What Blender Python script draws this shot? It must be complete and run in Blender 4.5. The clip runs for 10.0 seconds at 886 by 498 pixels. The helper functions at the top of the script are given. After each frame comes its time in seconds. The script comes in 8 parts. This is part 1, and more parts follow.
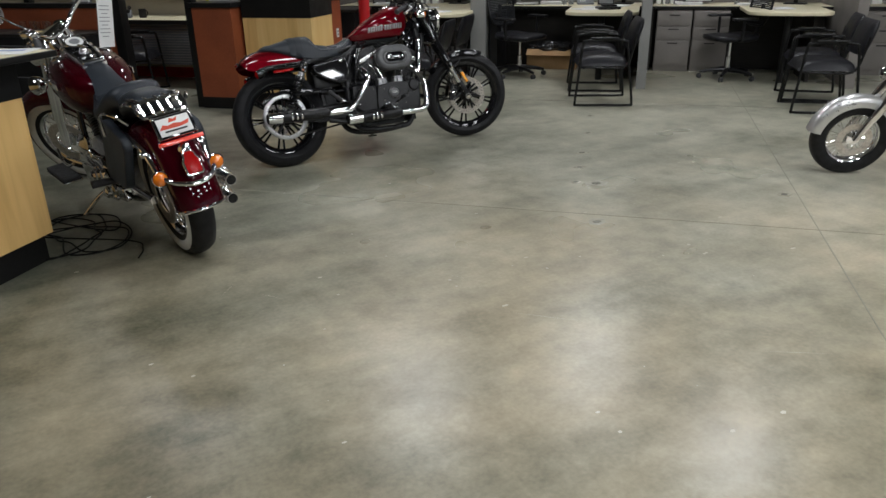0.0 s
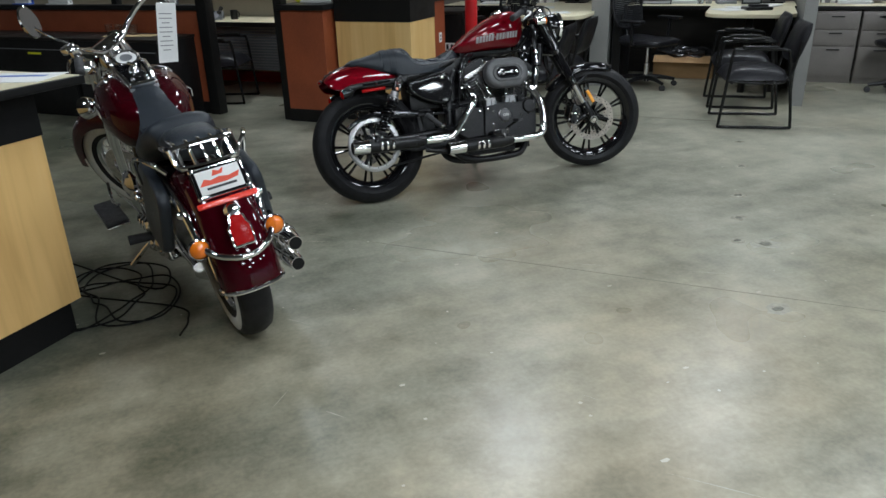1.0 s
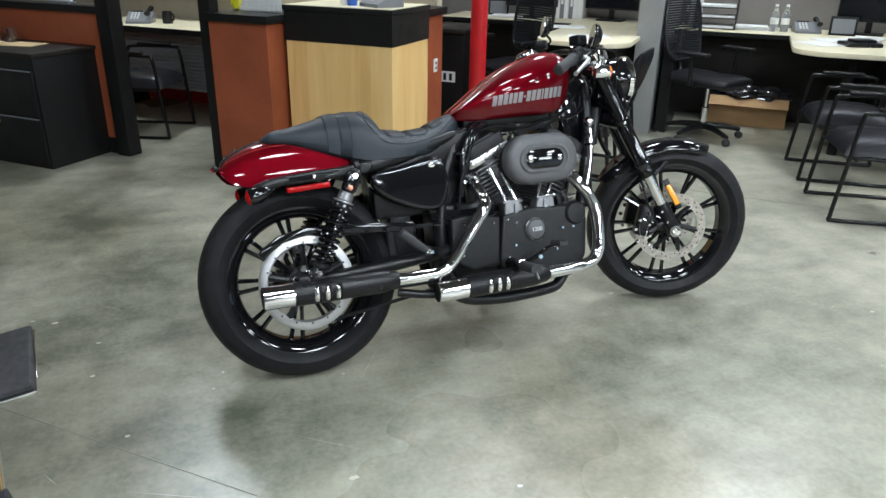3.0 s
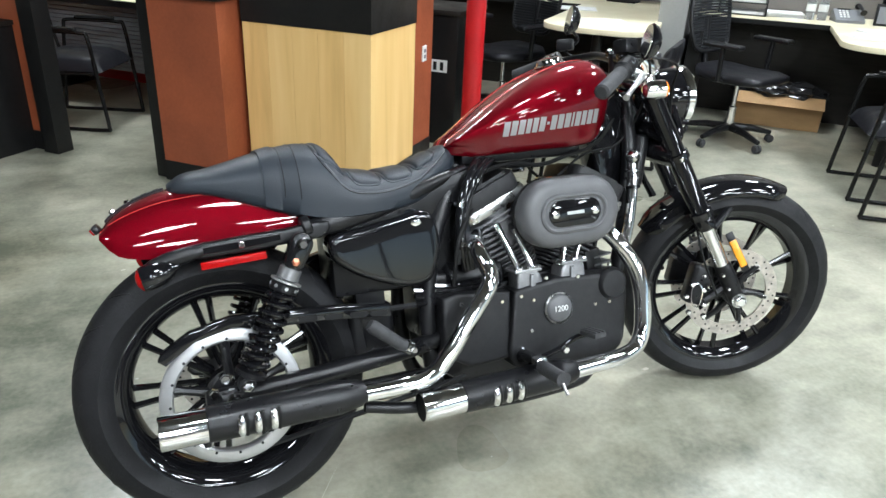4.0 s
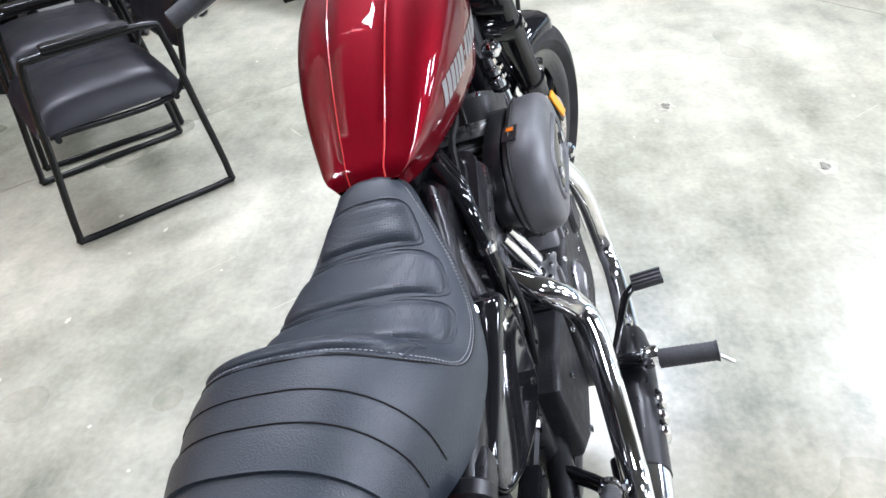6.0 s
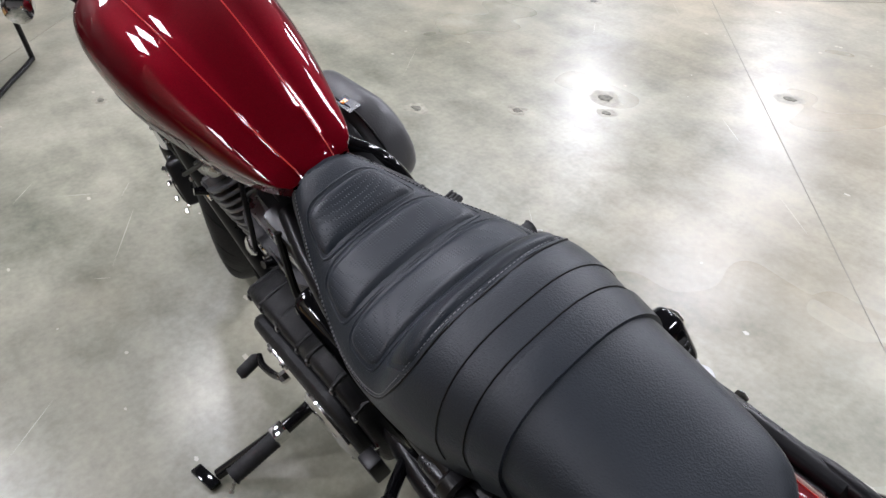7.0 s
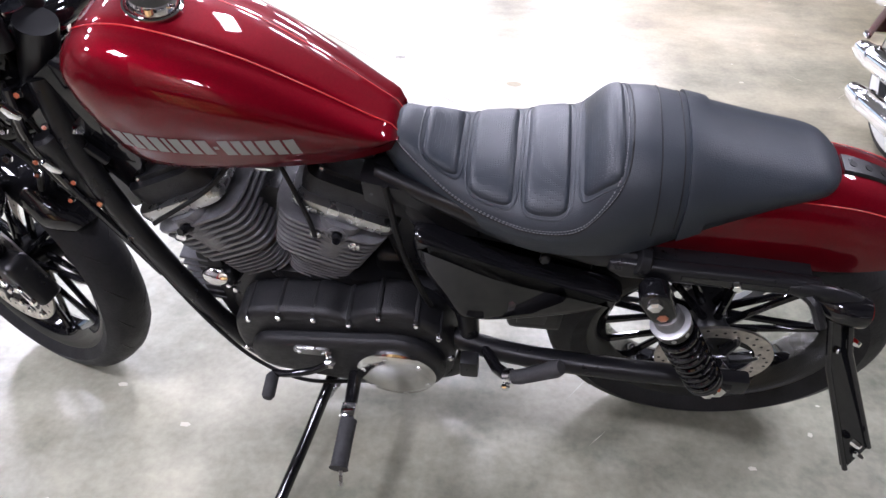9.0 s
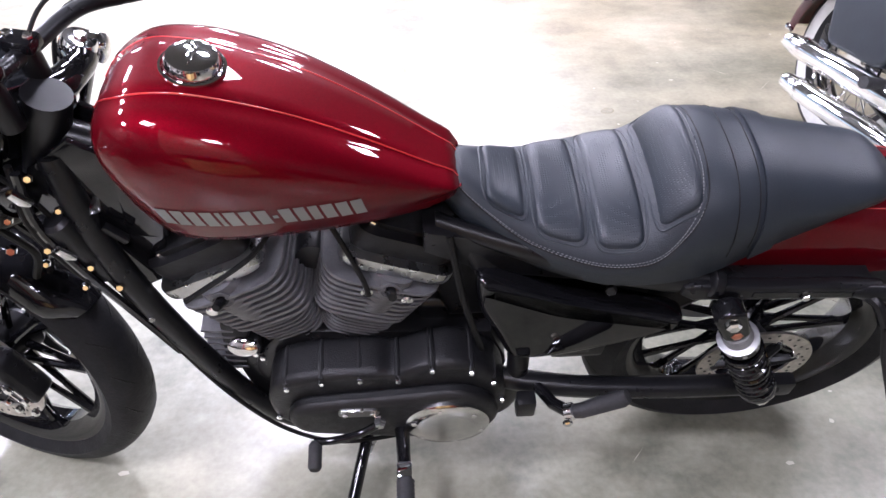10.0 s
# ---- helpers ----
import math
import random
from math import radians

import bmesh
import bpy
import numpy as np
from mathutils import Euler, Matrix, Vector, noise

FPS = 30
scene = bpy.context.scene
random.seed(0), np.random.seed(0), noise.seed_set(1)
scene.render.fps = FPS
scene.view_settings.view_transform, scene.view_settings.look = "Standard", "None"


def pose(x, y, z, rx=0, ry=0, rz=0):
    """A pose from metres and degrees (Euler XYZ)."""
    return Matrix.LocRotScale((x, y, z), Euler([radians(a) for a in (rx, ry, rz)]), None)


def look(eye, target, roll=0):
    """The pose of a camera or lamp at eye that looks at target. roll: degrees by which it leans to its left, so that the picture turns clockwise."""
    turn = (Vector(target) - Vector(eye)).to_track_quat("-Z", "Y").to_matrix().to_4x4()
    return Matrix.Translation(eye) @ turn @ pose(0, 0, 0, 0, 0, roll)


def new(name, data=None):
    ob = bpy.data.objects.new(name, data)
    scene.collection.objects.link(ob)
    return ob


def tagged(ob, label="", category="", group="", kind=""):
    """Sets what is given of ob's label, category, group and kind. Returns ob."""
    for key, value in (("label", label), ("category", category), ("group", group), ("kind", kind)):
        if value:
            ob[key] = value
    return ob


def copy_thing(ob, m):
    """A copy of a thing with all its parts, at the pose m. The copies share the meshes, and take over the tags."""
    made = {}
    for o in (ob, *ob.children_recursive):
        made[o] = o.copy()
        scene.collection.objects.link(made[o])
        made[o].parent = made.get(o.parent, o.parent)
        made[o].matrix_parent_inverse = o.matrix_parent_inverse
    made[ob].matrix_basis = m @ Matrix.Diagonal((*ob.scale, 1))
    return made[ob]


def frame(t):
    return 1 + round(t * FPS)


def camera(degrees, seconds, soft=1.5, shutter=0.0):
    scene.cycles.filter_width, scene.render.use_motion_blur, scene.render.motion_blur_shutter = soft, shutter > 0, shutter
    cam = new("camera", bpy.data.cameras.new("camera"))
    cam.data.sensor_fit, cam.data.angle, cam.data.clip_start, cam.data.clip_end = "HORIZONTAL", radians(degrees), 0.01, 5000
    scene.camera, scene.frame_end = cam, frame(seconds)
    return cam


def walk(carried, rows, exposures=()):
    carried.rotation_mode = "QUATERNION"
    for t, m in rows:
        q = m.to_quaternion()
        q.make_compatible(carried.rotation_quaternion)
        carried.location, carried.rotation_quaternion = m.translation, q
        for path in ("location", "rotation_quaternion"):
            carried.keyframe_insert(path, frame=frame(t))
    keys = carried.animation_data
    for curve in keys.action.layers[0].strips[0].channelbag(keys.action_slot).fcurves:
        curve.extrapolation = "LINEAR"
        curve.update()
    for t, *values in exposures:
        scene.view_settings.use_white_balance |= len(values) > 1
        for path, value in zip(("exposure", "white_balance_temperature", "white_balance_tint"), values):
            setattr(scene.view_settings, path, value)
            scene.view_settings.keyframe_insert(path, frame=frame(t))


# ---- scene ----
cam = camera(63.2, 10.0)

PATH = [
    (0, (-1.493, -4.843, 1.388), (-0.572, -3.24, 0.625), -1.0),
    (0.5, (-1.301, -4.399, 1.379), (-0.532, -2.721, 0.609), -1.6),
    (1, (-1.118, -3.94, 1.388), (-0.432, -2.227, 0.617), -1.7),
    (1.5, (-0.907, -3.484, 1.382), (-0.252, -1.756, 0.617), -1.6),
    (2, (-0.698, -3.047, 1.389), (-0.035, -1.322, 0.625), -1.3),
    (2.5, (-0.53, -2.618, 1.4), (0.151, -0.905, 0.624), -0.2),
    (3.8, (-0.115, -1.519, 1.329), (0.628, 0.154, 0.521), 2.5),
    (4, (-0.076, -1.417, 1.359), (0.674, 0.262, 0.499), 2.7),
    (4.5, (-0.075, -1.102, 1.317), (0.762, 0.448, 0.371), -0.2),
    (5, (-0.152, -0.716, 1.287), (0.91, 0.607, 0.228), -5.3),
    (5.5, (-0.139, -0.362, 1.299), (1.182, 0.669, 0.207), -7.0),
    (6, (-0.1538, -0.0045, 1.3160), (1.4053, 0.3020, 0.1014), -6.32),
    (6.2, (-0.1565, 0.1211, 1.3706), (1.3537, 0.1077, 0.0594), -5.20),
    (7.3, (-0.078, 0.771, 1.294), (1.05, -0.394, 0.123), -0.8),
    (7.5, (-0.041, 0.857, 1.291), (0.986, -0.405, 0.127), 0.2),
    (8, (0.113, 1.045, 1.289), (0.861, -0.384, 0.107), -1.0),
    (8.5, (0.269, 1.2, 1.292), (0.747, -0.345, 0.115), -0.9),
    (9, (0.433, 1.272, 1.315), (0.657, -0.325, 0.133), -0.5),
    (9.5, (0.556, 1.245, 1.323), (0.629, -0.37, 0.146), -0.3),
    (10, (0.698, 1.199, 1.334), (0.647, -0.424, 0.166), -1.3),
]
EXPOSURES = [(0, -0.46, 6350, 11), (0.5, -0.52, 6120, 9), (1.0, -0.30, 5950, 7), (2.5, 0.24, 5880, 7), (4.0, 1.02, 5980, 7), (5.0, 1.36, 5940, 8), (5.5, 1.34, 5920, 10), (6.2, 1.28, 5760, 18), (7.3, 0.10, 6230, 19), (8.0, 0.47, 6110, 22), (8.5, 0.96, 6000, 24), (10.0, 1.24, 5900, 28)]
walk(cam, [(t, look(eye, target, roll)) for t, eye, target, roll in PATH], EXPOSURES)

# ---- world, lamps, exposure ----
world = bpy.data.worlds.new("world")
scene.world = world
world.use_nodes = True
wn = world.node_tree.nodes
sky = wn.new("ShaderNodeTexSky")
sky.sky_type, sky.sun_disc = "NISHITA", False
sky.sun_elevation, sky.sun_rotation = radians(40), radians(200)
world.node_tree.links.new(sky.outputs[0], wn["Background"].inputs[0])
wn["Background"].inputs[1].default_value = 0.10

LEAN = radians(16.88)
S2 = math.sqrt(0.5)


def uv(u, v, z=0.0):
    """A place from the building's own axes, which run at 45 degrees to x and y."""
    return ((u + v) * S2, (v - u) * S2, z)


def uvpose(u, v, z=0.0, turn=0.0):
    x, y, z = uv(u, v, z)
    return pose(x, y, z, 0, 0, -45 + turn)


# ---- materials ----
def material(name, color, rough=0.5, metal=0.0, spec=0.5, coat=0.0):
    m = bpy.data.materials.new(name)
    m.use_nodes = True
    b = m.node_tree.nodes["Principled BSDF"]
    b.inputs["Base Color"].default_value = (*color, 1)
    b.inputs["Roughness"].default_value = rough
    b.inputs["Metallic"].default_value = metal
    b.inputs["Specular IOR Level"].default_value = spec
    b.inputs["Coat Weight"].default_value = coat
    b.inputs["Coat Roughness"].default_value = 0.04
    return m


def node(m, kind, **values):
    n = m.node_tree.nodes.new(kind)
    for k, v in values.items():
        n.inputs[k].default_value = v
    return n


def link(m, a, b):
    m.node_tree.links.new(a, b)


def coords(m, scale=(1, 1, 1)):
    c = m.node_tree.nodes.new("ShaderNodeTexCoord")
    p = node(m, "ShaderNodeMapping", Scale=scale)
    link(m, c.outputs["Object"], p.inputs["Vector"])
    return p.outputs["Vector"]


def ramp(m, source, stops):
    r = m.node_tree.nodes.new("ShaderNodeValToRGB")
    while len(r.color_ramp.elements) < len(stops):
        r.color_ramp.elements.new(0.5)
    for e, (p, c) in zip(r.color_ramp.elements, stops):
        e.position, e.color = p, (*c, 1)
    link(m, source, r.inputs[0])
    return r.outputs[0]


def grey(v):
    return (v, v, v)


def varied(m, scale=6.0, amount=0.25, rough=0.1, bump=0.0, stretch=(1, 1, 1), fine=60.0):
    """Uneven colour, gloss and relief at two scales."""
    b = m.node_tree.nodes["Principled BSDF"]
    base, r0 = tuple(b.inputs["Base Color"].default_value)[:3], b.inputs["Roughness"].default_value
    vec = coords(m, stretch)
    n1 = node(m, "ShaderNodeTexNoise", Scale=scale, Detail=5.0)
    n2 = node(m, "ShaderNodeTexNoise", Scale=fine, Detail=3.0)
    for n in (n1, n2):
        link(m, vec, n.inputs["Vector"])
    add = m.node_tree.nodes.new("ShaderNodeMath")
    add.operation = "MULTIPLY_ADD"
    link(m, n2.outputs[0], add.inputs[0])
    add.inputs[1].default_value = 0.4
    link(m, n1.outputs[0], add.inputs[2])
    lo = tuple(c * (1 - amount) for c in base)
    hi = tuple(min(1, c * (1 + amount)) for c in base)
    link(m, ramp(m, add.outputs[0], [(0.4, lo), (0.95, hi)]), b.inputs["Base Color"])
    link(m, ramp(m, add.outputs[0], [(0.4, grey(min(1, r0 + rough))), (0.95, grey(max(0.02, r0 - rough)))]), b.inputs["Roughness"])
    if bump:
        bp = node(m, "ShaderNodeBump", Strength=bump, Distance=0.002)
        link(m, n2.outputs[0], bp.inputs["Height"])
        link(m, bp.outputs[0], b.inputs["Normal"])
    return m


def concrete():
    """Sealed slab: broad clouds, trowel sweeps, mottling and grain added up into one shade."""
    m = material("sealed_concrete", (0.30, 0.28, 0.235), 0.2, spec=0.5)
    b = m.node_tree.nodes["Principled BSDF"]
    shift = node(m, "ShaderNodeMapping", Location=(3.1, 1.7, 0.437))
    link(m, coords(m), shift.inputs["Vector"])
    vec = shift.outputs["Vector"]
    sweep = node(m, "ShaderNodeMapping", Scale=(1.0, 5.0, 1.0), Rotation=(0, 0, 0.9))
    link(m, vec, sweep.inputs["Vector"])

    def add(noise_scale, detail, weight, total, source=vec):
        n = node(m, "ShaderNodeTexNoise", Scale=noise_scale, Detail=detail, Roughness=0.55)
        link(m, source, n.inputs["Vector"])
        a = m.node_tree.nodes.new("ShaderNodeMath")
        a.operation = "MULTIPLY_ADD"
        link(m, n.outputs[0], a.inputs[0])
        a.inputs[1].default_value = weight
        if isinstance(total, float):
            a.inputs[2].default_value = total
        else:
            link(m, total, a.inputs[2])
        return a.outputs[0]

    gloss = add(1.3, 2.0, 0.10, 0.240)
    shade = add(0.5, 3.0, 1.2, -1.46)
    shade = add(1.9, 5.0, 0.95, shade)
    shade = add(1.6, 4.0, 0.45, shade, sweep.outputs["Vector"])
    shade = add(8.0, 5.0, 0.80, shade)
    shade = add(55.0, 3.0, 0.40, shade)
    # the lower light of the western side put into the slab's colour; browner southward
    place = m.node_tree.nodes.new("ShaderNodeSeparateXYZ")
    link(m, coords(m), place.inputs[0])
    west_dimming = m.node_tree.nodes.new("ShaderNodeMapRange")
    west_dimming.interpolation_type = "SMOOTHSTEP"
    link(m, place.outputs["X"], west_dimming.inputs["Value"])
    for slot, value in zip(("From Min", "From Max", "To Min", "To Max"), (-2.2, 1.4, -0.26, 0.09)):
        west_dimming.inputs[slot].default_value = value
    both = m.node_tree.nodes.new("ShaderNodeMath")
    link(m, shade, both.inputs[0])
    link(m, west_dimming.outputs["Result"], both.inputs[1])
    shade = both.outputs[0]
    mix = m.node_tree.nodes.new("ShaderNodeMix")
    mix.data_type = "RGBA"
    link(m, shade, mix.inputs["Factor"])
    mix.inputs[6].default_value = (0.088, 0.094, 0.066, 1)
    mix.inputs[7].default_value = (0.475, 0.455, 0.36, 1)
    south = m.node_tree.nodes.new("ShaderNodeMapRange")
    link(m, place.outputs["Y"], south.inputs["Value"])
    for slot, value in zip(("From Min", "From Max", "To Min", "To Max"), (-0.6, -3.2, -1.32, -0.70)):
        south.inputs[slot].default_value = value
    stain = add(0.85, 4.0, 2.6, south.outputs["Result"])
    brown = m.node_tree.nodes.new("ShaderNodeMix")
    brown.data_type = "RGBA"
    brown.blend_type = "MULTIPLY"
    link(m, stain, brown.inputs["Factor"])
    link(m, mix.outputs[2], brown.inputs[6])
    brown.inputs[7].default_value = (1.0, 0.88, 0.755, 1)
    link(m, brown.outputs[2], b.inputs["Base Color"])
    link(m, gloss, b.inputs["Roughness"])
    return m


def maple():
    m = material("maple_veneer", (0.62, 0.43, 0.20), 0.42)
    b = m.node_tree.nodes["Principled BSDF"]
    vec = coords(m, (9, 9, 0.7))
    n = node(m, "ShaderNodeTexNoise", Scale=1.6, Detail=5.0, Distortion=0.4)
    link(m, vec, n.inputs["Vector"])
    inf = m.node_tree.nodes.new("ShaderNodeObjectInfo")
    mix = m.node_tree.nodes.new("ShaderNodeMath")
    mix.operation = "MULTIPLY_ADD"
    link(m, inf.outputs["Random"], mix.inputs[0])
    mix.inputs[1].default_value = 0.28
    link(m, n.outputs[0], mix.inputs[2])
    link(m, ramp(m, mix.outputs[0], [(0.3, (0.56, 0.34, 0.115)), (0.6, (0.71, 0.46, 0.175)), (0.95, (0.78, 0.54, 0.23))]), b.inputs["Base Color"])
    return m


def candy_red(name, base, metal, coat=0.85, polish=0.015):
    m = material(name, base, 0.5, metal=metal, spec=0.0, coat=coat)
    b = m.node_tree.nodes["Principled BSDF"]
    vec = coords(m)
    n = node(m, "ShaderNodeTexNoise", Scale=900.0, Detail=1.0)
    link(m, vec, n.inputs["Vector"])
    dark = tuple(c * 0.82 for c in base)
    lite = tuple(min(1, c * 1.18) for c in base)
    link(m, ramp(m, n.outputs[0], [(0.35, dark), (0.7, lite)]), b.inputs["Base Color"])
    b.inputs["Coat Roughness"].default_value = polish
    b.inputs["Coat IOR"].default_value = 1.42
    return m


def glow(name, color, strength):
    m = material(name, color)
    b = m.node_tree.nodes["Principled BSDF"]
    b.inputs["Emission Color"].default_value = (*color, 1)
    b.inputs["Emission Strength"].default_value = strength
    return m


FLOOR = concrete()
MAPLE = maple()
RED = candy_red("candy_red_paint", (0.122, 0.0011, 0.0055), 0.62)
DEEP_RED = candy_red("dark_red_paint", (0.040, 0.0009, 0.004), 0.3, 1.0, 0.04)
STRIPE = material("bright_red_stripe", (0.55, 0.022, 0.02), 0.3, coat=1.0)
CHROME = varied(material("chrome", (0.86, 0.86, 0.87), 0.07, metal=1.0), 12, 0.05, 0.03)
STEEL = varied(material("brushed_steel", (0.46, 0.46, 0.45), 0.30, metal=1.0), 40, 0.15, 0.08)
ALLOY = varied(material("cast_aluminium", (0.50, 0.50, 0.50), 0.42, metal=0.9), 30, 0.15, 0.1, 0.15)
CAST_GREY = varied(material("grey_cast_metal", (0.22, 0.22, 0.225), 0.42, metal=0.7), 30, 0.18, 0.1, 0.15)
WHITE_ALLOY = varied(material("silver_painted_ring", (0.46, 0.46, 0.46), 0.38, metal=0.8), 20, 0.08, 0.1)
DISC = varied(material("brake_disc_steel", (0.58, 0.54, 0.50), 0.38, metal=1.0), 60, 0.2, 0.1)
GLOSS_BLACK = varied(material("gloss_black_paint", (0.006, 0.006, 0.007), 0.2, spec=0.0, coat=1.0), 15, 0.2, 0.03)
SATIN_BLACK = varied(material("satin_black_paint", (0.007, 0.007, 0.008), 0.34, spec=0.32), 30, 0.25, 0.08, 0.1)
WRINKLE_BLACK = varied(material("wrinkle_black_paint", (0.008, 0.008, 0.009), 0.46, spec=0.36), 60, 0.3, 0.1, 0.5, fine=420)
FIN_BLACK = varied(material("black_fin_paint", (0.108, 0.108, 0.114), 0.42), 40, 0.25, 0.08, 0.3, fine=300)
GREY_COVER = varied(material("charcoal_grey_paint", (0.085, 0.085, 0.088), 0.42), 25, 0.12, 0.06, 0.15, fine=300)
RUBBER = varied(material("tyre_rubber", (0.008, 0.008, 0.009), 0.6, spec=0.3), 18, 0.35, 0.1, 0.35, fine=180)
GRIP = varied(material("grip_rubber", (0.03, 0.03, 0.032), 0.7), 40, 0.25, 0.08, 0.4, fine=200)
VINYL = varied(material("black_seat_vinyl", (0.019, 0.024, 0.031), 0.42, spec=0.38), 9, 0.16, 0.06, 0.35, fine=520)
PERFORATED = varied(material("perforated_vinyl", (0.019, 0.024, 0.031), 0.42, spec=0.38), 9, 0.16, 0.06)


def perforate(m):
    v = node(m, "ShaderNodeTexVoronoi", Scale=260.0, Randomness=0.15)
    link(m, coords(m), v.inputs["Vector"])
    bp = node(m, "ShaderNodeBump", Strength=0.5, Distance=0.001)
    link(m, ramp(m, v.outputs["Distance"], [(0.15, grey(0)), (0.35, grey(1))]), bp.inputs["Height"])
    link(m, bp.outputs[0], m.node_tree.nodes["Principled BSDF"].inputs["Normal"])


perforate(PERFORATED)
POLISHED = varied(material("polished_aluminium", (0.62, 0.62, 0.61), 0.16, metal=1.0), 20, 0.12, 0.06)
THREAD = material("grey_thread", (0.32, 0.32, 0.33), 0.8)
CABLE = material("black_cable", (0.008, 0.008, 0.008), 0.5, spec=0.2)
AMBER = material("amber_lens", (0.85, 0.33, 0.008), 0.3, coat=0.6)
ORANGE = material("orange_lens", (0.85, 0.20, 0.005), 0.2, coat=1.0)
RED_LENS = material("red_lens", (0.34, 0.004, 0.004), 0.16, spec=0.12, coat=0.0)
COPPER = material("copper_plated_bolt", (0.62, 0.25, 0.16), 0.3, metal=1.0)
LOGO = material("silver_decal", (0.28, 0.27, 0.27), 0.42, metal=0.5)
LAMINATE = varied(material("cream_laminate", (0.66, 0.60, 0.42), 0.4), 5, 0.06, 0.06)
BLACK_LAM = varied(material("black_laminate", (0.008, 0.008, 0.008), 0.42, spec=0.25), 8, 0.3, 0.1)
ESPRESSO = varied(material("espresso_wood", (0.013, 0.011, 0.009), 0.5, spec=0.3), 6, 0.3, 0.1, stretch=(1, 1, 8))
ORANGE_WALL = varied(material("rust_orange_panel", (0.26, 0.064, 0.024), 0.5), 4, 0.18, 0.08, 0.1)
BEIGE_WALL = varied(material("beige_office_wall", (0.42, 0.37, 0.27), 0.6), 3, 0.1, 0.08)
GREY_WALL = varied(material("grey_painted_wall", (0.22, 0.22, 0.21), 0.6), 3, 0.1, 0.08)
TAUPE_WALL = varied(material("taupe_panel", (0.17, 0.155, 0.14), 0.6), 4, 0.12, 0.08)
WALL_PAINT = varied(material("wall_paint", (0.16, 0.155, 0.145), 0.7), 2, 0.06, 0.05)
CEILING = varied(material("dark_ceiling", (0.07, 0.07, 0.068), 0.9), 3, 0.05, 0.05)
PILLAR_RED = varied(material("red_pillar_paint", (0.45, 0.012, 0.015), 0.35), 5, 0.12, 0.08)
PAPER = varied(material("paper", (0.75, 0.75, 0.74), 0.8), 8, 0.05, 0.05)
CARD = varied(material("brown_cardboard", (0.36, 0.22, 0.10), 0.8), 6, 0.15, 0.05, stretch=(1, 1, 3))
MANILA = material("manila_card", (0.55, 0.42, 0.22), 0.8)
YELLOW = material("yellow_tape", (0.75, 0.72, 0.02), 0.5)
BAG = varied(material("black_plastic_bag", (0.015, 0.015, 0.016), 0.18), 12, 0.3, 0.1, 0.9, fine=25)
MESH_GREY = material("chair_mesh", (0.014, 0.015, 0.017), 0.7, spec=0.2)
LEATHER = varied(material("black_leather", (0.009, 0.009, 0.011), 0.36, spec=0.22), 10, 0.2, 0.08, 0.3, fine=250)
TUBE_BLACK = material("black_tube", (0.008, 0.008, 0.008), 0.25, spec=0.25)
DARK_SCREEN = material("dark_screen", (0.01, 0.011, 0.013), 0.1)
BLUE = material("blue_plastic", (0.03, 0.10, 0.45), 0.35)
WHITE_PLASTIC = varied(material("white_plastic", (0.72, 0.72, 0.70), 0.4), 10, 0.04, 0.04)
GREY_PLASTIC = varied(material("grey_plastic", (0.16, 0.165, 0.175), 0.4), 10, 0.1, 0.06)
WHITEWALL = varied(material("whitewall_rubber", (0.62, 0.62, 0.59), 0.6), 10, 0.1, 0.06)
JOINT = material("joint_sealant", (0.25, 0.24, 0.19), 0.4)
HOLE = varied(material("patched_hole", (0.15, 0.145, 0.115), 0.7), 60, 0.5, 0.1)
FILLER = varied(material("pale_floor_filler", (0.30, 0.285, 0.225), 0.45), 40, 0.35, 0.1)
BOTTLE = material("clear_bottle", (0.8, 0.85, 0.88), 0.08)
BOTTLE.node_tree.nodes["Principled BSDF"].inputs["Transmission Weight"].default_value = 0.85
GLASS = material("clear_glass", (0.9, 0.93, 0.95), 0.03)
GLASS.node_tree.nodes["Principled BSDF"].inputs["Transmission Weight"].default_value = 1.0
LAMP = glow("lamp_diffuser", (0.97, 0.99, 1.0), 54.0)


# ---- building blocks ----
def part(name, bm, mat, parent=None, label="", angle=38):
    me = bpy.data.meshes.new(name)
    bmesh.ops.recalc_face_normals(bm, faces=bm.faces)
    bm.to_mesh(me)
    bm.free()
    me.polygons.foreach_set("use_smooth", [True] * len(me.polygons))
    me.set_sharp_from_angle(angle=radians(angle))
    me.materials.append(mat)
    ob = new(name, me)
    if parent:
        ob.parent = parent
    if label:
        tagged(ob, label)
    return ob


def thing(name, label, category, m=None, group="", kind=""):
    ob = new(name)
    if m is not None:
        ob.matrix_basis = m
    return tagged(ob, label, category, group, kind)


def spline(pts, n=8, closed=False):
    """Points on a smooth curve through pts."""
    p = [Vector(q) for q in pts]
    if len(p) < 3:
        return [p[0].lerp(p[-1], i / n) for i in range(n + 1)]
    out = []
    last = len(p) if closed else len(p) - 1
    for i in range(last):
        if closed:
            a, b, c, d = p[i - 1], p[i], p[(i + 1) % len(p)], p[(i + 2) % len(p)]
        else:
            b, c = p[i], p[i + 1]
            a = p[i - 1] if i else b * 2 - c
            d = p[i + 2] if i + 2 < len(p) else c * 2 - b
        for k in range(n):
            t = k / n
            out.append(0.5 * ((2 * b) + (c - a) * t + (2 * a - 5 * b + 4 * c - d) * t * t + (3 * b - a - 3 * c + d) * t ** 3))
    if not closed:
        out.append(p[-1])
    return out


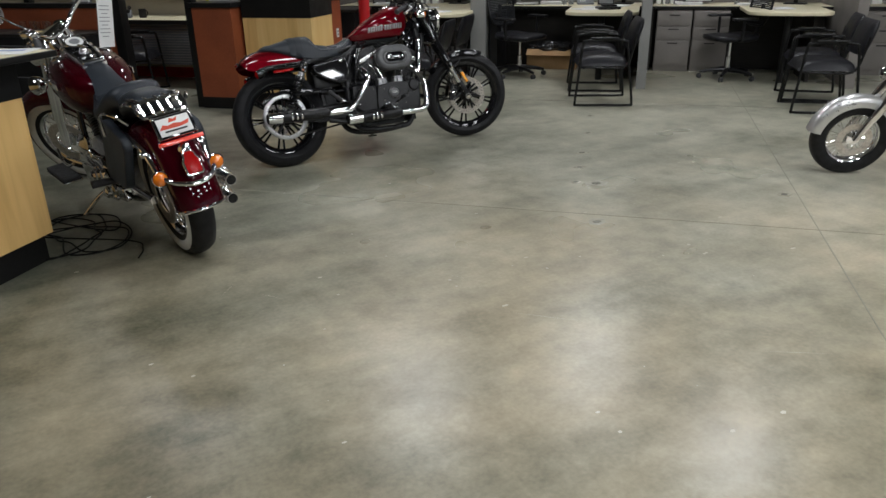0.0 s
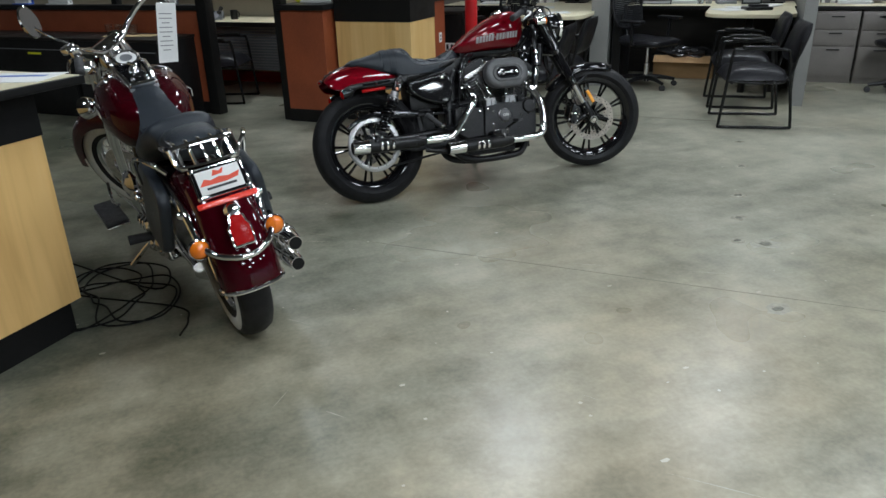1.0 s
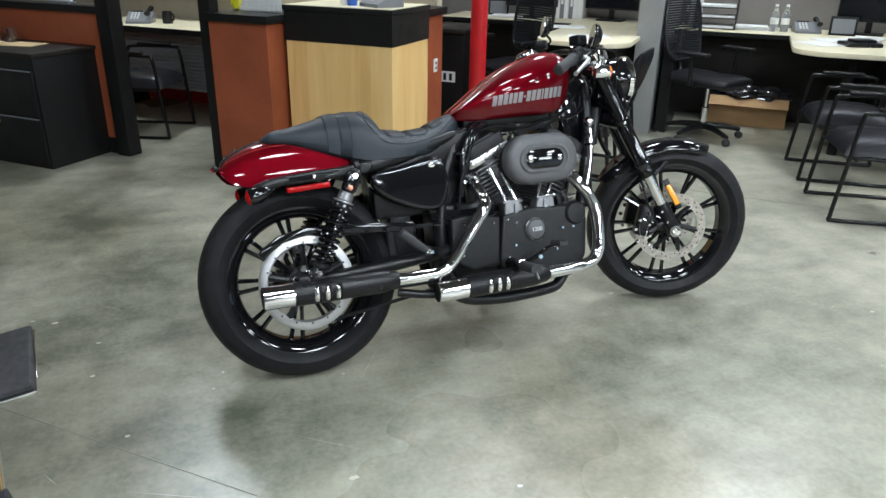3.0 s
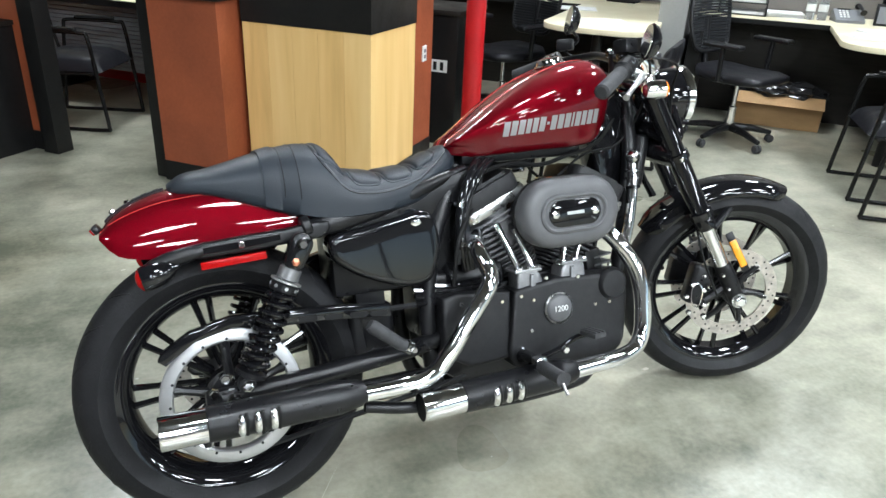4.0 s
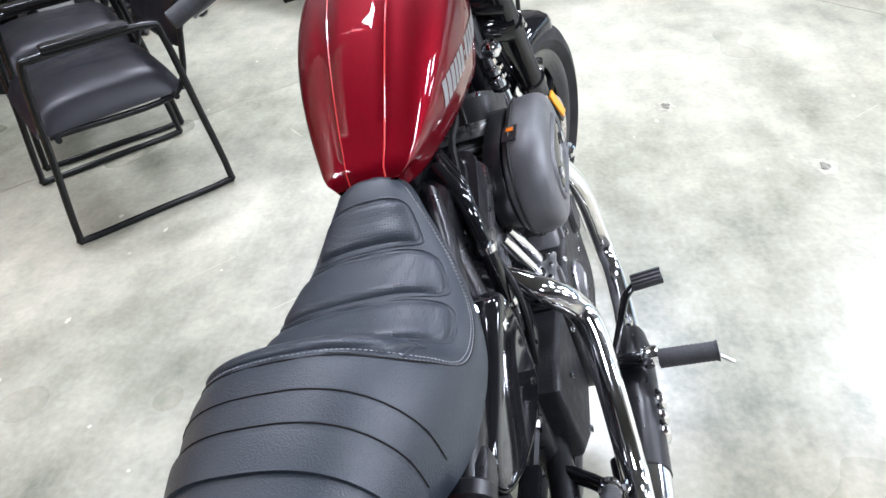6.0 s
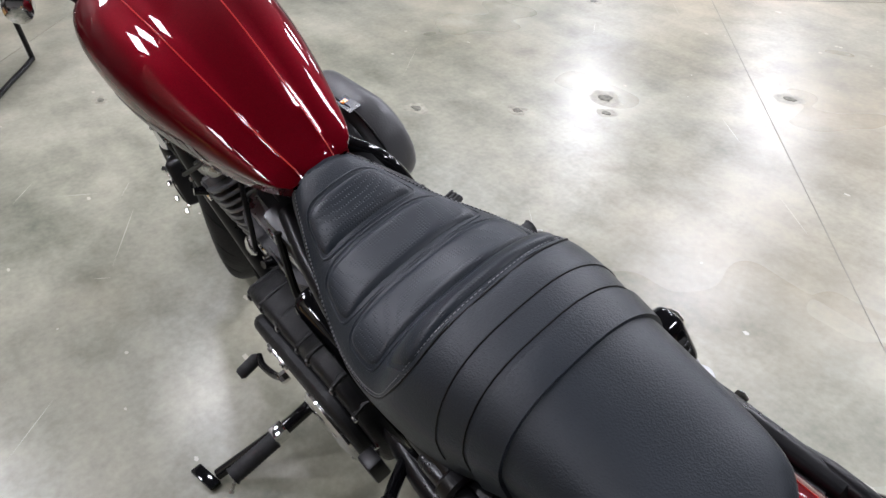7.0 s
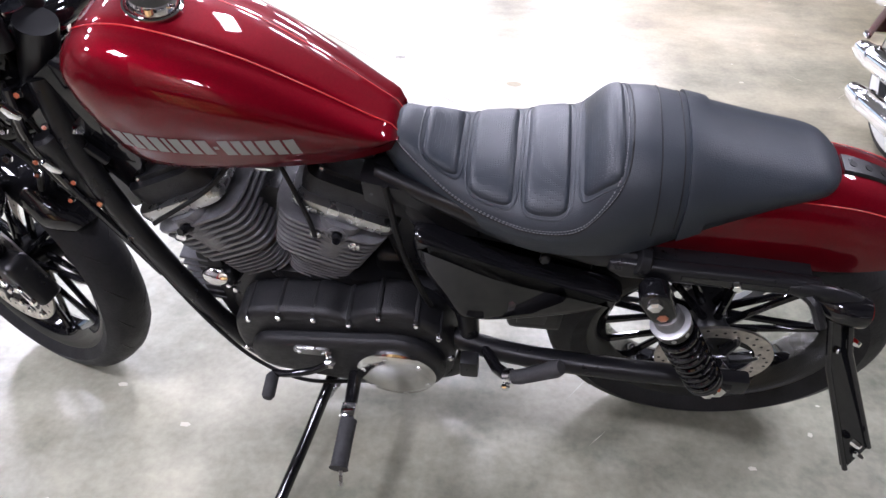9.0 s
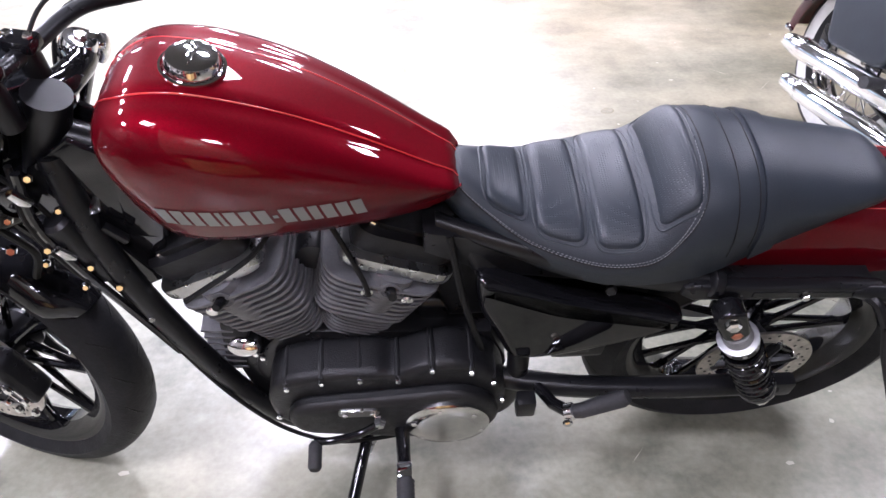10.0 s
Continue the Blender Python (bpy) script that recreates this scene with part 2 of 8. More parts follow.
def bridge(bm, rings, closed_ring=True, cap=True, closed_path=False):
    vs = [[bm.verts.new(p) for p in r] for r in rings]
    n = len(vs[0])
    pairs = list(zip(vs, vs[1:])) + ([(vs[-1], vs[0])] if closed_path else [])
    for a, b in pairs:
        for i in range(n if closed_ring else n - 1):
            j = (i + 1) % n
            bm.faces.new((a[i], a[j], b[j], b[i]))
    if cap and not closed_path and closed_ring:
        bm.faces.new(vs[0][::-1])
        bm.faces.new(vs[-1])
    return bm


def tube(path, r, seg=10, closed=False, bm=None, cap=True):
    """A round tube along a path; r is one radius or one for each point."""
    bm = bm or bmesh.new()
    p = [Vector(q) for q in path]
    rs = r if isinstance(r, (list, tuple)) else [r] * len(p)
    rings, up = [], None
    for i, q in enumerate(p):
        if closed:
            d = p[(i + 1) % len(p)] - p[i - 1]
        else:
            d = p[min(i + 1, len(p) - 1)] - p[max(i - 1, 0)]
        d.normalize()
        if up is None:
            up = d.orthogonal().normalized()
        up = (up - d * up.dot(d)).normalized()
        side = d.cross(up)
        rings.append([q + (up * math.cos(k) + side * math.sin(k)) * rs[i] for k in (2 * math.pi * j / seg for j in range(seg))])
    return bridge(bm, rings, cap=cap, closed_path=closed)


def rod(a, b, r, seg=12, bm=None, r2=None, chamfer=0.0):
    a, b = Vector(a), Vector(b)
    r2 = r if r2 is None else r2
    if chamfer:
        d = (b - a).normalized() * chamfer
        return tube([a, a + d, b - d, b], [r - chamfer, r, r2, r2 - chamfer], seg, bm=bm)
    return tube([a, b], [r, r2], seg, bm=bm)


def lathe(profile, m, seg=48, bm=None, closed=False):
    """Turns (radius, height) pairs about the local z of m."""
    bm = bm or bmesh.new()
    rings = []
    for k in range(seg):
        a = 2 * math.pi * k / seg
        rings.append([m @ Vector((r * math.cos(a), r * math.sin(a), h)) for r, h in profile])
    return bridge(bm, rings, closed_ring=closed, cap=False, closed_path=True)


def axis_at(c, d, spin=0.0):
    """A pose at c whose z runs along d."""
    return Matrix.Translation(c) @ Vector(d).to_track_quat("Z", "Y").to_matrix().to_4x4() @ Matrix.Rotation(spin, 4, "Z")


def block(sx, sy, sz, m=None, bevel=0.004, bm=None, seg=2):
    """A box with rounded edges, standing on z = 0 of m."""
    b2 = bmesh.new()
    bmesh.ops.create_cube(b2, size=1)
    bmesh.ops.scale(b2, vec=(sx, sy, sz), verts=b2.verts)
    bmesh.ops.translate(b2, vec=(0, 0, sz / 2), verts=b2.verts)
    if bevel:
        bmesh.ops.bevel(b2, geom=b2.edges[:], offset=min(bevel, sx / 2.2, sy / 2.2, sz / 2.2), segments=seg, affect="EDGES", profile=0.6)
    if m is not None:
        bmesh.ops.transform(b2, matrix=m, verts=b2.verts)
    if bm is None:
        return b2
    return merge(bm, b2)


def merge(bm, other):
    me = bpy.data.meshes.new("m")
    other.to_mesh(me)
    other.free()
    bm.from_mesh(me)
    bpy.data.meshes.remove(me)
    return bm


def plate(outline, y0, y1, bevel=0.004, seg=2):
    """An outline of (x, z) pairs with thickness from y0 to y1."""
    bm = bmesh.new()
    n = len(outline)
    a = [bm.verts.new((x, y0, z)) for x, z in outline]
    b = [bm.verts.new((x, y1, z)) for x, z in outline]
    bm.faces.new(a)
    bm.faces.new(b[::-1])
    for i in range(n):
        j = (i + 1) % n
        bm.faces.new((a[i], b[i], b[j], a[j]))
    if bevel:
        bmesh.ops.recalc_face_normals(bm, faces=bm.faces)
        rim = [e for e in bm.edges if abs(e.verts[0].co.y - e.verts[1].co.y) < 1e-6]
        bmesh.ops.bevel(bm, geom=rim, offset=bevel, segments=seg, affect="EDGES", profile=0.6)
    return bm


def interp(x, table):
    """A smooth curve through (x, value) pairs."""
    if x <= table[0][0]:
        return table[0][1]
    for i in range(len(table) - 1):
        (x0, v0), (x1, v1) = table[i], table[i + 1]
        if x <= x1:
            h = x1 - x0
            m0 = (v1 - table[i - 1][1]) / (x1 - table[i - 1][0]) if i else (v1 - v0) / h
            m1 = (table[i + 2][1] - v0) / (table[i + 2][0] - x0) if i + 2 < len(table) else (v1 - v0) / h
            t = (x - x0) / h
            return (2 * t ** 3 - 3 * t * t + 1) * v0 + (t ** 3 - 2 * t * t + t) * h * m0 + (3 * t * t - 2 * t ** 3) * v1 + (t ** 3 - t * t) * h * m1
    return table[-1][1]


def circle(cx, cz, r, n=24, a0=0.0, a1=2 * math.pi):
    full = abs(a1 - a0 - 2 * math.pi) < 1e-6
    return [(cx + r * math.cos(a0 + (a1 - a0) * k / (n if full else n - 1)), cz + r * math.sin(a0 + (a1 - a0) * k / (n if full else n - 1))) for k in range(n)]


def hull(points):
    """The convex outline round (x, z) pairs."""
    p = sorted(set(points))

    def half(q):
        h = []
        for a in q:
            while len(h) > 1 and (h[-1][0] - h[-2][0]) * (a[1] - h[-2][1]) - (h[-1][1] - h[-2][1]) * (a[0] - h[-2][0]) <= 1e-9:
                h.pop()
            h.append(a)
        return h[:-1]
    return half(p) + half(p[::-1])


def bolt(p, d, r, h=0.006, bm=None):
    """A six-sided bolt head."""
    p, d = Vector(p), Vector(d).normalized()
    return tube([p, p + d * h * 0.7, p + d * h], [r, r, r * 0.7], 6, bm=bm)


# ---- the room ----
U0, U1, V0, V1, HIGH = -7.0, 15.0, -12.0, 5.6, 4.3


def sheet(u0, u1, v0, v1, z0, z1):
    """A slab in the building's axes."""
    x, y, _ = uv((u0 + u1) / 2, (v0 + v1) / 2)
    return block(u1 - u0, v1 - v0, z1 - z0, pose(x, y, z0, 0, 0, -45), 0)


def structure(name, bm, mat, label, category):
    return tagged(part(name, bm, mat), label, category, kind="structure")


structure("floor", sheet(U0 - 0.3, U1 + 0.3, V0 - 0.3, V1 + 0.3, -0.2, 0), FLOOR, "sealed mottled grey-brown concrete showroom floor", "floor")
structure("ceiling", sheet(U0 - 0.3, U1 + 0.3, V0 - 0.3, V1 + 0.3, HIGH, HIGH + 0.15), CEILING, "plain dark ceiling over the showroom", "ceiling")
structure("wall_north", sheet(U0, U1, V1, V1 + 0.2, 0, HIGH), TAUPE_WALL, "taupe panelled wall behind the sales desks", "wall")
structure("wall_west", sheet(U0 - 0.2, U0, V0 - 0.2, V1 + 0.2, 0, HIGH), WALL_PAINT, "plain painted showroom wall", "wall")


def storefront(name, along, fixed, outward):
    """A glazed wall: sill, head, piers and panes between them."""
    wall = thing(name, "unseen storefront wall with tall clear glass panes, added for daylight", "window", kind="structure")

    def slab(a0, a1, z0, z1, d0, d1):
        lo, hi = sorted((fixed + outward * d0, fixed + outward * d1))
        return sheet(a0, a1, lo, hi, z0, z1) if along == "u" else sheet(lo, hi, a0, a1, z0, z1)
    a0, a1 = V0, V1
    part("sill_wall", slab(a0, a1, 0, 0.35, 0, 0.2), WALL_PAINT, wall)
    part("head_wall", slab(a0, a1, 2.9, HIGH, 0, 0.2), WALL_PAINT, wall)
    n = 8
    for i in range(n + 1):
        c = a0 + (a1 - a0) * i / n
        part("mullion", slab(c - 0.05, c + 0.05, 0.35, 2.9, 0.02, 0.14), BLACK_LAM, wall)
        if i < n:
            pane = part("pane", slab(c + 0.05, c + (a1 - a0) / n - 0.05, 0.35, 2.9, 0.07, 0.08), GLASS, wall)
            pane.visible_shadow = False
    return wall


structure("wall_south", sheet(U0, U1, V0 - 0.2, V0, 0, HIGH), WALL_PAINT, "plain painted showroom wall", "wall")
# unseen glazing added at this end to let daylight in
storefront("daylight_window", "v", U1, 1)
structure("ground", sheet(-60, 60, -60, 60, -0.4, -0.22), varied(material("asphalt", (0.06, 0.06, 0.06), 0.85), 3, 0.2, 0.05), "asphalt outside the showroom windows", "ground")


def ceiling_light(u, v, turn, long=0.66, wide=0.58):
    lamp = thing("ceiling_light", "white square fluorescent ceiling fixture, lit", "ceiling light", uvpose(u, v, HIGH - 0.12, turn), "ceiling lights")
    part("housing", block(long + 0.08, wide + 0.08, 0.08, pose(0, 0, 0.035), 0.01), WHITE_PLASTIC, lamp)
    part("diffuser", block(long, wide, 0.03, None, 0), LAMP, lamp)


for lu, lv in ((0.0, 3.1), (2.1, 4.6), (3.8, 2.9), (3.6, -1.2), (3.6, -4.0), (6.2, 1.2), (6.2, -1.6), (6.2, -4.4), (6.2, -7.2), (8.8, -0.4), (8.8, -3.2), (8.8, -6.0), (11.2, -6.5), (11.2, -3.5), (11.2, -0.7), (8.8, -8.8), (12.6, -9.0)):
    ceiling_light(lu, lv, 0)
ceiling_light(1.58, -1.05, 0, 0.62, 0.34)
# unseen fixture added to lift the floor by the sales counter
ceiling_light(-1.2, -3.2, 0)
# unseen fixture added to brighten the offices
ceiling_light(-3.2, 2.75, 0)


# ---- floor joints and patched holes ----
def joint(name, bm):
    return tagged(part(name, bm, JOINT), "thin dark saw-cut control joint in the concrete", "floor joint", kind="structure")


joint("floor_joint", sheet(-7, 15, -0.5545, -0.5520, 0.0, 0.0015))
joint("floor_joint", sheet(-7, 15, 2.75, 2.755, 0.0, 0.0015))
joint("floor_joint", sheet(3.36, 3.365, -12, 5.5, 0.0, 0.0015))


def floor_patch(x, y, r, seed):
    rnd = random.Random(seed)
    rim = [(r * rnd.uniform(0.7, 1.25), a) for a in (2 * math.pi * k / 12 for k in range(12))]
    bm = bmesh.new()
    bridge(bm, [[(x + q * s * math.cos(a) * 1.3, y + q * s * math.sin(a), z) for q, a in rim] for s, z in ((1.0, 0.0005), (0.9, 0.0025), (0.5, 0.0028))])
    patch = tagged(part("floor_patch", bm, HOLE), "small dark patched anchor hole in the concrete", "floor patch", "patched holes", "structure")
    halo = bmesh.new()
    bridge(halo, [[(x + q * w * math.cos(a + 0.7) * 1.3, y + q * w * math.sin(a + 0.7), z) for q, a in rim] for w, z in ((2.3, 0.0001), (2.1, 0.0007), (0.9, 0.0009))], cap=False)
    part("filler_rim", halo, FILLER, patch, "paler filler round the hole")


for i, (hx, hy, hr) in enumerate([(2.884, 0.077, 0.014), (2.436, -0.42, 0.018), (1.99, -0.87, 0.018), (1.72, -1.159, 0.017), (1.485, -1.403, 0.016),
                                  (1.572, -1.5, 0.024), (1.097, -2.04, 0.02), (2.36, -2.29, 0.02)]):
    floor_patch(hx, hy, hr, i)


def chips():
    rnd = random.Random(5)
    bm = bmesh.new()
    for _ in range(140):
        x, y, r = rnd.uniform(-1.6, 3.2), rnd.uniform(-4, 1.6), rnd.uniform(0.003, 0.009)
        t = rnd.uniform(0, 3)
        rodlike = rnd.uniform(0.5, 2.2)
        bm.faces.new([bm.verts.new((x + r * math.cos(a + t) * rodlike, y + r * math.sin(a + t), 0.0008)) for a in (0, 1.2, 2.3, 3.4, 4.6)])
    for _ in range(34):
        x, y, t = rnd.uniform(-1.2, 3.0), rnd.uniform(-3.6, 1.2), rnd.choice((-0.75, -0.6, 2.2, 0.9)) + rnd.uniform(-0.15, 0.15)
        length, half = rnd.uniform(0.06, 0.34), rnd.uniform(0.0006, 0.0014)
        dx, dy = math.cos(t), math.sin(t)
        bm.faces.new([bm.verts.new((x + dx * a * length - dy * b * half, y + dy * a * length + dx * b * half, 0.0008)) for a, b in ((-0.5, 0), (0.1, -1), (0.5, 0), (0.05, 1))])
    ob = part("floor_chips", bm, material("pale_chip", (0.55, 0.52, 0.45), 0.8))
    tagged(ob, "pale flecks, chips and scratches on the concrete", "floor chips", kind="stuff")


chips()


# ---- counters ----
def counter(name, label, u0, u1, v0, v1, top_over, planks_u, planks_v, height):
    """A maple counter with a black toe kick and band and a laminate top."""
    c = thing(name, label, "counter")
    part("toe_kick", sheet(u0 + 0.03, u1 - 0.03, v0 + 0.03, v1 - 0.03, 0, 0.14), BLACK_LAM, c)
    part("carcass", sheet(u0 + 0.012, u1 - 0.012, v0 + 0.012, v1 - 0.012, 0.14, height - 0.2), ESPRESSO, c)
    part("band", sheet(u0 - 0.004, u1 + 0.004, v0 - 0.004, v1 + 0.004, height - 0.2, height - 0.03), BLACK_LAM, c, "black laminate band")
    o = top_over
    x, y, _ = uv((u0 + u1) / 2, (v0 + v1) / 2)
    part("worktop", block(u1 - u0 + 2 * o, v1 - v0 + 2 * o, 0.03, pose(x, y, height - 0.03, 0, 0, -45), 0.006), BLACK_LAM, c, "black-edged top")
    part("top_surface", sheet(u0 - o + 0.012, u1 + o - 0.012, v0 - o + 0.012, v1 + o - 0.012, height, height + 0.002), LAMINATE, c, "cream laminate surface")
    for i in range(planks_u):
        a, b = u0 + (u1 - u0) * i / planks_u, u0 + (u1 - u0) * (i + 1) / planks_u
        for lo, hi in ((v0, v0 + 0.012), (v1 - 0.012, v1)):
            part("panel", sheet(a + 0.0006, b - 0.0006, lo, hi, 0.14, height - 0.2), MAPLE, c)
    for i in range(planks_v):
        a, b = v0 + 0.012 + (v1 - v0 - 0.024) * i / planks_v, v0 + 0.012 + (v1 - v0 - 0.024) * (i + 1) / planks_v
        for lo, hi in ((u0, u0 + 0.012), (u1 - 0.012, u1)):
            part("panel", sheet(lo, hi, a + 0.0006, b - 0.0006, 0.14, height - 0.2), MAPLE, c)
    return c


counter("reception_counter", "maple-fronted counter with black band and toe kick", -1.30, -0.60, 1.95, 2.45, 0.012, 5, 1, 1.04)
counter("sales_counter", "maple sales counter with cream top and black base", -2.9, -0.36, -2.23, -1.76, 0.13, 4, 1, 1.0)


# ---- low walls, posts, partitions ----
def low_wall(name, u0, u1, v0, v1, height, label="rust-orange low wall with a black cap"):
    w = thing(name, label, "low wall", kind="structure")
    part("base", sheet(u0 - 0.004, u1 + 0.004, v0 - 0.004, v1 + 0.004, 0, 0.11), BLACK_LAM, w)
    part("panel", sheet(u0, u1, v0, v1, 0.11, height), ORANGE_WALL, w)
    x, y, _ = uv((u0 + u1) / 2, (v0 + v1) / 2)
    part("cap", block(u1 - u0 + 0.05, v1 - v0 + 0.05, 0.045, pose(x, y, height, 0, 0, -45), 0.006), BLACK_LAM, w, "black cap rail")
    return w


low_wall("low_wall_1", -1.74, -1.33, 1.80, 2.55, 0.94)
low_wall("low_wall_2", -5.6, -2.68, 1.86, 1.94, 0.93)
low_wall("low_wall_3", -1.05, -0.70, 2.47, 2.92, 0.95)


def post(name, u, v, size, mat, label, height=HIGH):
    return structure(name, block(size, size, height, uvpose(u, v), 0.006), mat, label, "post")


post("post_1", -2.60, 1.88, 0.11, BLACK_LAM, "black square steel post beside the office opening")
post("post_2", -1.78, 1.86, 0.085, BLACK_LAM, "black square steel post at the low orange wall")
post("post_3", -3.75, 2.0, 0.07, BLACK_LAM, "black square steel post in the low wall")
pillar = tagged(part("pillar", rod(uv(-0.51, 3.12), uv(-0.51, 3.12, HIGH), 0.058, 32), PILLAR_RED), "round red-painted steel pillar", "pillar", kind="structure")
structure("partition_1", sheet(0.42, 0.60, 4.15, 5.58, 0, 2.3), GREY_WALL, "grey painted partition end between two desks", "partition")
structure("partition_2", sheet(2.36, 2.46, 3.55, 5.58, 0, 2.3), GREY_WALL, "grey painted partition end between two desks", "partition")
structure("partition_3", sheet(4.45, 4.55, 3.9, 5.58, 0, 2.3), TAUPE_WALL, "taupe partition between two desks", "partition")


# ---- the red motorcycle ----
BIKE = Matrix.Rotation(-LEAN, 4, "X")
bike = thing("motorcycle", "candy-red naked motorcycle with black engine on its side stand", "motorcycle", BIKE)

REAR = Vector((0.046, 0.0, 0.330))
FRONT = Vector((1.562, -0.022, 0.342))


def front_axis():
    yaw, camber = radians(-20), radians(12.5)
    return Vector((-math.sin(yaw) * math.cos(camber), math.cos(yaw) * math.cos(camber), math.sin(camber)))


FAX = front_axis()


def tyre_mesh(m, radius, width, rim):
    """A tyre's cross-section turned about the axle."""
    pts = []
    w = width / 2
    for k in range(13):
        a = math.pi * (k / 12)
        pts.append((radius - 0.42 * width * (1 - math.sin(a)) ** 1.1, -w * math.cos(a) * (0.94 + 0.06 * math.sin(a))))
    side = [(rim, -w * 0.66), (rim + 0.012, -w * 0.84), ((radius + rim) / 2 - 0.01, -w * 0.99)]
    prof = side + pts[1:-1] + [(r, -h) for r, h in side[::-1]]
    prof += [(rim - 0.006, w * 0.6), (rim - 0.006, -w * 0.6)]
    return lathe(prof, m, 112, closed=True)


def rim_mesh(m, r, w):
    prof = [(r + 0.006, -w), (r - 0.004, -w * 0.98), (r - 0.02, -w * 0.8), (r - 0.034, -w * 0.45), (r - 0.036, w * 0.45), (r - 0.02, w * 0.8), (r - 0.004, w * 0.98), (r + 0.006, w), (r - 0.006, w * 0.8), (r - 0.014, 0), (r - 0.006, -w * 0.8)]
    return lathe(prof, m, 72, closed=True)


def wheel(name, c, ax, radius, width, rim, spokes):
    m = axis_at(c, ax)
    w = part(name, rim_mesh(m, rim, width * 0.36), GLOSS_BLACK, bike, "black cast wheel with split spokes")
    part("tyre", tyre_mesh(m, radius, width, rim), RUBBER, w, "black rubber tyre with sparse grooves")
    part("hub", lathe([(0.0, -0.06), (0.045, -0.06), (0.05, -0.05), (0.038, -0.02), (0.038, 0.02), (0.05, 0.05), (0.045, 0.06), (0.0, 0.06)], m, 32), SATIN_BLACK, w)
    for k in range(spokes):
        for s in (-1, 1):
            a = 2 * math.pi * k / spokes
            p0 = m @ Vector((0.04 * math.cos(a), 0.04 * math.sin(a), 0.018 * s))
            a1 = a + s * 0.085
            p1 = m @ Vector(((rim - 0.025) * math.cos(a1), (rim - 0.025) * math.sin(a1), 0.012 * s))
            part("spoke", tube([p0, p0.lerp(p1, 0.5), p1], [0.009, 0.007, 0.0085], 8), GLOSS_BLACK, w)
    # tread grooves, slightly below the crown
    bm = bmesh.new()
    for k in range(22):
        for s in (-1, 1):
            a = 2 * math.pi * (k + 0.25 * s) / 22
            path = []
            for j in range(6):
                f = j / 5
                h = s * width * (0.06 + 0.34 * f)
                drop = 0.42 * width * (1 - math.sqrt(max(0, 1 - (2 * h / width) ** 2))) ** 1.1
                aa = a + 0.16 * f ** 1.4
                path.append(m @ Vector(((radius - drop - 0.0017) * math.cos(aa), (radius - drop - 0.0017) * math.sin(aa), h)))
            tube(path, [0.0006, 0.002, 0.0024, 0.0024, 0.002, 0.0006], 5, bm=bm)
    tagged(part("tread_pattern", bm, CABLE, w), "fine curved tread grooves", kind="stuff")
    return w


rear_wheel = wheel("rear_wheel", REAR, (0, 1, 0), 0.335, 0.152, 0.243, 9)
front_wheel = wheel("front_wheel", FRONT, FAX, 0.328, 0.114, 0.252, 9)


# fuel tank
TANK_TOP = [(0.640, 0.838), (0.650, 0.856), (0.676, 0.874), (0.77, 0.940), (0.864, 0.996), (0.96, 1.034), (1.02, 1.046), (1.06, 1.043), (1.103, 1.020), (1.126, 0.985)]
TANK_LOW = [(0.640, 0.822), (0.70, 0.812), (0.79, 0.812), (0.90, 0.815), (1.00, 0.817), (1.05, 0.830), (1.095, 0.880), (1.126, 0.93)]
TANK_WIDE = [(0.640, 0.046), (0.650, 0.060), (0.68, 0.075), (0.77, 0.105), (0.864, 0.126), (0.96, 0.137), (1.03, 0.134), (1.075, 0.122), (1.106, 0.098), (1.126, 0.050)]
TANK_CREASE = [(0.640, 0.026), (0.70, 0.034), (0.80, 0.044), (0.90, 0.051), (1.0, 0.055), (1.07, 0.054), (1.126, 0.025)]


def tank_ring(x, grow=0.0):
    zt, zb, w, c = interp(x, TANK_TOP), interp(x, TANK_LOW), interp(x, TANK_WIDE) + grow, interp(x, TANK_CREASE)
    h = zt - zb
    zc = zt - 0.005 * min(1, c / 0.05)
    half = [(0, zt - 0.001), (c * 0.5, zt - 0.003), (c * 0.97, zc + 0.0015), (c, zc)]
    for k in range(1, 9):
        a = k / 8
        t = a * math.pi / 2
        half.append((c + (w - c) * math.sin(t) ** 0.85, zc - (0.42 * h - 0.012) * (1 - math.cos(t) ** 0.9)))
    zw = zc - (0.42 * h - 0.012)
    for k in range(1, 6):
        a = k / 5
        half.append((w * (1 - 0.14 * a * a), zw + (zb + 0.02 - zw) * a))
    half += [(w * 0.83, zb + 0.006), (w * 0.76, zb), (w * 0.3, zb + 0.006)]
    return [(x, y, z) for y, z in half] + [(x, -y, z) for y, z in half[:0:-1]]


def tank_x():
    xs = [0.640 + (1.115 - 0.640) * k / 40 for k in range(41)]
    return xs + [1.121, 1.126]


tank = part("fuel_tank", bridge(bmesh.new(), [tank_ring(x) for x in tank_x()]), RED, bike, "candy-red fuel tank with pinstripes", 50)
for s in (1, -1):
    stripe = []
    for x in tank_x()[:-2]:
        r = tank_ring(x)[3]
        stripe.append((r[0], s * r[1], r[2] + 0.0006))
    part("pinstripe", tube(stripe, 0.0012, 6), STRIPE, tank, "thin bright red pinstripe")


def side_point(x, z, s, lift=0.0012):
    """A place on the tank's side at that height."""
    ring = tank_ring(x, lift)
    half = ring[4:20]
    for a, b in zip(half, half[1:]):
        if a[2] >= z >= b[2]:
            f = (a[2] - z) / max(1e-6, a[2] - b[2])
            return Vector((x, s * (a[1] + (b[1] - a[1]) * f), z))
    return Vector((x, s * half[-1][1], z))


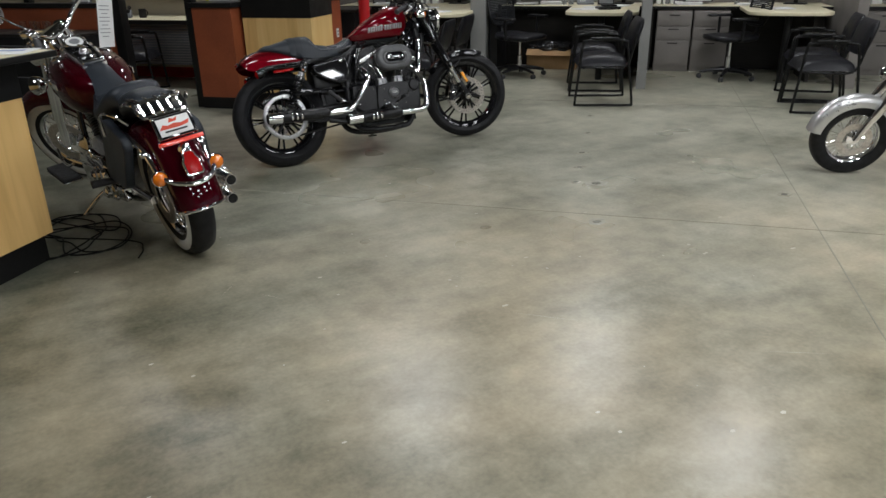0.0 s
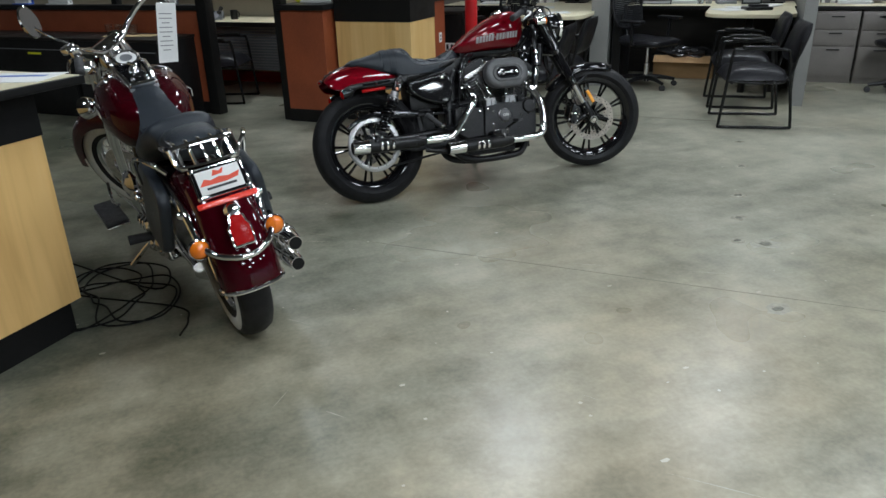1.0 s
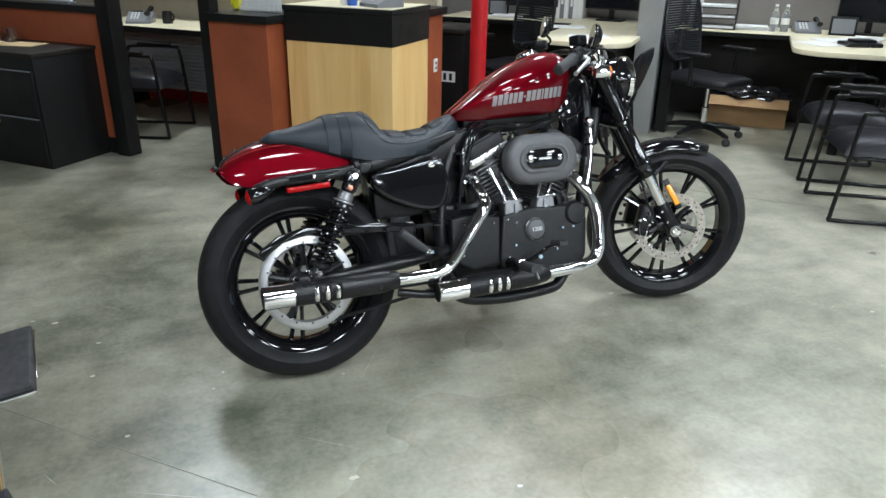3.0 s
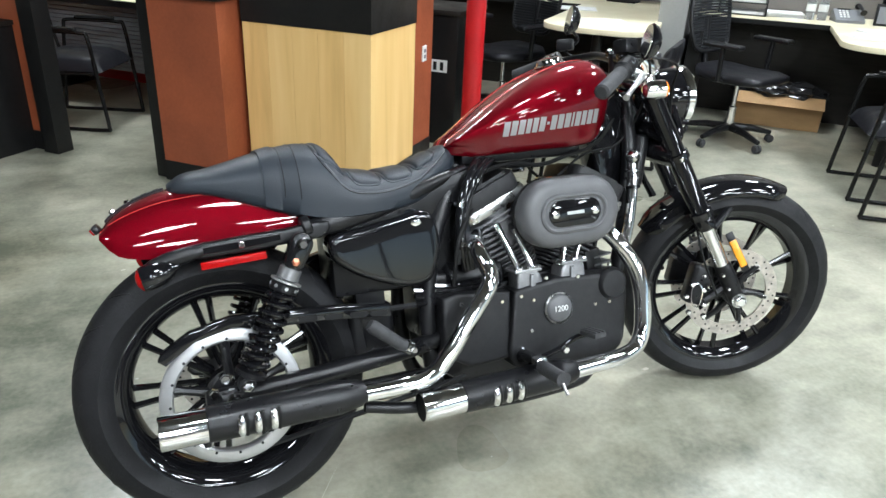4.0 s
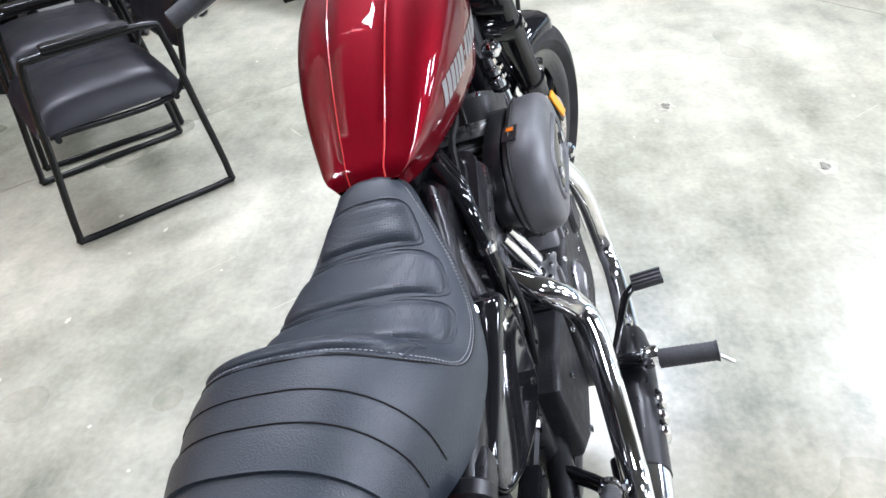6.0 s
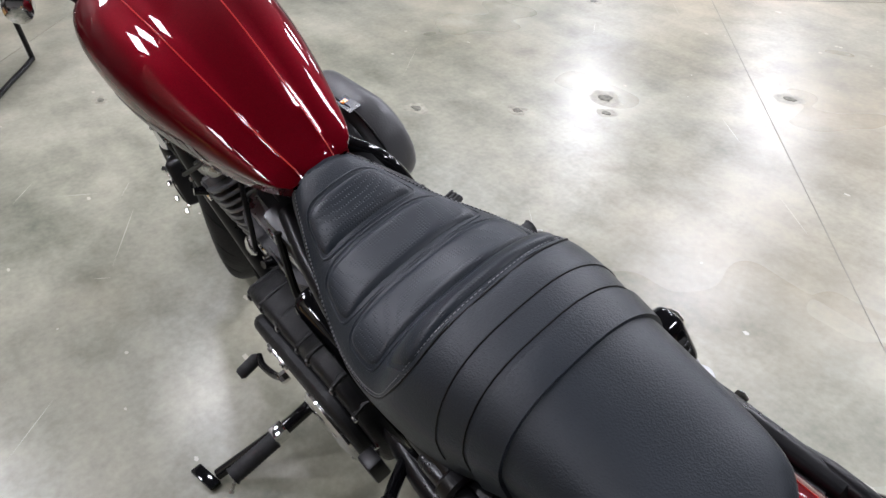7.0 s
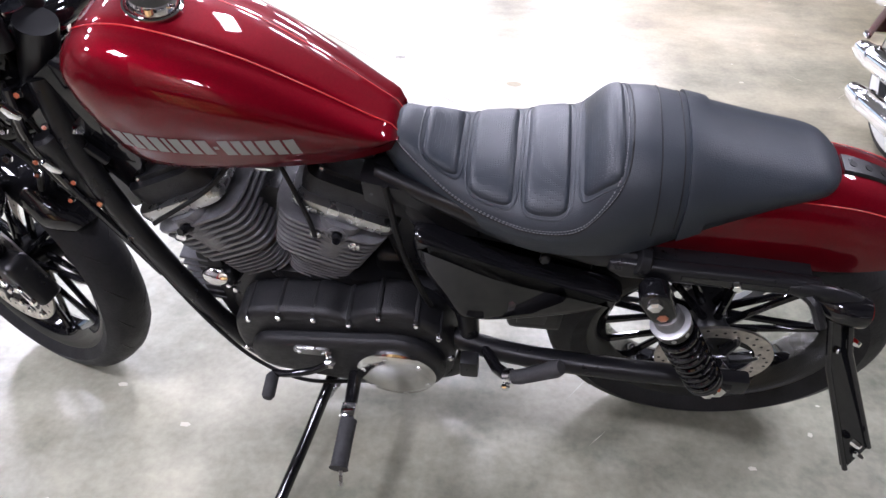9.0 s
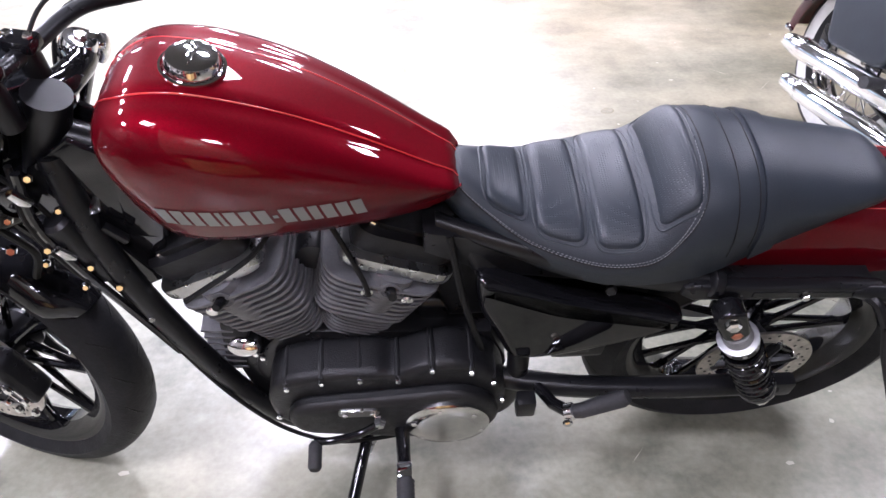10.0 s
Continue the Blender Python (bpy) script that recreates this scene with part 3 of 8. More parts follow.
def logo(s):
    """Plain block bars of the wordmark's size on the tank's side."""
    bm = bmesh.new()
    widths = [1, 1, 1, 0.8, 0.9, 1, 0.45, 1, 1, 1, 0.4, 1, 0.9, 1, 1]
    total = sum(widths) + 0.28 * (len(widths) - 1)
    x0, x1 = 0.775, 1.045
    step, pos = (x1 - x0) / total, 0.0
    for w in widths:
        a, b = x0 + pos * step, x0 + (pos + w) * step
        pos += w + 0.28
        hyphen = w == 0.45
        rows = []
        for k in range(4):
            f = k / 3
            if hyphen:
                f = 0.4 + 0.2 * f
            lo = 0.856 + (a - x0) * 0.07
            rows.append([side_point(q + 0.006 * f, lo + 0.036 * f, s) for q in (a, (a + b) / 2, b)])
        vs = [[bm.verts.new(p) for p in r] for r in rows]
        for r0, r1 in zip(vs, vs[1:]):
            for i in range(2):
                bm.faces.new((r0[i], r0[i + 1], r1[i + 1], r1[i]))
    part("tank_lettering", bm, LOGO, tank, "silver block lettering bars")


logo(1)
logo(-1)
cm = axis_at((0.985, 0, interp(0.985, TANK_TOP) - 0.006), (-0.18, 0, 1))
cap = part("filler_cap", lathe([(0.0, 0.024), (0.022, 0.023), (0.032, 0.019), (0.036, 0.012), (0.037, 0.004), (0.040, 0.002), (0.040, 0.0), (0.0, 0.0)], cm, 40), CHROME, tank, "domed chrome filler cap")
part("cap_ridge", tube([cm @ Vector((-0.030, 0.006, 0.0165)), cm @ Vector((-0.018, 0.002, 0.0225)), cm @ Vector((0.0, 0.0, 0.0245)), cm @ Vector((0.018, 0.002, 0.0225)), cm @ Vector((0.030, 0.006, 0.0165))], [0.002, 0.0035, 0.004, 0.0035, 0.002], 8), CHROME, cap, "raised grip ridge across the cap")
part("cap_collar", lathe([(0.0405, 0.0), (0.0425, 0.002), (0.0425, 0.005), (0.0395, 0.006)], cm, 40), CHROME, cap)

# seat
SEAT_TOP = [(-0.032, 0.808), (0.0, 0.828), (0.059, 0.838), (0.175, 0.866), (0.235, 0.876), (0.280, 0.877), (0.318, 0.862), (0.361, 0.812), (0.423, 0.796), (0.503, 0.796), (0.571, 0.815), (0.624, 0.842), (0.652, 0.846), (0.664, 0.832)]
SEAT_LOW = [(-0.032, 0.794), (0.043, 0.788), (0.106, 0.768), (0.196, 0.735), (0.292, 0.708), (0.425, 0.708), (0.55, 0.726), (0.618, 0.762), (0.664, 0.80)]
SEAT_WIDE = [(-0.032, 0.036), (-0.022, 0.056), (0.0, 0.074), (0.06, 0.092), (0.18, 0.119), (0.26, 0.142), (0.34, 0.152), (0.42, 0.150), (0.50, 0.128), (0.57, 0.098), (0.62, 0.072), (0.65, 0.056), (0.664, 0.040)]


def seat_point(x, a, grow=0.0):
    """A place on the seat's skin: a from 0 at the ridge to 1 at the lower edge, either side."""
    zt, zb, w = interp(x, SEAT_TOP), interp(x, SEAT_LOW), interp(x, SEAT_WIDE)
    t = abs(a) * math.pi / 2
    e = 0.74
    y = w * math.sin(t) ** e * (1 - 0.10 * max(0, abs(a) - 0.75) * 4 * 0.6)
    z = zb + (zt - zb) * math.cos(t) ** e
    n = Vector((0, math.sin(t), math.cos(t)))
    q = Vector((x, y, z)) + n * grow
    return Vector((q.x, math.copysign(q.y, a if a else 1), q.z))


def seat_ring(x, grow=0.0, n=14):
    top = [seat_point(x, k / n, grow) for k in range(-n, n + 1)]
    low = interp(x, SEAT_LOW)
    return top + [Vector((x, top[-1].y * 0.85, low - 0.008)), Vector((x, 0, low - 0.01)), Vector((x, top[0].y * 0.85, low - 0.008))]


sx = [-0.032, -0.029, -0.024] + [-0.018 + 0.678 * k / 62 for k in range(63)] + [0.664]
seat = part("seat", bridge(bmesh.new(), [seat_ring(x) for x in sx]), VINYL, bike, "black stitched vinyl two-up seat", 60)


def cushion(x0, x1, a0, rise):
    """A raised quilted pad across the seat."""
    bm = bmesh.new()
    nx, ny, rows = 16, 40, []
    for i in range(nx + 1):
        f = i / nx
        row = []
        for j in range(ny + 1):
            g = 2 * j / ny - 1
            lift = rise * max(0, (1 - abs(2 * f - 1) ** 5) * (1 - abs(g) ** 9)) ** 0.55 - 0.002
            x = x0 + (x1 - x0) * f
            reach = a0 * (1 - 0.14 * abs(2 * f - 1) ** 4)
            row.append(seat_point(x, g * reach if g else 1e-6, lift))
        rows.append(row)
    return bridge(bm, rows, closed_ring=False, cap=False)


for q0, q1, reach in ((0.545, 0.603, 0.42), (0.456, 0.528, 0.53), (0.370, 0.440, 0.56), (0.296, 0.352, 0.46)):
    part("quilted_pad", cushion(q0, q1, reach, 0.0095), PERFORATED, seat, "raised perforated quilted pad", 60)
    mid, half = (q0 + q1) / 2, (q1 - q0) / 2 + 0.006
    edge = []
    for k in range(48):
        t = 2 * math.pi * k / 48
        ct, sn = math.cos(t), math.sin(t)
        edge.append(seat_point(mid + half * math.copysign(abs(ct) ** 0.35, ct), (reach + 0.03) * math.copysign(abs(sn) ** 0.5, sn) or 1e-6, -0.0006))
    part("pad_groove", tube(edge, 0.0022, 6, closed=True), VINYL, seat)
bm = bmesh.new()
bridge(bm, [[seat_point(x, k / 14, g) for k in range(-14, 15)] for x, g in ((0.168, -0.001), (0.168, 0.0045), (0.180, 0.005), (0.200, 0.005), (0.203, 0.0045), (0.203, -0.001))], closed_ring=False, cap=False)
part("strap", bm, VINYL, seat, "vinyl passenger strap")


def stitching(paths):
    bm = bmesh.new()
    for path in paths:
        pts = spline(path, 40)
        run = 0.0
        for a, b in zip(pts, pts[1:]):
            run += (b - a).length
            if run > 0.0048:
                d = (b - a).normalized()
                tube([a, a + d * 0.0032], 0.00045, 4, bm=bm)
                run = 0.0
    return bm


lines = []
for s in (1, -1):
    for off in (0.0, 0.025):
        loop = [(0.648, 0.30), (0.64, 0.46), (0.60, 0.58 + off), (0.54, 0.66 + off), (0.46, 0.70 + off), (0.40, 0.71 + off), (0.35, 0.69 + off), (0.318 - off * 0.3, 0.58), (0.300 - off * 0.3, 0.40), (0.294 - off * 0.3, 0.2), (0.292 - off * 0.3, 0.01)]
        lines.append([seat_point(x, s * a, 0.0007) for x, a in loop])
part("welt", tube(spline([seat_point(x, -a - 0.012, 0.0) for x, a in loop], 8) + spline([seat_point(x, a + 0.012, 0.0) for x, a in loop[::-1]], 8), 0.0014, 6), CABLE, seat, "dark recessed welt")
part("stitching", stitching(lines), THREAD, seat, "pale grey double stitching")
for x in (0.245, 0.212):
    part("seam", tube([seat_point(x, k / 12, 0.0002) for k in range(-11, 12)], 0.0011, 5), CABLE, seat)

# rear fender
FEND_TOP = [(-0.180, 0.720), (-0.170, 0.736), (-0.138, 0.761), (-0.083, 0.786), (-0.035, 0.798), (0.05, 0.806), (0.15, 0.803), (0.26, 0.780), (0.32, 0.76)]
FEND_LOW = [(-0.180, 0.708), (-0.170, 0.695), (-0.155, 0.676), (-0.13, 0.664), (-0.06, 0.654), (0.05, 0.655), (0.15, 0.664), (0.26, 0.69), (0.32, 0.70)]
FEND_WIDE = [(-0.180, 0.082), (-0.165, 0.094), (-0.10, 0.100), (0.32, 0.103)]


def fender_ring(x, t=0.0):
    zt, zb, w = interp(x, FEND_TOP) - t, interp(x, FEND_LOW), interp(x, FEND_WIDE) - t
    out = []
    for k in range(-12, 13):
        a = abs(k) / 12 * math.pi / 2
        out.append(Vector((x, math.copysign(w * math.sin(a) ** 0.72, k), zb + (zt - zb) * math.cos(a) ** 0.72)))
    return out


bm = bmesh.new()
bridge(bm, [fender_ring(x) + fender_ring(x, 0.003)[::-1] for x in [-0.180 + 0.50 * k / 30 for k in range(31)]])
rear_fender = part("rear_fender", bm, RED, bike, "candy-red rear mudguard", 50)
for s in (1, -1):
    edge = []
    for x in [-0.178 + 0.43 * k / 20 for k in range(21)]:
        edge.append(fender_ring(x)[12 + 5 * s])
    part("pinstripe", tube([p + Vector((0, 0, 0.0005)) for p in edge], 0.0009, 6), STRIPE, rear_fender, "thin bright red pinstripe")

# ---- running gear of the red motorcycle ----
# belt pulley, brake disc, axle nuts
pm = axis_at((REAR.x, -0.112, REAR.z), (0, -1, 0))
pulley = part("belt_pulley", lathe([(0.152, 0.0), (0.156, 0.004), (0.156, 0.014), (0.150, 0.018), (0.130, 0.018), (0.126, 0.014), (0.126, 0.0)], pm, 64, closed=True), WHITE_ALLOY, rear_wheel, "pale silver pulley ring")
part("pulley_hub", lathe([(0.0, 0.010), (0.05, 0.012), (0.058, 0.004), (0.058, -0.004), (0.0, -0.004)], pm, 40), SATIN_BLACK, rear_wheel)
for k in range(5):
    a = 2 * math.pi * k / 5 + 0.35
    part("pulley_arm", tube([pm @ Vector((q * math.cos(a), q * math.sin(a), 0.004)) for q in (0.045, 0.08, 0.11, 0.13)], [0.013, 0.010, 0.010, 0.014], 8), SATIN_BLACK, rear_wheel)
bm = bmesh.new()
for k in range(16):
    a = 2 * math.pi * k / 16
    bolt(pm @ Vector((0.134 * math.cos(a), 0.134 * math.sin(a), 0.017)), (0, -1, 0), 0.0035, 0.003, bm)
part("pulley_rivets", bm, SATIN_BLACK, rear_wheel)
for k in range(5):
    a = 2 * math.pi * k / 5 + 0.35
    part("pulley_bolt", bolt(pm @ Vector((0.042 * math.cos(a), 0.042 * math.sin(a), 0.011)), (0, -1, 0), 0.010, 0.010), CHROME, rear_wheel)


def disc(parent, c, ax, side, r, hub):
    """A drilled brake disc on a black carrier."""
    m = axis_at(Vector(c) + Vector(ax) * side, ax)
    d = part("brake_disc", lathe([(r, -0.0025), (r, 0.0025), (r - 0.034, 0.0025), (r - 0.034, -0.0025)], m, 64, closed=True), DISC, parent, "drilled steel brake disc")
    bm = bmesh.new()
    for k in range(40):
        a = 2 * math.pi * k / 40
        q = r - 0.009 - 0.008 * (k % 3)
        for s in (-1, 1):
            rod(m @ Vector((q * math.cos(a), q * math.sin(a), 0.0022 * s)), m @ Vector((q * math.cos(a), q * math.sin(a), 0.0029 * s)), 0.0032, 8, bm)
    tagged(part("drilled_holes", bm, SATIN_BLACK, d), "ring of small drilled holes", kind="stuff")
    for k in range(6):
        a = 2 * math.pi * k / 6
        part("carrier_arm", tube([m @ Vector((q * math.cos(a + w), q * math.sin(a + w), 0.0)) for q, w in ((0.03, 0.0), (0.07, 0.10), (r - 0.03, 0.22))], [0.012, 0.009, 0.008], 8), SATIN_BLACK, d)
    for k in range(6):
        a = 2 * math.pi * k / 6 + 0.22
        part("disc_rivet", lathe([(0, -0.006), (0.0075, -0.006), (0.009, 0), (0.0075, 0.006), (0, 0.006)], m @ Matrix.Translation(((r - 0.033) * math.cos(a), (r - 0.033) * math.sin(a), 0)), 12), CHROME, d)
    return d


disc(rear_wheel, REAR, (0, 1, 0), 0.088, 0.112, 0.05)
for s in (-1, 1):
    disc(front_wheel, FRONT, FAX, 0.066 * s, 0.142, 0.05)

for x, z, r in ((0.031, 0.382, 0.014), (0.063, 0.360, 0.016), (0.005, 0.351, 0.013)):
    part("axle_bolt", bolt((x, -0.150, z), (0, -1, 0), r, 0.018), CHROME, bike)
# swing arm, axle, belt guards
for s in (1, -1):
    bm = tube(spline([(0.62, 0.105 * s, 0.375), (0.45, 0.135 * s, 0.36), (0.25, 0.142 * s, 0.345), (0.02, 0.138 * s, 0.332)], 6), 0.022, 10)
    part("swing_arm", bm, SATIN_BLACK, bike)
    part("axle_block", block(0.10, 0.03, 0.05, pose(REAR.x - 0.01, 0.14 * s, REAR.z - 0.025), 0.008), SATIN_BLACK, bike)
    part("axle_nut", bolt((REAR.x, 0.155 * s, REAR.z), (0, s, 0), 0.018, 0.016), CHROME, bike)
out = [(-0.10, 0.437), (-0.09, 0.455), (-0.03, 0.492), (0.06, 0.512), (0.20, 0.506), (0.43, 0.484), (0.43, 0.452), (0.20, 0.476), (0.06, 0.486), (-0.02, 0.468), (-0.085, 0.425)]
guard = part("belt_guard", plate(out, -0.135, -0.105, 0.004), GLOSS_BLACK, bike, "gloss black upper belt guard")
for x in (0.23, 0.29, 0.35, 0.40):
    part("guard_slot", plate(hull(circle(x - 0.015, 0.484 - (x - 0.2) * 0.09, 0.007, 10) + circle(x + 0.015, 0.482 - (x - 0.2) * 0.09, 0.007, 10)), -0.1372, -0.1345, 0), CABLE, guard)
out = [(0.10, 0.30), (0.30, 0.262), (0.50, 0.262), (0.52, 0.30), (0.30, 0.30), (0.14, 0.335)]
part("debris_guard", plate(out, -0.128, -0.108, 0.004), SATIN_BLACK, bike)
bm = bmesh.new()
for z0, z1 in ((0.478, 0.462), (0.185, 0.258)):
    tube([(0.05, -0.12, z0), (0.62, -0.12, z1)], 0.007, 6, bm=bm)
part("drive_belt", bm, RUBBER, bike, "black toothed drive belt")


# shock absorbers
def shock(s):
    top, low = Vector((0.224, 0.176 * s, 0.662)), Vector((0.074, 0.168 * s, 0.366))
    d = (low - top).normalized()
    side = d.cross(Vector((0, 1, 0))).normalized()
    fwd = d.cross(side)
    sh = part("shock_absorber", rod(top + d * 0.05, low, 0.010, 12), CHROME, bike, "black coil-over shock with pale collar")
    eye = top + d * 0.042
    out = hull(circle(top.x, top.z, 0.025, 20) + circle(eye.x, eye.z, 0.023, 20))
    part("top_mount", plate(out, top.y - 0.020, top.y + 0.020, 0.009, 3), GLOSS_BLACK, sh)
    part("mount_bolt", bolt(top + Vector((0, 0.018 * s, 0)), (0, s, 0), 0.0125, 0.012), CHROME, sh)
    part("copper_bolt", bolt(eye + Vector((0, 0.018 * s, 0)), (0, s, 0), 0.0095, 0.006), COPPER, sh, "copper-coloured bolt")
    part("reservoir", tube([top + d * q for q in (0.056, 0.060, 0.084, 0.087)], [0.018, 0.0245, 0.0255, 0.020], 24), CAST_GREY, sh, "pale silver top collar")
    part("spring_flange", tube([top + d * q for q in (0.087, 0.088, 0.092, 0.093)], [0.030, 0.0345, 0.0345, 0.030], 28), ALLOY, sh)
    part("adjuster", tube([top + d * q for q in (0.094, 0.096, 0.112, 0.115)], [0.027, 0.0315, 0.0315, 0.027], 24), SATIN_BLACK, sh)
    for k in range(8):
        a = 2 * math.pi * k / 8
        r = side * math.cos(a) + fwd * math.sin(a)
        part("adjuster_notch", rod(top + d * 0.103 + r * 0.029, top + d * 0.103 + r * 0.0325, 0.0042, 8), ALLOY, sh)
    coil = []
    for k in range(9 * 18 + 1):
        a = 2 * math.pi * k / 18
        coil.append(top + d * (0.118 + 0.180 * k / 162) + (side * math.cos(a) + fwd * math.sin(a)) * 0.0305)
    part("spring", tube(coil, 0.0058, 8), GLOSS_BLACK, sh, "gloss black coil spring")
    part("damper_body", tube([top + d * 0.112, top + d * 0.20, top + d * 0.201, top + d * 0.30], [0.0215, 0.0215, 0.017, 0.017], 18), GLOSS_BLACK, sh)
    part("lower_seat", tube([top + d * q for q in (0.298, 0.302, 0.312, 0.318)], [0.024, 0.035, 0.035, 0.02], 24), SATIN_BLACK, sh)
    part("lower_eye", lathe([(0.0, -0.018), (0.018, -0.018), (0.02, 0), (0.018, 0.018), (0, 0.018)], axis_at(low, (0, s, 0)), 20), SATIN_BLACK, sh)
    part("lower_bolt", bolt(low + Vector((0, 0.018 * s, 0)), (0, s, 0), 0.013, 0.010), CHROME, sh)


shock(1)
shock(-1)

# fender struts, reflectors, tail lamp, turn signals
for s in (1, -1):
    out = [(-0.030, 0.656), (-0.036, 0.666), (-0.030, 0.677), (0.02, 0.684), (0.11, 0.690), (0.20, 0.694), (0.275, 0.704), (0.298, 0.700), (0.300, 0.680), (0.278, 0.664), (0.21, 0.660), (0.11, 0.654), (0.02, 0.650)]
    st = part("fender_strut", plate(out, s * 0.126, s * 0.152, 0.010, 4), SATIN_BLACK, bike, "satin black mudguard strut")
    part("strut_inner", plate([(-0.02, 0.652), (-0.02, 0.672), (0.11, 0.684), (0.28, 0.694), (0.30, 0.668), (0.11, 0.655)], s * 0.092, s * 0.128, 0.004, 2), SATIN_BLACK, st)
    groove = [(0.00, 0.660), (0.00, 0.672), (0.11, 0.680), (0.185, 0.684), (0.185, 0.672), (0.11, 0.664)]
    part("strut_channel", plate(groove, s * 0.1505, s * 0.1535, 0.001, 1), GLOSS_BLACK, st, "recessed channel along the strut")
    part("strut_bolt", bolt((0.100, s * 0.152, 0.672), (0, s, 0), 0.009, 0.010), CHROME, st)
    part("strut_collar", tube([(0.236, s * 0.134, 0.690), (0.240, s * 0.134, 0.691), (0.254, s * 0.134, 0.694), (0.258, s * 0.134, 0.695)], [0.020, 0.025, 0.025, 0.020], 16), SATIN_BLACK, st)
    end = []
    for x, z, h, w in ((0.02, 0.668, 0.010, 0.008), (-0.01, 0.664, 0.017, 0.012), (-0.05, 0.657, 0.018, 0.013), (-0.085, 0.649, 0.014, 0.012), (-0.105, 0.643, 0.007, 0.008)):
        end.append([(x, s * 0.148 + w * math.cos(a), z + h * math.sin(a)) for a in (2 * math.pi * k / 14 for k in range(14))])
    part("strut_end", bridge(bmesh.new(), end), SATIN_BLACK, st, "tapered strut end over the turn signal")
    if s < 0:
        part("side_reflector", block(0.140, 0.008, 0.017, pose(0.082, s * 0.148, 0.630, 0, -3, 0), 0.003), RED_LENS, bike, "red side reflector")
    sig = part("turn_signal", tube(spline([(-0.030, s * 0.152, 0.644), (-0.055, s * 0.153, 0.637), (-0.085, s * 0.154, 0.629), (-0.108, s * 0.154, 0.624)], 4), [0.006, 0.009, 0.014, 0.018, 0.021, 0.024, 0.026, 0.027, 0.028, 0.028, 0.0275, 0.027, 0.026], 20), GLOSS_BLACK, bike, "black bullet turn signal")
    part("lens", lathe([(0.0, 0.012), (0.012, 0.010), (0.022, 0.004), (0.0245, 0.0), (0, 0)], axis_at((-0.108, s * 0.154, 0.624), (-1, 0, -0.2)), 22), RED_LENS, sig, "red lens")
tl = part("tail_lamp", block(0.016, 0.052, 0.020, pose(-0.182, 0, 0.716, 0, -35, 0), 0.006), SATIN_BLACK, bike)
part("lens", block(0.008, 0.044, 0.015, pose(-0.190, 0, 0.714, 0, -35, 0), 0.003), RED_LENS, tl, "red tail lens")
rows = []
for k in range(13):
    x = -0.040 - 0.128 * k / 12
    z = interp(x, FEND_TOP)
    w = 0.019 - 0.004 * k / 12
    rows.append([Vector((x, -w, z - 0.001)), Vector((x, -w * 0.9, z + 0.005)), Vector((x, w * 0.9, z + 0.005)), Vector((x, w, z - 0.001))])
rail = part("fender_rail", bridge(bmesh.new(), rows), SATIN_BLACK, bike, "black drilled strip along the mudguard")
for k in range(3):
    x = -0.056 - 0.026 * k
    slope = Vector((interp(x + 0.01, FEND_TOP) - interp(x - 0.01, FEND_TOP), 0, -0.02)).normalized() * -1
    q = Vector((x, 0, interp(x, FEND_TOP) + 0.0046))
    part("rail_hole", rod(q, q + slope * 0.0012, 0.0062, 12), CABLE, rail)
for x in (-0.118, -0.150):
    slope = Vector((interp(x + 0.01, FEND_TOP) - interp(x - 0.01, FEND_TOP), 0, -0.02)).normalized() * -1
    part("rail_screw", bolt(Vector((x, 0, interp(x, FEND_TOP) + 0.004)), slope, 0.0065, 0.007), CHROME, rail)

# side-mounted number plate bracket
pb = part("plate_bracket", tube(spline([(0.0, 0.14, 0.655), (-0.02, 0.165, 0.655), (-0.04, 0.185, 0.62)], 5), 0.009, 8), SATIN_BLACK, bike)
bm = bmesh.new()
rows = []
for a, b in (((-0.050, 0.150, 0.640), (-0.080, 0.135, 0.650)), ((-0.085, 0.188, 0.520), (-0.112, 0.160, 0.545)), ((-0.160, 0.290, 0.330), (-0.190, 0.262, 0.370))):
    a, b = Vector(a), Vector(b)
    n = Vector((0.5, -0.7, -0.2)).normalized() * 0.005
    rows.append([a - n, b - n, b + n, a + n])
backing = part("plate_backing", bridge(bm, rows), GLOSS_BLACK, bike, "black side-mounted number plate backing")
for a, b in (((-0.050, 0.150, 0.640), (-0.160, 0.290, 0.330)), ((-0.080, 0.135, 0.650), (-0.190, 0.262, 0.370))):
    a, b = Vector(a), Vector(b)
    off = Vector((-0.5, 0.7, 0.2)).normalized() * 0.006
    part("plate_rail", tube([a + off, a.lerp(b, 0.40) + off + Vector((0.012, -0.012, 0.0)), b + off], 0.005, 8), GLOSS_BLACK, backing)
for p in ((-0.085, 0.172, 0.545), (-0.112, 0.166, 0.560), (-0.158, 0.268, 0.392), (-0.172, 0.276, 0.362)):
    part("plate_bolt", bolt(p, (-0.6, 0.7, 0.2), 0.0065, 0.016), CHROME, backing)

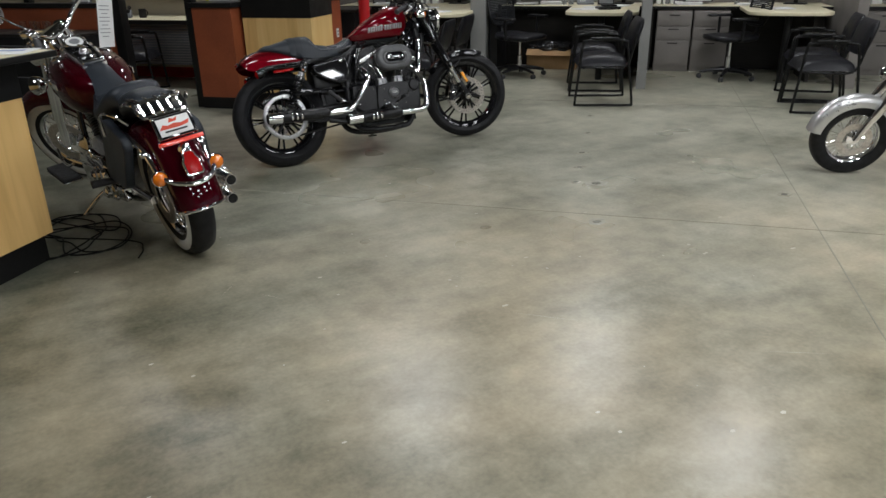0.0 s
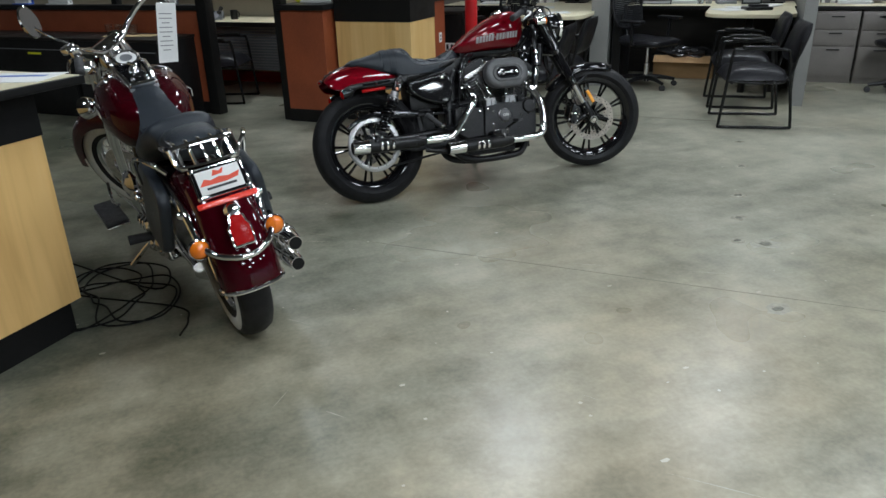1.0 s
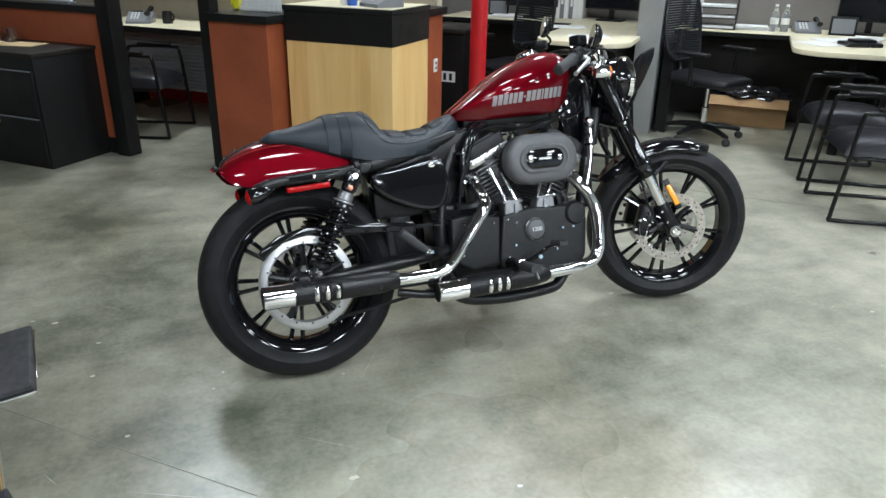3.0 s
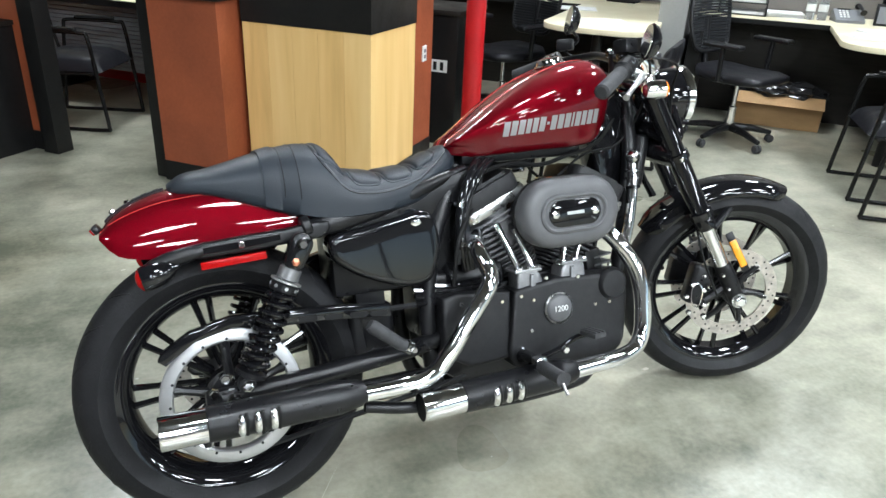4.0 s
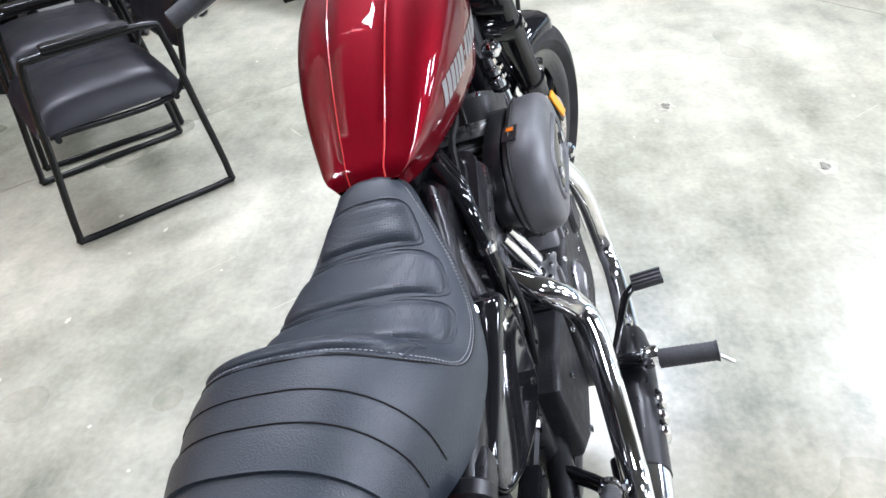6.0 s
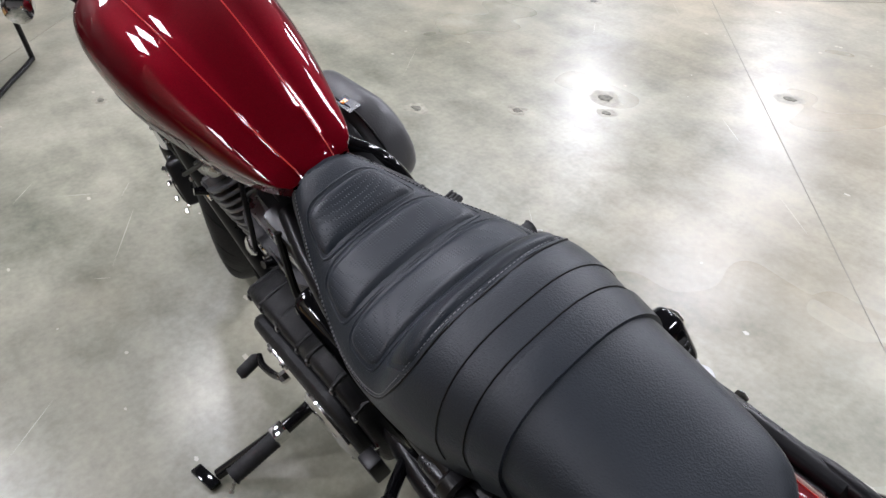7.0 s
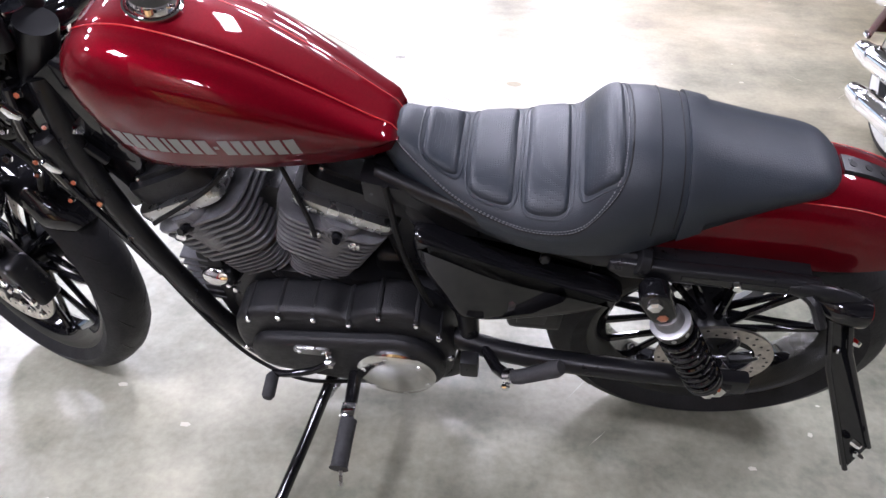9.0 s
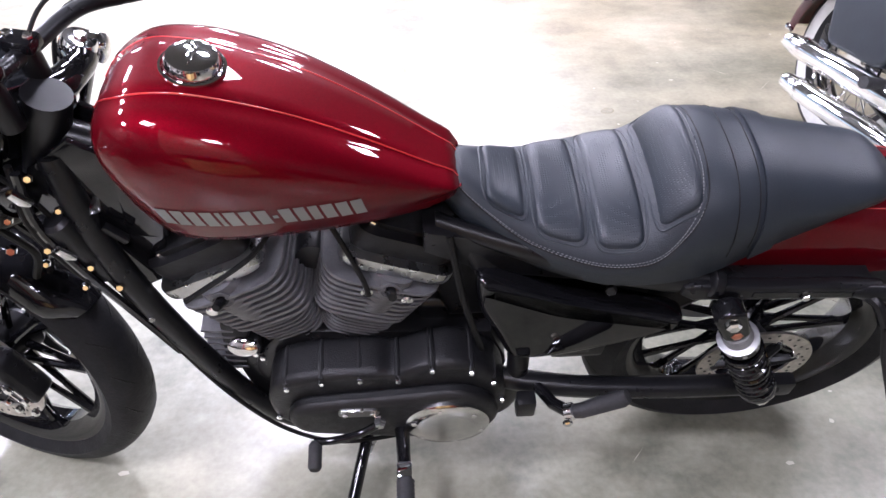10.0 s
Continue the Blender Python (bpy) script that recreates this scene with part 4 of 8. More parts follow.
# mufflers and header pipes
def muffler(pts, black0, black1, tip):
    """A black shell with three slots over a chrome core and a chrome tip."""
    a, b = Vector(pts[0]), Vector(pts[1])
    at = lambda f: a.lerp(b, f)
    mu = part("muffler", tube([at(f) for f in (black0, black0 + 0.005, black1 - 0.14, black1 - 0.03, black1)], [0.036, 0.0385, 0.0385, 0.030, 0.024], 32), SATIN_BLACK, bike, "satin black muffler with slots and chrome tip")
    part("chrome_tip", tube([at(f) for f in (0.0, 0.004, 0.05, black0 + 0.02)], [0.033, 0.036, 0.0365, 0.0365], 32, cap=False), CHROME, mu, "polished chrome tip")
    part("tip_bore", tube([at(0.003), at(0.12)], [0.0325, 0.030], 24), CABLE, mu)
    d = (b - a).normalized()
    for k in range(3):
        c = at(tip + 0.075 * k)
        ring = []
        for j in range(9):
            ang = radians(150 + 75 * j / 8)
            ring.append(c + Vector((d.x * 0, math.cos(ang) * 0.0385, math.sin(ang) * 0.0385)))
        part("slot", tube(ring, [0.003, 0.0085, 0.0095, 0.0095, 0.0095, 0.0095, 0.0095, 0.0085, 0.003], 10), CHROME, mu, "chrome insert in a slot")
        ring2 = [q + (q - c) * 0.03 + Vector((0.0105, 0, 0)) for q in ring]
        part("slot_gap", tube(ring2, 0.0045, 6), CABLE, mu)
    return mu


muffler([(-0.116, -0.240, 0.318), (0.330, -0.236, 0.316)], 0.21, 0.98, 0.36)
muffler([(0.450, -0.238, 0.250), (0.885, -0.232, 0.256)], 0.24, 0.98, 0.42)


def header(pts, r):
    return tube(spline(pts, 10), r, 20)


part("rear_header_pipe", header([(0.31, -0.236, 0.313), (0.40, -0.235, 0.312), (0.478, -0.232, 0.318), (0.53, -0.228, 0.355), (0.60, -0.222, 0.438), (0.650, -0.215, 0.495), (0.668, -0.203, 0.525), (0.665, -0.188, 0.555), (0.660, -0.160, 0.585), (0.675, -0.115, 0.605), (0.70, -0.08, 0.61)], 0.0212), CHROME, bike, "polished chrome rear exhaust pipe")
part("front_header_pipe", header([(0.87, -0.232, 0.256), (0.96, -0.225, 0.256), (1.045, -0.215, 0.258), (1.095, -0.205, 0.280), (1.116, -0.20, 0.33), (1.120, -0.195, 0.42), (1.105, -0.185, 0.49), (1.065, -0.165, 0.56), (1.03, -0.13, 0.605), (1.01, -0.09, 0.62)], 0.0225), CHROME, bike, "polished chrome front exhaust pipe")
part("crossover_pipe", tube(spline([(0.33, -0.19, 0.262), (0.42, -0.20, 0.243), (0.50, -0.2, 0.235), (0.60, -0.19, 0.24)], 6), 0.014, 12), SATIN_BLACK, bike)

# ---- engine ----
CRANK = Vector((0.885, 0, 0.36))
case = hull(circle(0.90, 0.36, 0.135, 28) + circle(0.66, 0.345, 0.115, 24) + [(0.58, 0.47), (0.98, 0.48)])
engine = part("engine", plate(case, -0.10, 0.075, 0.01), SATIN_BLACK, bike, "black air-cooled v-twin engine")
part("sump", plate([(0.60, 0.24), (0.98, 0.24), (0.96, 0.19), (0.66, 0.19)], -0.08, 0.06, 0.01), SATIN_BLACK, engine)
gear = hull(circle(0.875, 0.395, 0.092, 28) + circle(1.035, 0.42, 0.056, 20) + circle(1.02, 0.31, 0.06, 18) + circle(0.80, 0.32, 0.075, 18) + [(0.748, 0.47), (0.74, 0.30)])
part("gear_cover", plate(gear, -0.172, -0.09, 0.012, 3), WRINKLE_BLACK, engine, "black wrinkle-finish gear cover")
part("sprocket_cover", plate([(0.548, 0.335), (0.556, 0.478), (0.60, 0.486), (0.744, 0.468), (0.736, 0.295), (0.62, 0.29)], -0.160, -0.085, 0.012, 3), WRINKLE_BLACK, engine, "black sprocket cover")
part("timer_cover", lathe([(0, 0.017), (0.030, 0.016), (0.036, 0.012), (0.039, 0.004), (0.039, 0)], axis_at((0.872, -0.170, 0.408), (0, -1, 0)), 36), GREY_COVER, engine, "round grey timer cover")
txt = bpy.data.curves.new("engine_number", "FONT")
txt.body, txt.size, txt.align_x, txt.align_y, txt.extrude = "1200", 0.021, "CENTER", "CENTER", 0.0006
src = new("engine_number_source", txt)
dg = bpy.context.evaluated_depsgraph_get()
me = bpy.data.meshes.new_from_object(src.evaluated_get(dg))
bpy.data.objects.remove(src)
me.transform(pose(0.872, -0.1875, 0.408, 90, 0, 0))
me.materials.clear()
me.materials.append(WHITE_PLASTIC)
num = new("engine_number", me)
num.parent = engine
part("timer_rim", lathe([(0.040, 0.0), (0.042, 0.006), (0.039, 0.009), (0.037, 0.0)], axis_at((0.872, -0.171, 0.408), (0, -1, 0)), 36, closed=True), STEEL, engine)
part("nose_cover", lathe([(0, 0.02), (0.036, 0.018), (0.043, 0.01), (0.044, 0)], axis_at((1.042, -0.165, 0.448), (0, -1, 0)), 28), WRINKLE_BLACK, engine)
for x, z in ((0.765, 0.455), (0.76, 0.318), (0.84, 0.492), (0.935, 0.482), (0.985, 0.40), (0.955, 0.325), (0.88, 0.303), (0.80, 0.44), (1.035, 0.50), (1.08, 0.44), (1.03, 0.40), (0.79, 0.36), (0.60, 0.46), (0.585, 0.35), (0.71, 0.45)):
    part("cover_bolt", bolt((x, -0.170, z), (0, -1, 0), 0.0062, 0.006), CHROME, engine)


def fin(bm, c, ax, across, lx, ly, th, e=0.55):
    """One cooling fin: a rounded plate square to the cylinder's axis."""
    n = 28
    ring = []
    for k in range(n):
        a = 2 * math.pi * k / n
        ca, sa = math.cos(a), math.sin(a)
        ring.append((math.copysign(abs(ca) ** e, ca) * lx / 2, math.copysign(abs(sa) ** e, sa) * ly / 2))
    rings = []
    for h, g in ((-th / 2, 0.985), (-th * 0.2, 1.0), (th * 0.2, 1.0), (th / 2, 0.985)):
        rings.append([c + across * (u * g) + Vector((0, 1, 0)) * (v * g) + ax * h for u, v in ring])
    return bridge(bm, rings)


def cylinder(name, lean, front):
    ax = Vector((math.sin(lean), 0, math.cos(lean)))
    across = Vector((math.cos(lean), 0, -math.sin(lean)))
    inward = -0.014 if front else 0.014
    cyl = part(name, tube([CRANK + ax * 0.10, CRANK + ax * 0.36], 0.052, 20), SATIN_BLACK, engine, "finned black cylinder and head")
    for k in range(9):
        part("cooling_fin", fin(bmesh.new(), CRANK + ax * (0.128 + 0.0108 * k), ax, across, 0.134 + 0.002 * k, 0.150 + 0.002 * k, 0.0042), FIN_BLACK, cyl)
    for k in range(8):
        part("head_fin", fin(bmesh.new(), CRANK + ax * (0.215 + 0.0155 * k) + across * inward, ax, across, 0.178 + 0.0045 * k, 0.186 + 0.003 * k, 0.0068, 0.42), FIN_BLACK, cyl)
    # the head's solid core, proud between the fins on the left side
    bm = bmesh.new()
    core = []
    for h, wd, dp in ((0.205, 0.05, 0.070), (0.225, 0.062, 0.088), (0.25, 0.072, 0.0975), (0.29, 0.082, 0.1005), (0.325, 0.088, 0.1005), (0.342, 0.088, 0.098)):
        core.append([CRANK + ax * h + across * (wd * math.copysign(abs(math.cos(a)) ** 0.7, math.cos(a)) / 2) + Vector((0, dp * math.copysign(abs(math.sin(a)) ** 0.5, math.sin(a)), 0)) for a in (2 * math.pi * k / 24 for k in range(24))])
    part("head_core", bridge(bm, core), FIN_BLACK, cyl)
    for w in (-0.036, 0.034) if not front else (0.034,):
        part("head_bolt", tube([CRANK + ax * 0.306 + across * w + Vector((0, 0.086, 0)), CRANK + ax * 0.306 + across * w + Vector((0, 0.104, 0.002)), CRANK + ax * 0.306 + across * w + Vector((0, 0.106, 0.002))], [0.0105, 0.0105, 0.008], 12), CHROME, cyl)
    part("plug_well", lathe([(0.018, 0.0), (0.020, 0.004), (0.016, 0.006), (0.012, -0.004)], axis_at(CRANK + ax * 0.322 + Vector((0, 0.097, 0)), (0, 1, 0)), 18), FIN_BLACK, cyl)
    part("spark_plug", tube([CRANK + ax * 0.318 + Vector((0, 0.06, 0)), CRANK + ax * 0.322 + Vector((0, 0.10, 0.0)), CRANK + ax * 0.334 + Vector((0, 0.122, 0.0))], [0.010, 0.0105, 0.007], 10), GLOSS_BLACK, cyl)
    part("rocker_box_base", fin(bmesh.new(), CRANK + ax * 0.356 + Vector((0, -0.014, 0)), ax, across, 0.196, 0.204, 0.026, 0.26), STEEL, cyl, "silver rocker box base")
    part("rocker_box", fin(bmesh.new(), CRANK + ax * 0.390 + Vector((0, -0.022, 0)), ax, across, 0.178, 0.184, 0.042, 0.30), WRINKLE_BLACK, cyl, "black wrinkle rocker cover")
    part("rocker_lid", fin(bmesh.new(), CRANK + ax * 0.412 + Vector((0, -0.024, 0)), ax, across, 0.150, 0.150, 0.016, 0.36), WRINKLE_BLACK, cyl)
    for u in (-0.06, 0.06):
        for v in (-0.088, 0.044):
            part("rocker_bolt", bolt(CRANK + ax * 0.409 + across * u + Vector((0, v, 0)), ax, 0.008, 0.010), CHROME, cyl)
    return ax, across


RAX, RAC = cylinder("rear_cylinder", radians(-23.5), False)
FXX, FAC = cylinder("front_cylinder", radians(26.5), True)
# pushrod tubes and tappet blocks on the right
for base, heads in (((0.805, -0.135, 0.485), ((0.735, 0.64), (0.785, 0.62))), ((0.925, -0.135, 0.490), ((0.955, 0.63), (1.005, 0.63)))):
    bx, by, bz = base
    lean = 1 if bx < 0.86 else -1
    out = [(bx - 0.044, bz - 0.040), (bx + 0.044, bz - 0.040), (bx + 0.034 - 0.006 * lean, bz + 0.016), (bx + 0.026 - 0.010 * lean, bz + 0.030), (bx - 0.026 - 0.010 * lean, bz + 0.030), (bx - 0.034 - 0.006 * lean, bz + 0.016)]
    tb = part("tappet_block", plate(out, by - 0.026, by + 0.030, 0.007, 3), CAST_GREY, engine, "cast aluminium tappet block")
    part("tappet_flange", block(0.078, 0.058, 0.008, pose(bx - 0.009 * lean, by, bz + 0.026), 0.003), CAST_GREY, tb)
    part("tappet_rib", plate([(bx - 0.010, bz - 0.036), (bx + 0.010, bz - 0.036), (bx + 0.005, bz + 0.020), (bx - 0.005, bz + 0.020)], by - 0.034, by - 0.020, 0.004), CAST_GREY, tb)
    for dx in (-0.032, 0.0, 0.032):
        part("flange_bolt", bolt((bx - 0.009 * lean + dx, by - 0.022, bz + 0.033), (0, 0, 1), 0.005, 0.007), CHROME, tb)
    for i, (hx, hz) in enumerate(heads):
        b0 = Vector((base[0] - 0.02 + 0.04 * i, -0.138, base[2] + 0.02))
        part("pushrod_tube", tube([b0, b0.lerp(Vector((hx, -0.115, hz)), 0.12), b0.lerp(Vector((hx, -0.115, hz)), 0.14), Vector((hx, -0.115, hz))], [0.014, 0.014, 0.009, 0.009], 14), CHROME, engine, "chrome pushrod tube")
# intake and air cleaner
part("intake", tube([(0.87, -0.16, 0.66), (0.885, -0.05, 0.66), (0.885, 0.03, 0.66)], 0.03, 16), SATIN_BLACK, engine)
AX, AZ = 0.911, 0.657
oval = hull(circle(AX - 0.055, AZ, 0.089, 24) + circle(AX + 0.055, AZ, 0.089, 24))
air = part("air_cleaner", plate(oval, -0.210, -0.135, 0.034, 6), GREY_COVER, bike, "matt charcoal oval air cleaner cover")
ring = [(x, -0.2085, z) for x, z in hull(circle(AX - 0.049, AZ, 0.044, 20) + circle(AX + 0.049, AZ, 0.044, 20))]
part("inset_lip", tube(ring, 0.007, 8, closed=True), GREY_COVER, air)
part("inset", plate(hull(circle(AX - 0.042, AZ, 0.034, 20) + circle(AX + 0.042, AZ, 0.034, 20)), -0.2135, -0.205, 0.002), GLOSS_BLACK, air, "gloss black inset plate")
for x in (AX - 0.058, AX + 0.058):
    part("cover_screw", bolt((x, -0.2125, AZ), (0, -1, 0), 0.011, 0.006), CHROME, air)
part("inset_bar", block(0.05, 0.001, 0.008, pose(AX, -0.2141, AZ - 0.004), 0), ALLOY, air)
part("backplate", plate(hull(circle(AX - 0.05, AZ, 0.080, 20) + circle(AX + 0.05, AZ, 0.080, 20)), -0.136, -0.105, 0.004), SATIN_BLACK, air)
part("cover_seam", tube([(x, -0.152, z) for x, z in hull(circle(AX - 0.055, AZ, 0.0885, 24) + circle(AX + 0.055, AZ, 0.0885, 24))], 0.0022, 6, closed=True), CABLE, air)
part("warning_label", block(0.05, 0.024, 0.001, pose(AX - 0.05, -0.155, AZ + 0.0885), 0), SATIN_BLACK, air)
part("label_bar", block(0.011, 0.012, 0.001, pose(AX - 0.04, -0.155, AZ + 0.0898), 0), ORANGE, air)

# primary cover and left side
prim = [(p.x, p.y) for p in spline([(x, z, 0) for x, z in ((0.985, 0.435), (0.93, 0.468), (0.85, 0.476), (0.796, 0.477), (0.762, 0.466), (0.73, 0.482), (0.694, 0.498), (0.655, 0.500), (0.611, 0.480), (0.572, 0.434), (0.556, 0.37), (0.562, 0.29), (0.60, 0.238), (0.68, 0.222), (0.80, 0.242), (0.93, 0.258), (0.985, 0.295), (1.002, 0.36))], 4, True)]
part("primary_cover", plate(prim, 0.07, 0.158, 0.020, 4), WRINKLE_BLACK, engine, "black wrinkle-finish primary cover")
part("primary_face", plate(hull(circle(0.905, 0.350, 0.062, 24) + circle(0.668, 0.340, 0.098, 24)), 0.150, 0.187, 0.024, 5), WRINKLE_BLACK, engine)
part("derby_cover", lathe([(0, 0.013), (0.05, 0.011), (0.074, 0.006), (0.080, 0.0), (0.080, -0.01), (0, -0.01)], axis_at((0.668, 0.192, 0.332), (0, 1, 0)), 48), POLISHED, engine, "polished silver derby cover")
for k in range(6):
    a = 2 * math.pi * k / 6 + 0.3
    part("derby_screw", bolt((0.668 + 0.066 * math.cos(a), 0.196, 0.332 + 0.066 * math.sin(a)), (0, 1, 0), 0.007, 0.005), CHROME, engine)
part("inspection_cover", plate(hull(circle(0.806, 0.392, 0.013, 14) + circle(0.856, 0.392, 0.013, 14)), 0.182, 0.192, 0.003), STEEL, engine, "small oval steel inspection cover")
for x in (0.806, 0.856):
    part("inspection_screw", bolt((x, 0.192, 0.392), (0, 1, 0), 0.006, 0.004), CHROME, engine)
for k, (x, z) in enumerate(((0.957, 0.443), (0.892, 0.460), (0.823, 0.462), (0.755, 0.456), (0.693, 0.488), (0.623, 0.474), (0.582, 0.432), (0.562, 0.36), (0.990, 0.33), (0.95, 0.270), (0.86, 0.252), (0.76, 0.242), (0.62, 0.240))):
    part("cover_bolt", bolt((x, 0.154, z - 0.004), (0, 1, 0.2), 0.0066, 0.009), CHROME, engine)
    if k < 7:
        part("cover_rib", tube([(x + 0.002, 0.078, z + 0.011), (x, 0.136, z + 0.012), (x, 0.152, z + 0.006), (x, 0.158, z - 0.012)], [0.005, 0.006, 0.0065, 0.005], 8), WRINKLE_BLACK, engine)

# side panels, oil tank, battery cover
def panel(outline, y0, y1, mat, label, edge=0.028):
    return part("side_panel", plate([(p.x, p.y) for p in spline([(x, z, 0) for x, z in outline], 5, True)], y0, y1, edge, 6), mat, bike, label)


panel([(0.605, 0.708), (0.53, 0.668), (0.46, 0.632), (0.36, 0.604), (0.29, 0.585), (0.258, 0.567), (0.288, 0.532), (0.349, 0.502), (0.449, 0.470), (0.509, 0.460), (0.554, 0.472), (0.584, 0.547), (0.611, 0.622), (0.619, 0.682)], 0.080, 0.136, GLOSS_BLACK, "gloss black left side panel")
panel([(0.303, 0.660), (0.385, 0.674), (0.46, 0.688), (0.532, 0.698), (0.560, 0.672), (0.568, 0.601), (0.552, 0.545), (0.528, 0.520), (0.477, 0.518), (0.41, 0.538), (0.345, 0.570), (0.298, 0.612)], -0.145, -0.07, GLOSS_BLACK, "gloss black right oil tank", 0.018)
part("oil_cap", lathe([(0, 0.018), (0.022, 0.016), (0.028, 0.008), (0.028, 0)], axis_at((0.508, -0.120, 0.676), (0, -0.5, 0.8)), 24), CHROME, bike, "chrome oil filler cap")
part("seat_pan", plate([(0.30, 0.665), (0.32, 0.715), (0.46, 0.730), (0.60, 0.765), (0.70, 0.79), (0.70, 0.74), (0.60, 0.68), (0.46, 0.65)], -0.092, 0.092, 0.010, 2), SATIN_BLACK, bike, "black tray under the seat")
part("battery_box", block(0.26, 0.16, 0.18, pose(0.44, 0, 0.50), 0.02), SATIN_BLACK, bike)
part("inner_fender", plate([(0.30, 0.70), (0.36, 0.52), (0.38, 0.36), (0.44, 0.36), (0.44, 0.70)], -0.07, 0.07, 0.01), SATIN_BLACK, bike)

part("starter_motor", rod((0.60, -0.055, 0.505), (0.76, -0.055, 0.505), 0.044, 24, chamfer=0.008), SATIN_BLACK, engine)
part("transmission_case", block(0.20, 0.13, 0.17, pose(0.62, -0.02, 0.36), 0.02, None, 3), SATIN_BLACK, engine)
for k in range(4):
    part("hose", tube(spline([(0.50, -0.105 - 0.006 * k, 0.515 - 0.016 * k), (0.58, -0.118, 0.500 - 0.012 * k), (0.66, -0.120, 0.497 - 0.010 * k), (0.74, -0.105, 0.505 - 0.008 * k)], 5), 0.008, 8), GLOSS_BLACK, engine)
part("electrical_panel", plate([(0.52, 0.50), (0.54, 0.68), (0.59, 0.735), (0.69, 0.75), (0.71, 0.70), (0.69, 0.62), (0.66, 0.50)], -0.066, 0.056, 0.012, 3), SATIN_BLACK, bike, "black electrical cover ahead of the oil tank")
part("rear_isolator", block(0.12, 0.13, 0.14, pose(0.40, 0, 0.33), 0.02, None, 3), SATIN_BLACK, bike)
for k, (hr, dx) in enumerate(((0.0125, 0.0), (0.009, 0.026), (0.007, 0.042))):
    part("hose", tube(spline([(0.715 + dx, -0.070, 0.800), (0.672 + dx * 0.7, -0.104, 0.760), (0.640 + dx * 0.5, -0.116 + 0.004 * k, 0.69), (0.632 + dx * 0.6, -0.118 + 0.004 * k, 0.61), (0.648 + dx * 0.4, -0.108, 0.53)], 6), hr, 10), GLOSS_BLACK, engine)
for z, q in ((0.70, 0.0), (0.60, 0.004)):
    part("hose_clip", tube([(0.634, -0.118, z - 0.005), (0.636, -0.118, z + 0.005)], 0.0145, 12), CHROME, engine)

# frame
def pipe(name, pts, r, mat=SATIN_BLACK, n=6):
    return part(name, tube(spline(pts, n), r, 12), mat, bike)


for s in (1, -1):
    pipe("down_tube", [(1.205, 0.03 * s, 0.92), (1.195, 0.058 * s, 0.79), (1.160, 0.078 * s, 0.63), (1.115, 0.085 * s, 0.45), (1.065, 0.09 * s, 0.30), (1.01, 0.09 * s, 0.195), (0.94, 0.09 * s, 0.165), (0.70, 0.09 * s, 0.165), (0.56, 0.10 * s, 0.22), (0.53, 0.11 * s, 0.40), (0.56, 0.10 * s, 0.60), (0.63, 0.07 * s, 0.74)], 0.021)
    rings = []
    for x, y, z, h in ((0.24, 0.130, 0.683, 0.021), (0.32, 0.128, 0.693, 0.024), (0.42, 0.118, 0.712, 0.024), (0.52, 0.103, 0.738, 0.021), (0.60, 0.085, 0.762, 0.017), (0.68, 0.060, 0.782, 0.013)):
        rings.append([(x, y * s + 0.015 * math.cos(a), z + h * math.sin(a)) for a in (2 * math.pi * k / 14 for k in range(14))])
    part("seat_rail", bridge(bmesh.new(), rings), SATIN_BLACK, bike, "satin black frame rail under the seat")
pipe("backbone", [(1.20, 0, 0.93), (1.0, 0, 0.84), (0.80, 0, 0.80), (0.62, 0, 0.78)], 0.026)
part("neck", rod((1.245, 0, 0.86), (1.185, 0, 1.0), 0.032, 20), SATIN_BLACK, bike)
part("tank_tunnel", block(0.36, 0.10, 0.05, pose(0.86, 0, 0.79), 0.015), SATIN_BLACK, bike)
part("electrical_caddy", block(0.075, 0.085, 0.16, pose(1.135, 0.0, 0.735, 0, -10, 0), 0.018, None, 3), GLOSS_BLACK, bike)
for s in (1, -1):
    part("neck_gusset", plate([(1.06, 0.86), (1.17, 0.955), (1.245, 0.90), (1.262, 0.80), (1.225, 0.70), (1.165, 0.62), (1.125, 0.64), (1.10, 0.76)], 0.036 * s - 0.006, 0.036 * s + 0.006, 0.004), GLOSS_BLACK, bike, "black frame gusset at the steering neck")
    part("ignition_coil", rod((1.20, 0.066 * s, 0.69), (1.23, 0.070 * s, 0.83), 0.022, 16, chamfer=0.006), SATIN_BLACK, bike)
    part("steering_stop", block(0.05, 0.04, 0.05, pose(1.262, 0.05 * s, 0.845, 0, 20, 0), 0.012, None, 3), GLOSS_BLACK, bike)
for k in range(2):
    o = 0.011 * (k % 3)
    part("wiring_harness", tube(spline([(1.255 - 0.012 * k, 0.055 + o, 0.925 - 0.004 * k), (1.265 - 0.016 * k, 0.075 + o * 0.6, 0.83), (1.235 - 0.017 * k, 0.088 + o * 0.5, 0.73), (1.195 - 0.008 * k, 0.080 + o, 0.62), (1.150, 0.075 + o, 0.47)], 5), 0.0055 + 0.0016 * (k % 4), 8), GLOSS_BLACK if k % 2 else CABLE, bike)
part("key_switch", tube([(1.188, 0.030, 0.815), (1.190, 0.052, 0.829), (1.190, 0.058, 0.833)], [0.016, 0.015, 0.011], 18), CHROME, bike, "chrome-faced ignition switch")
part("wire_connector", block(0.012, 0.014, 0.045, pose(1.150, 0.058, 0.760, 0, 35, 0), 0.003), SATIN_BLACK, bike)
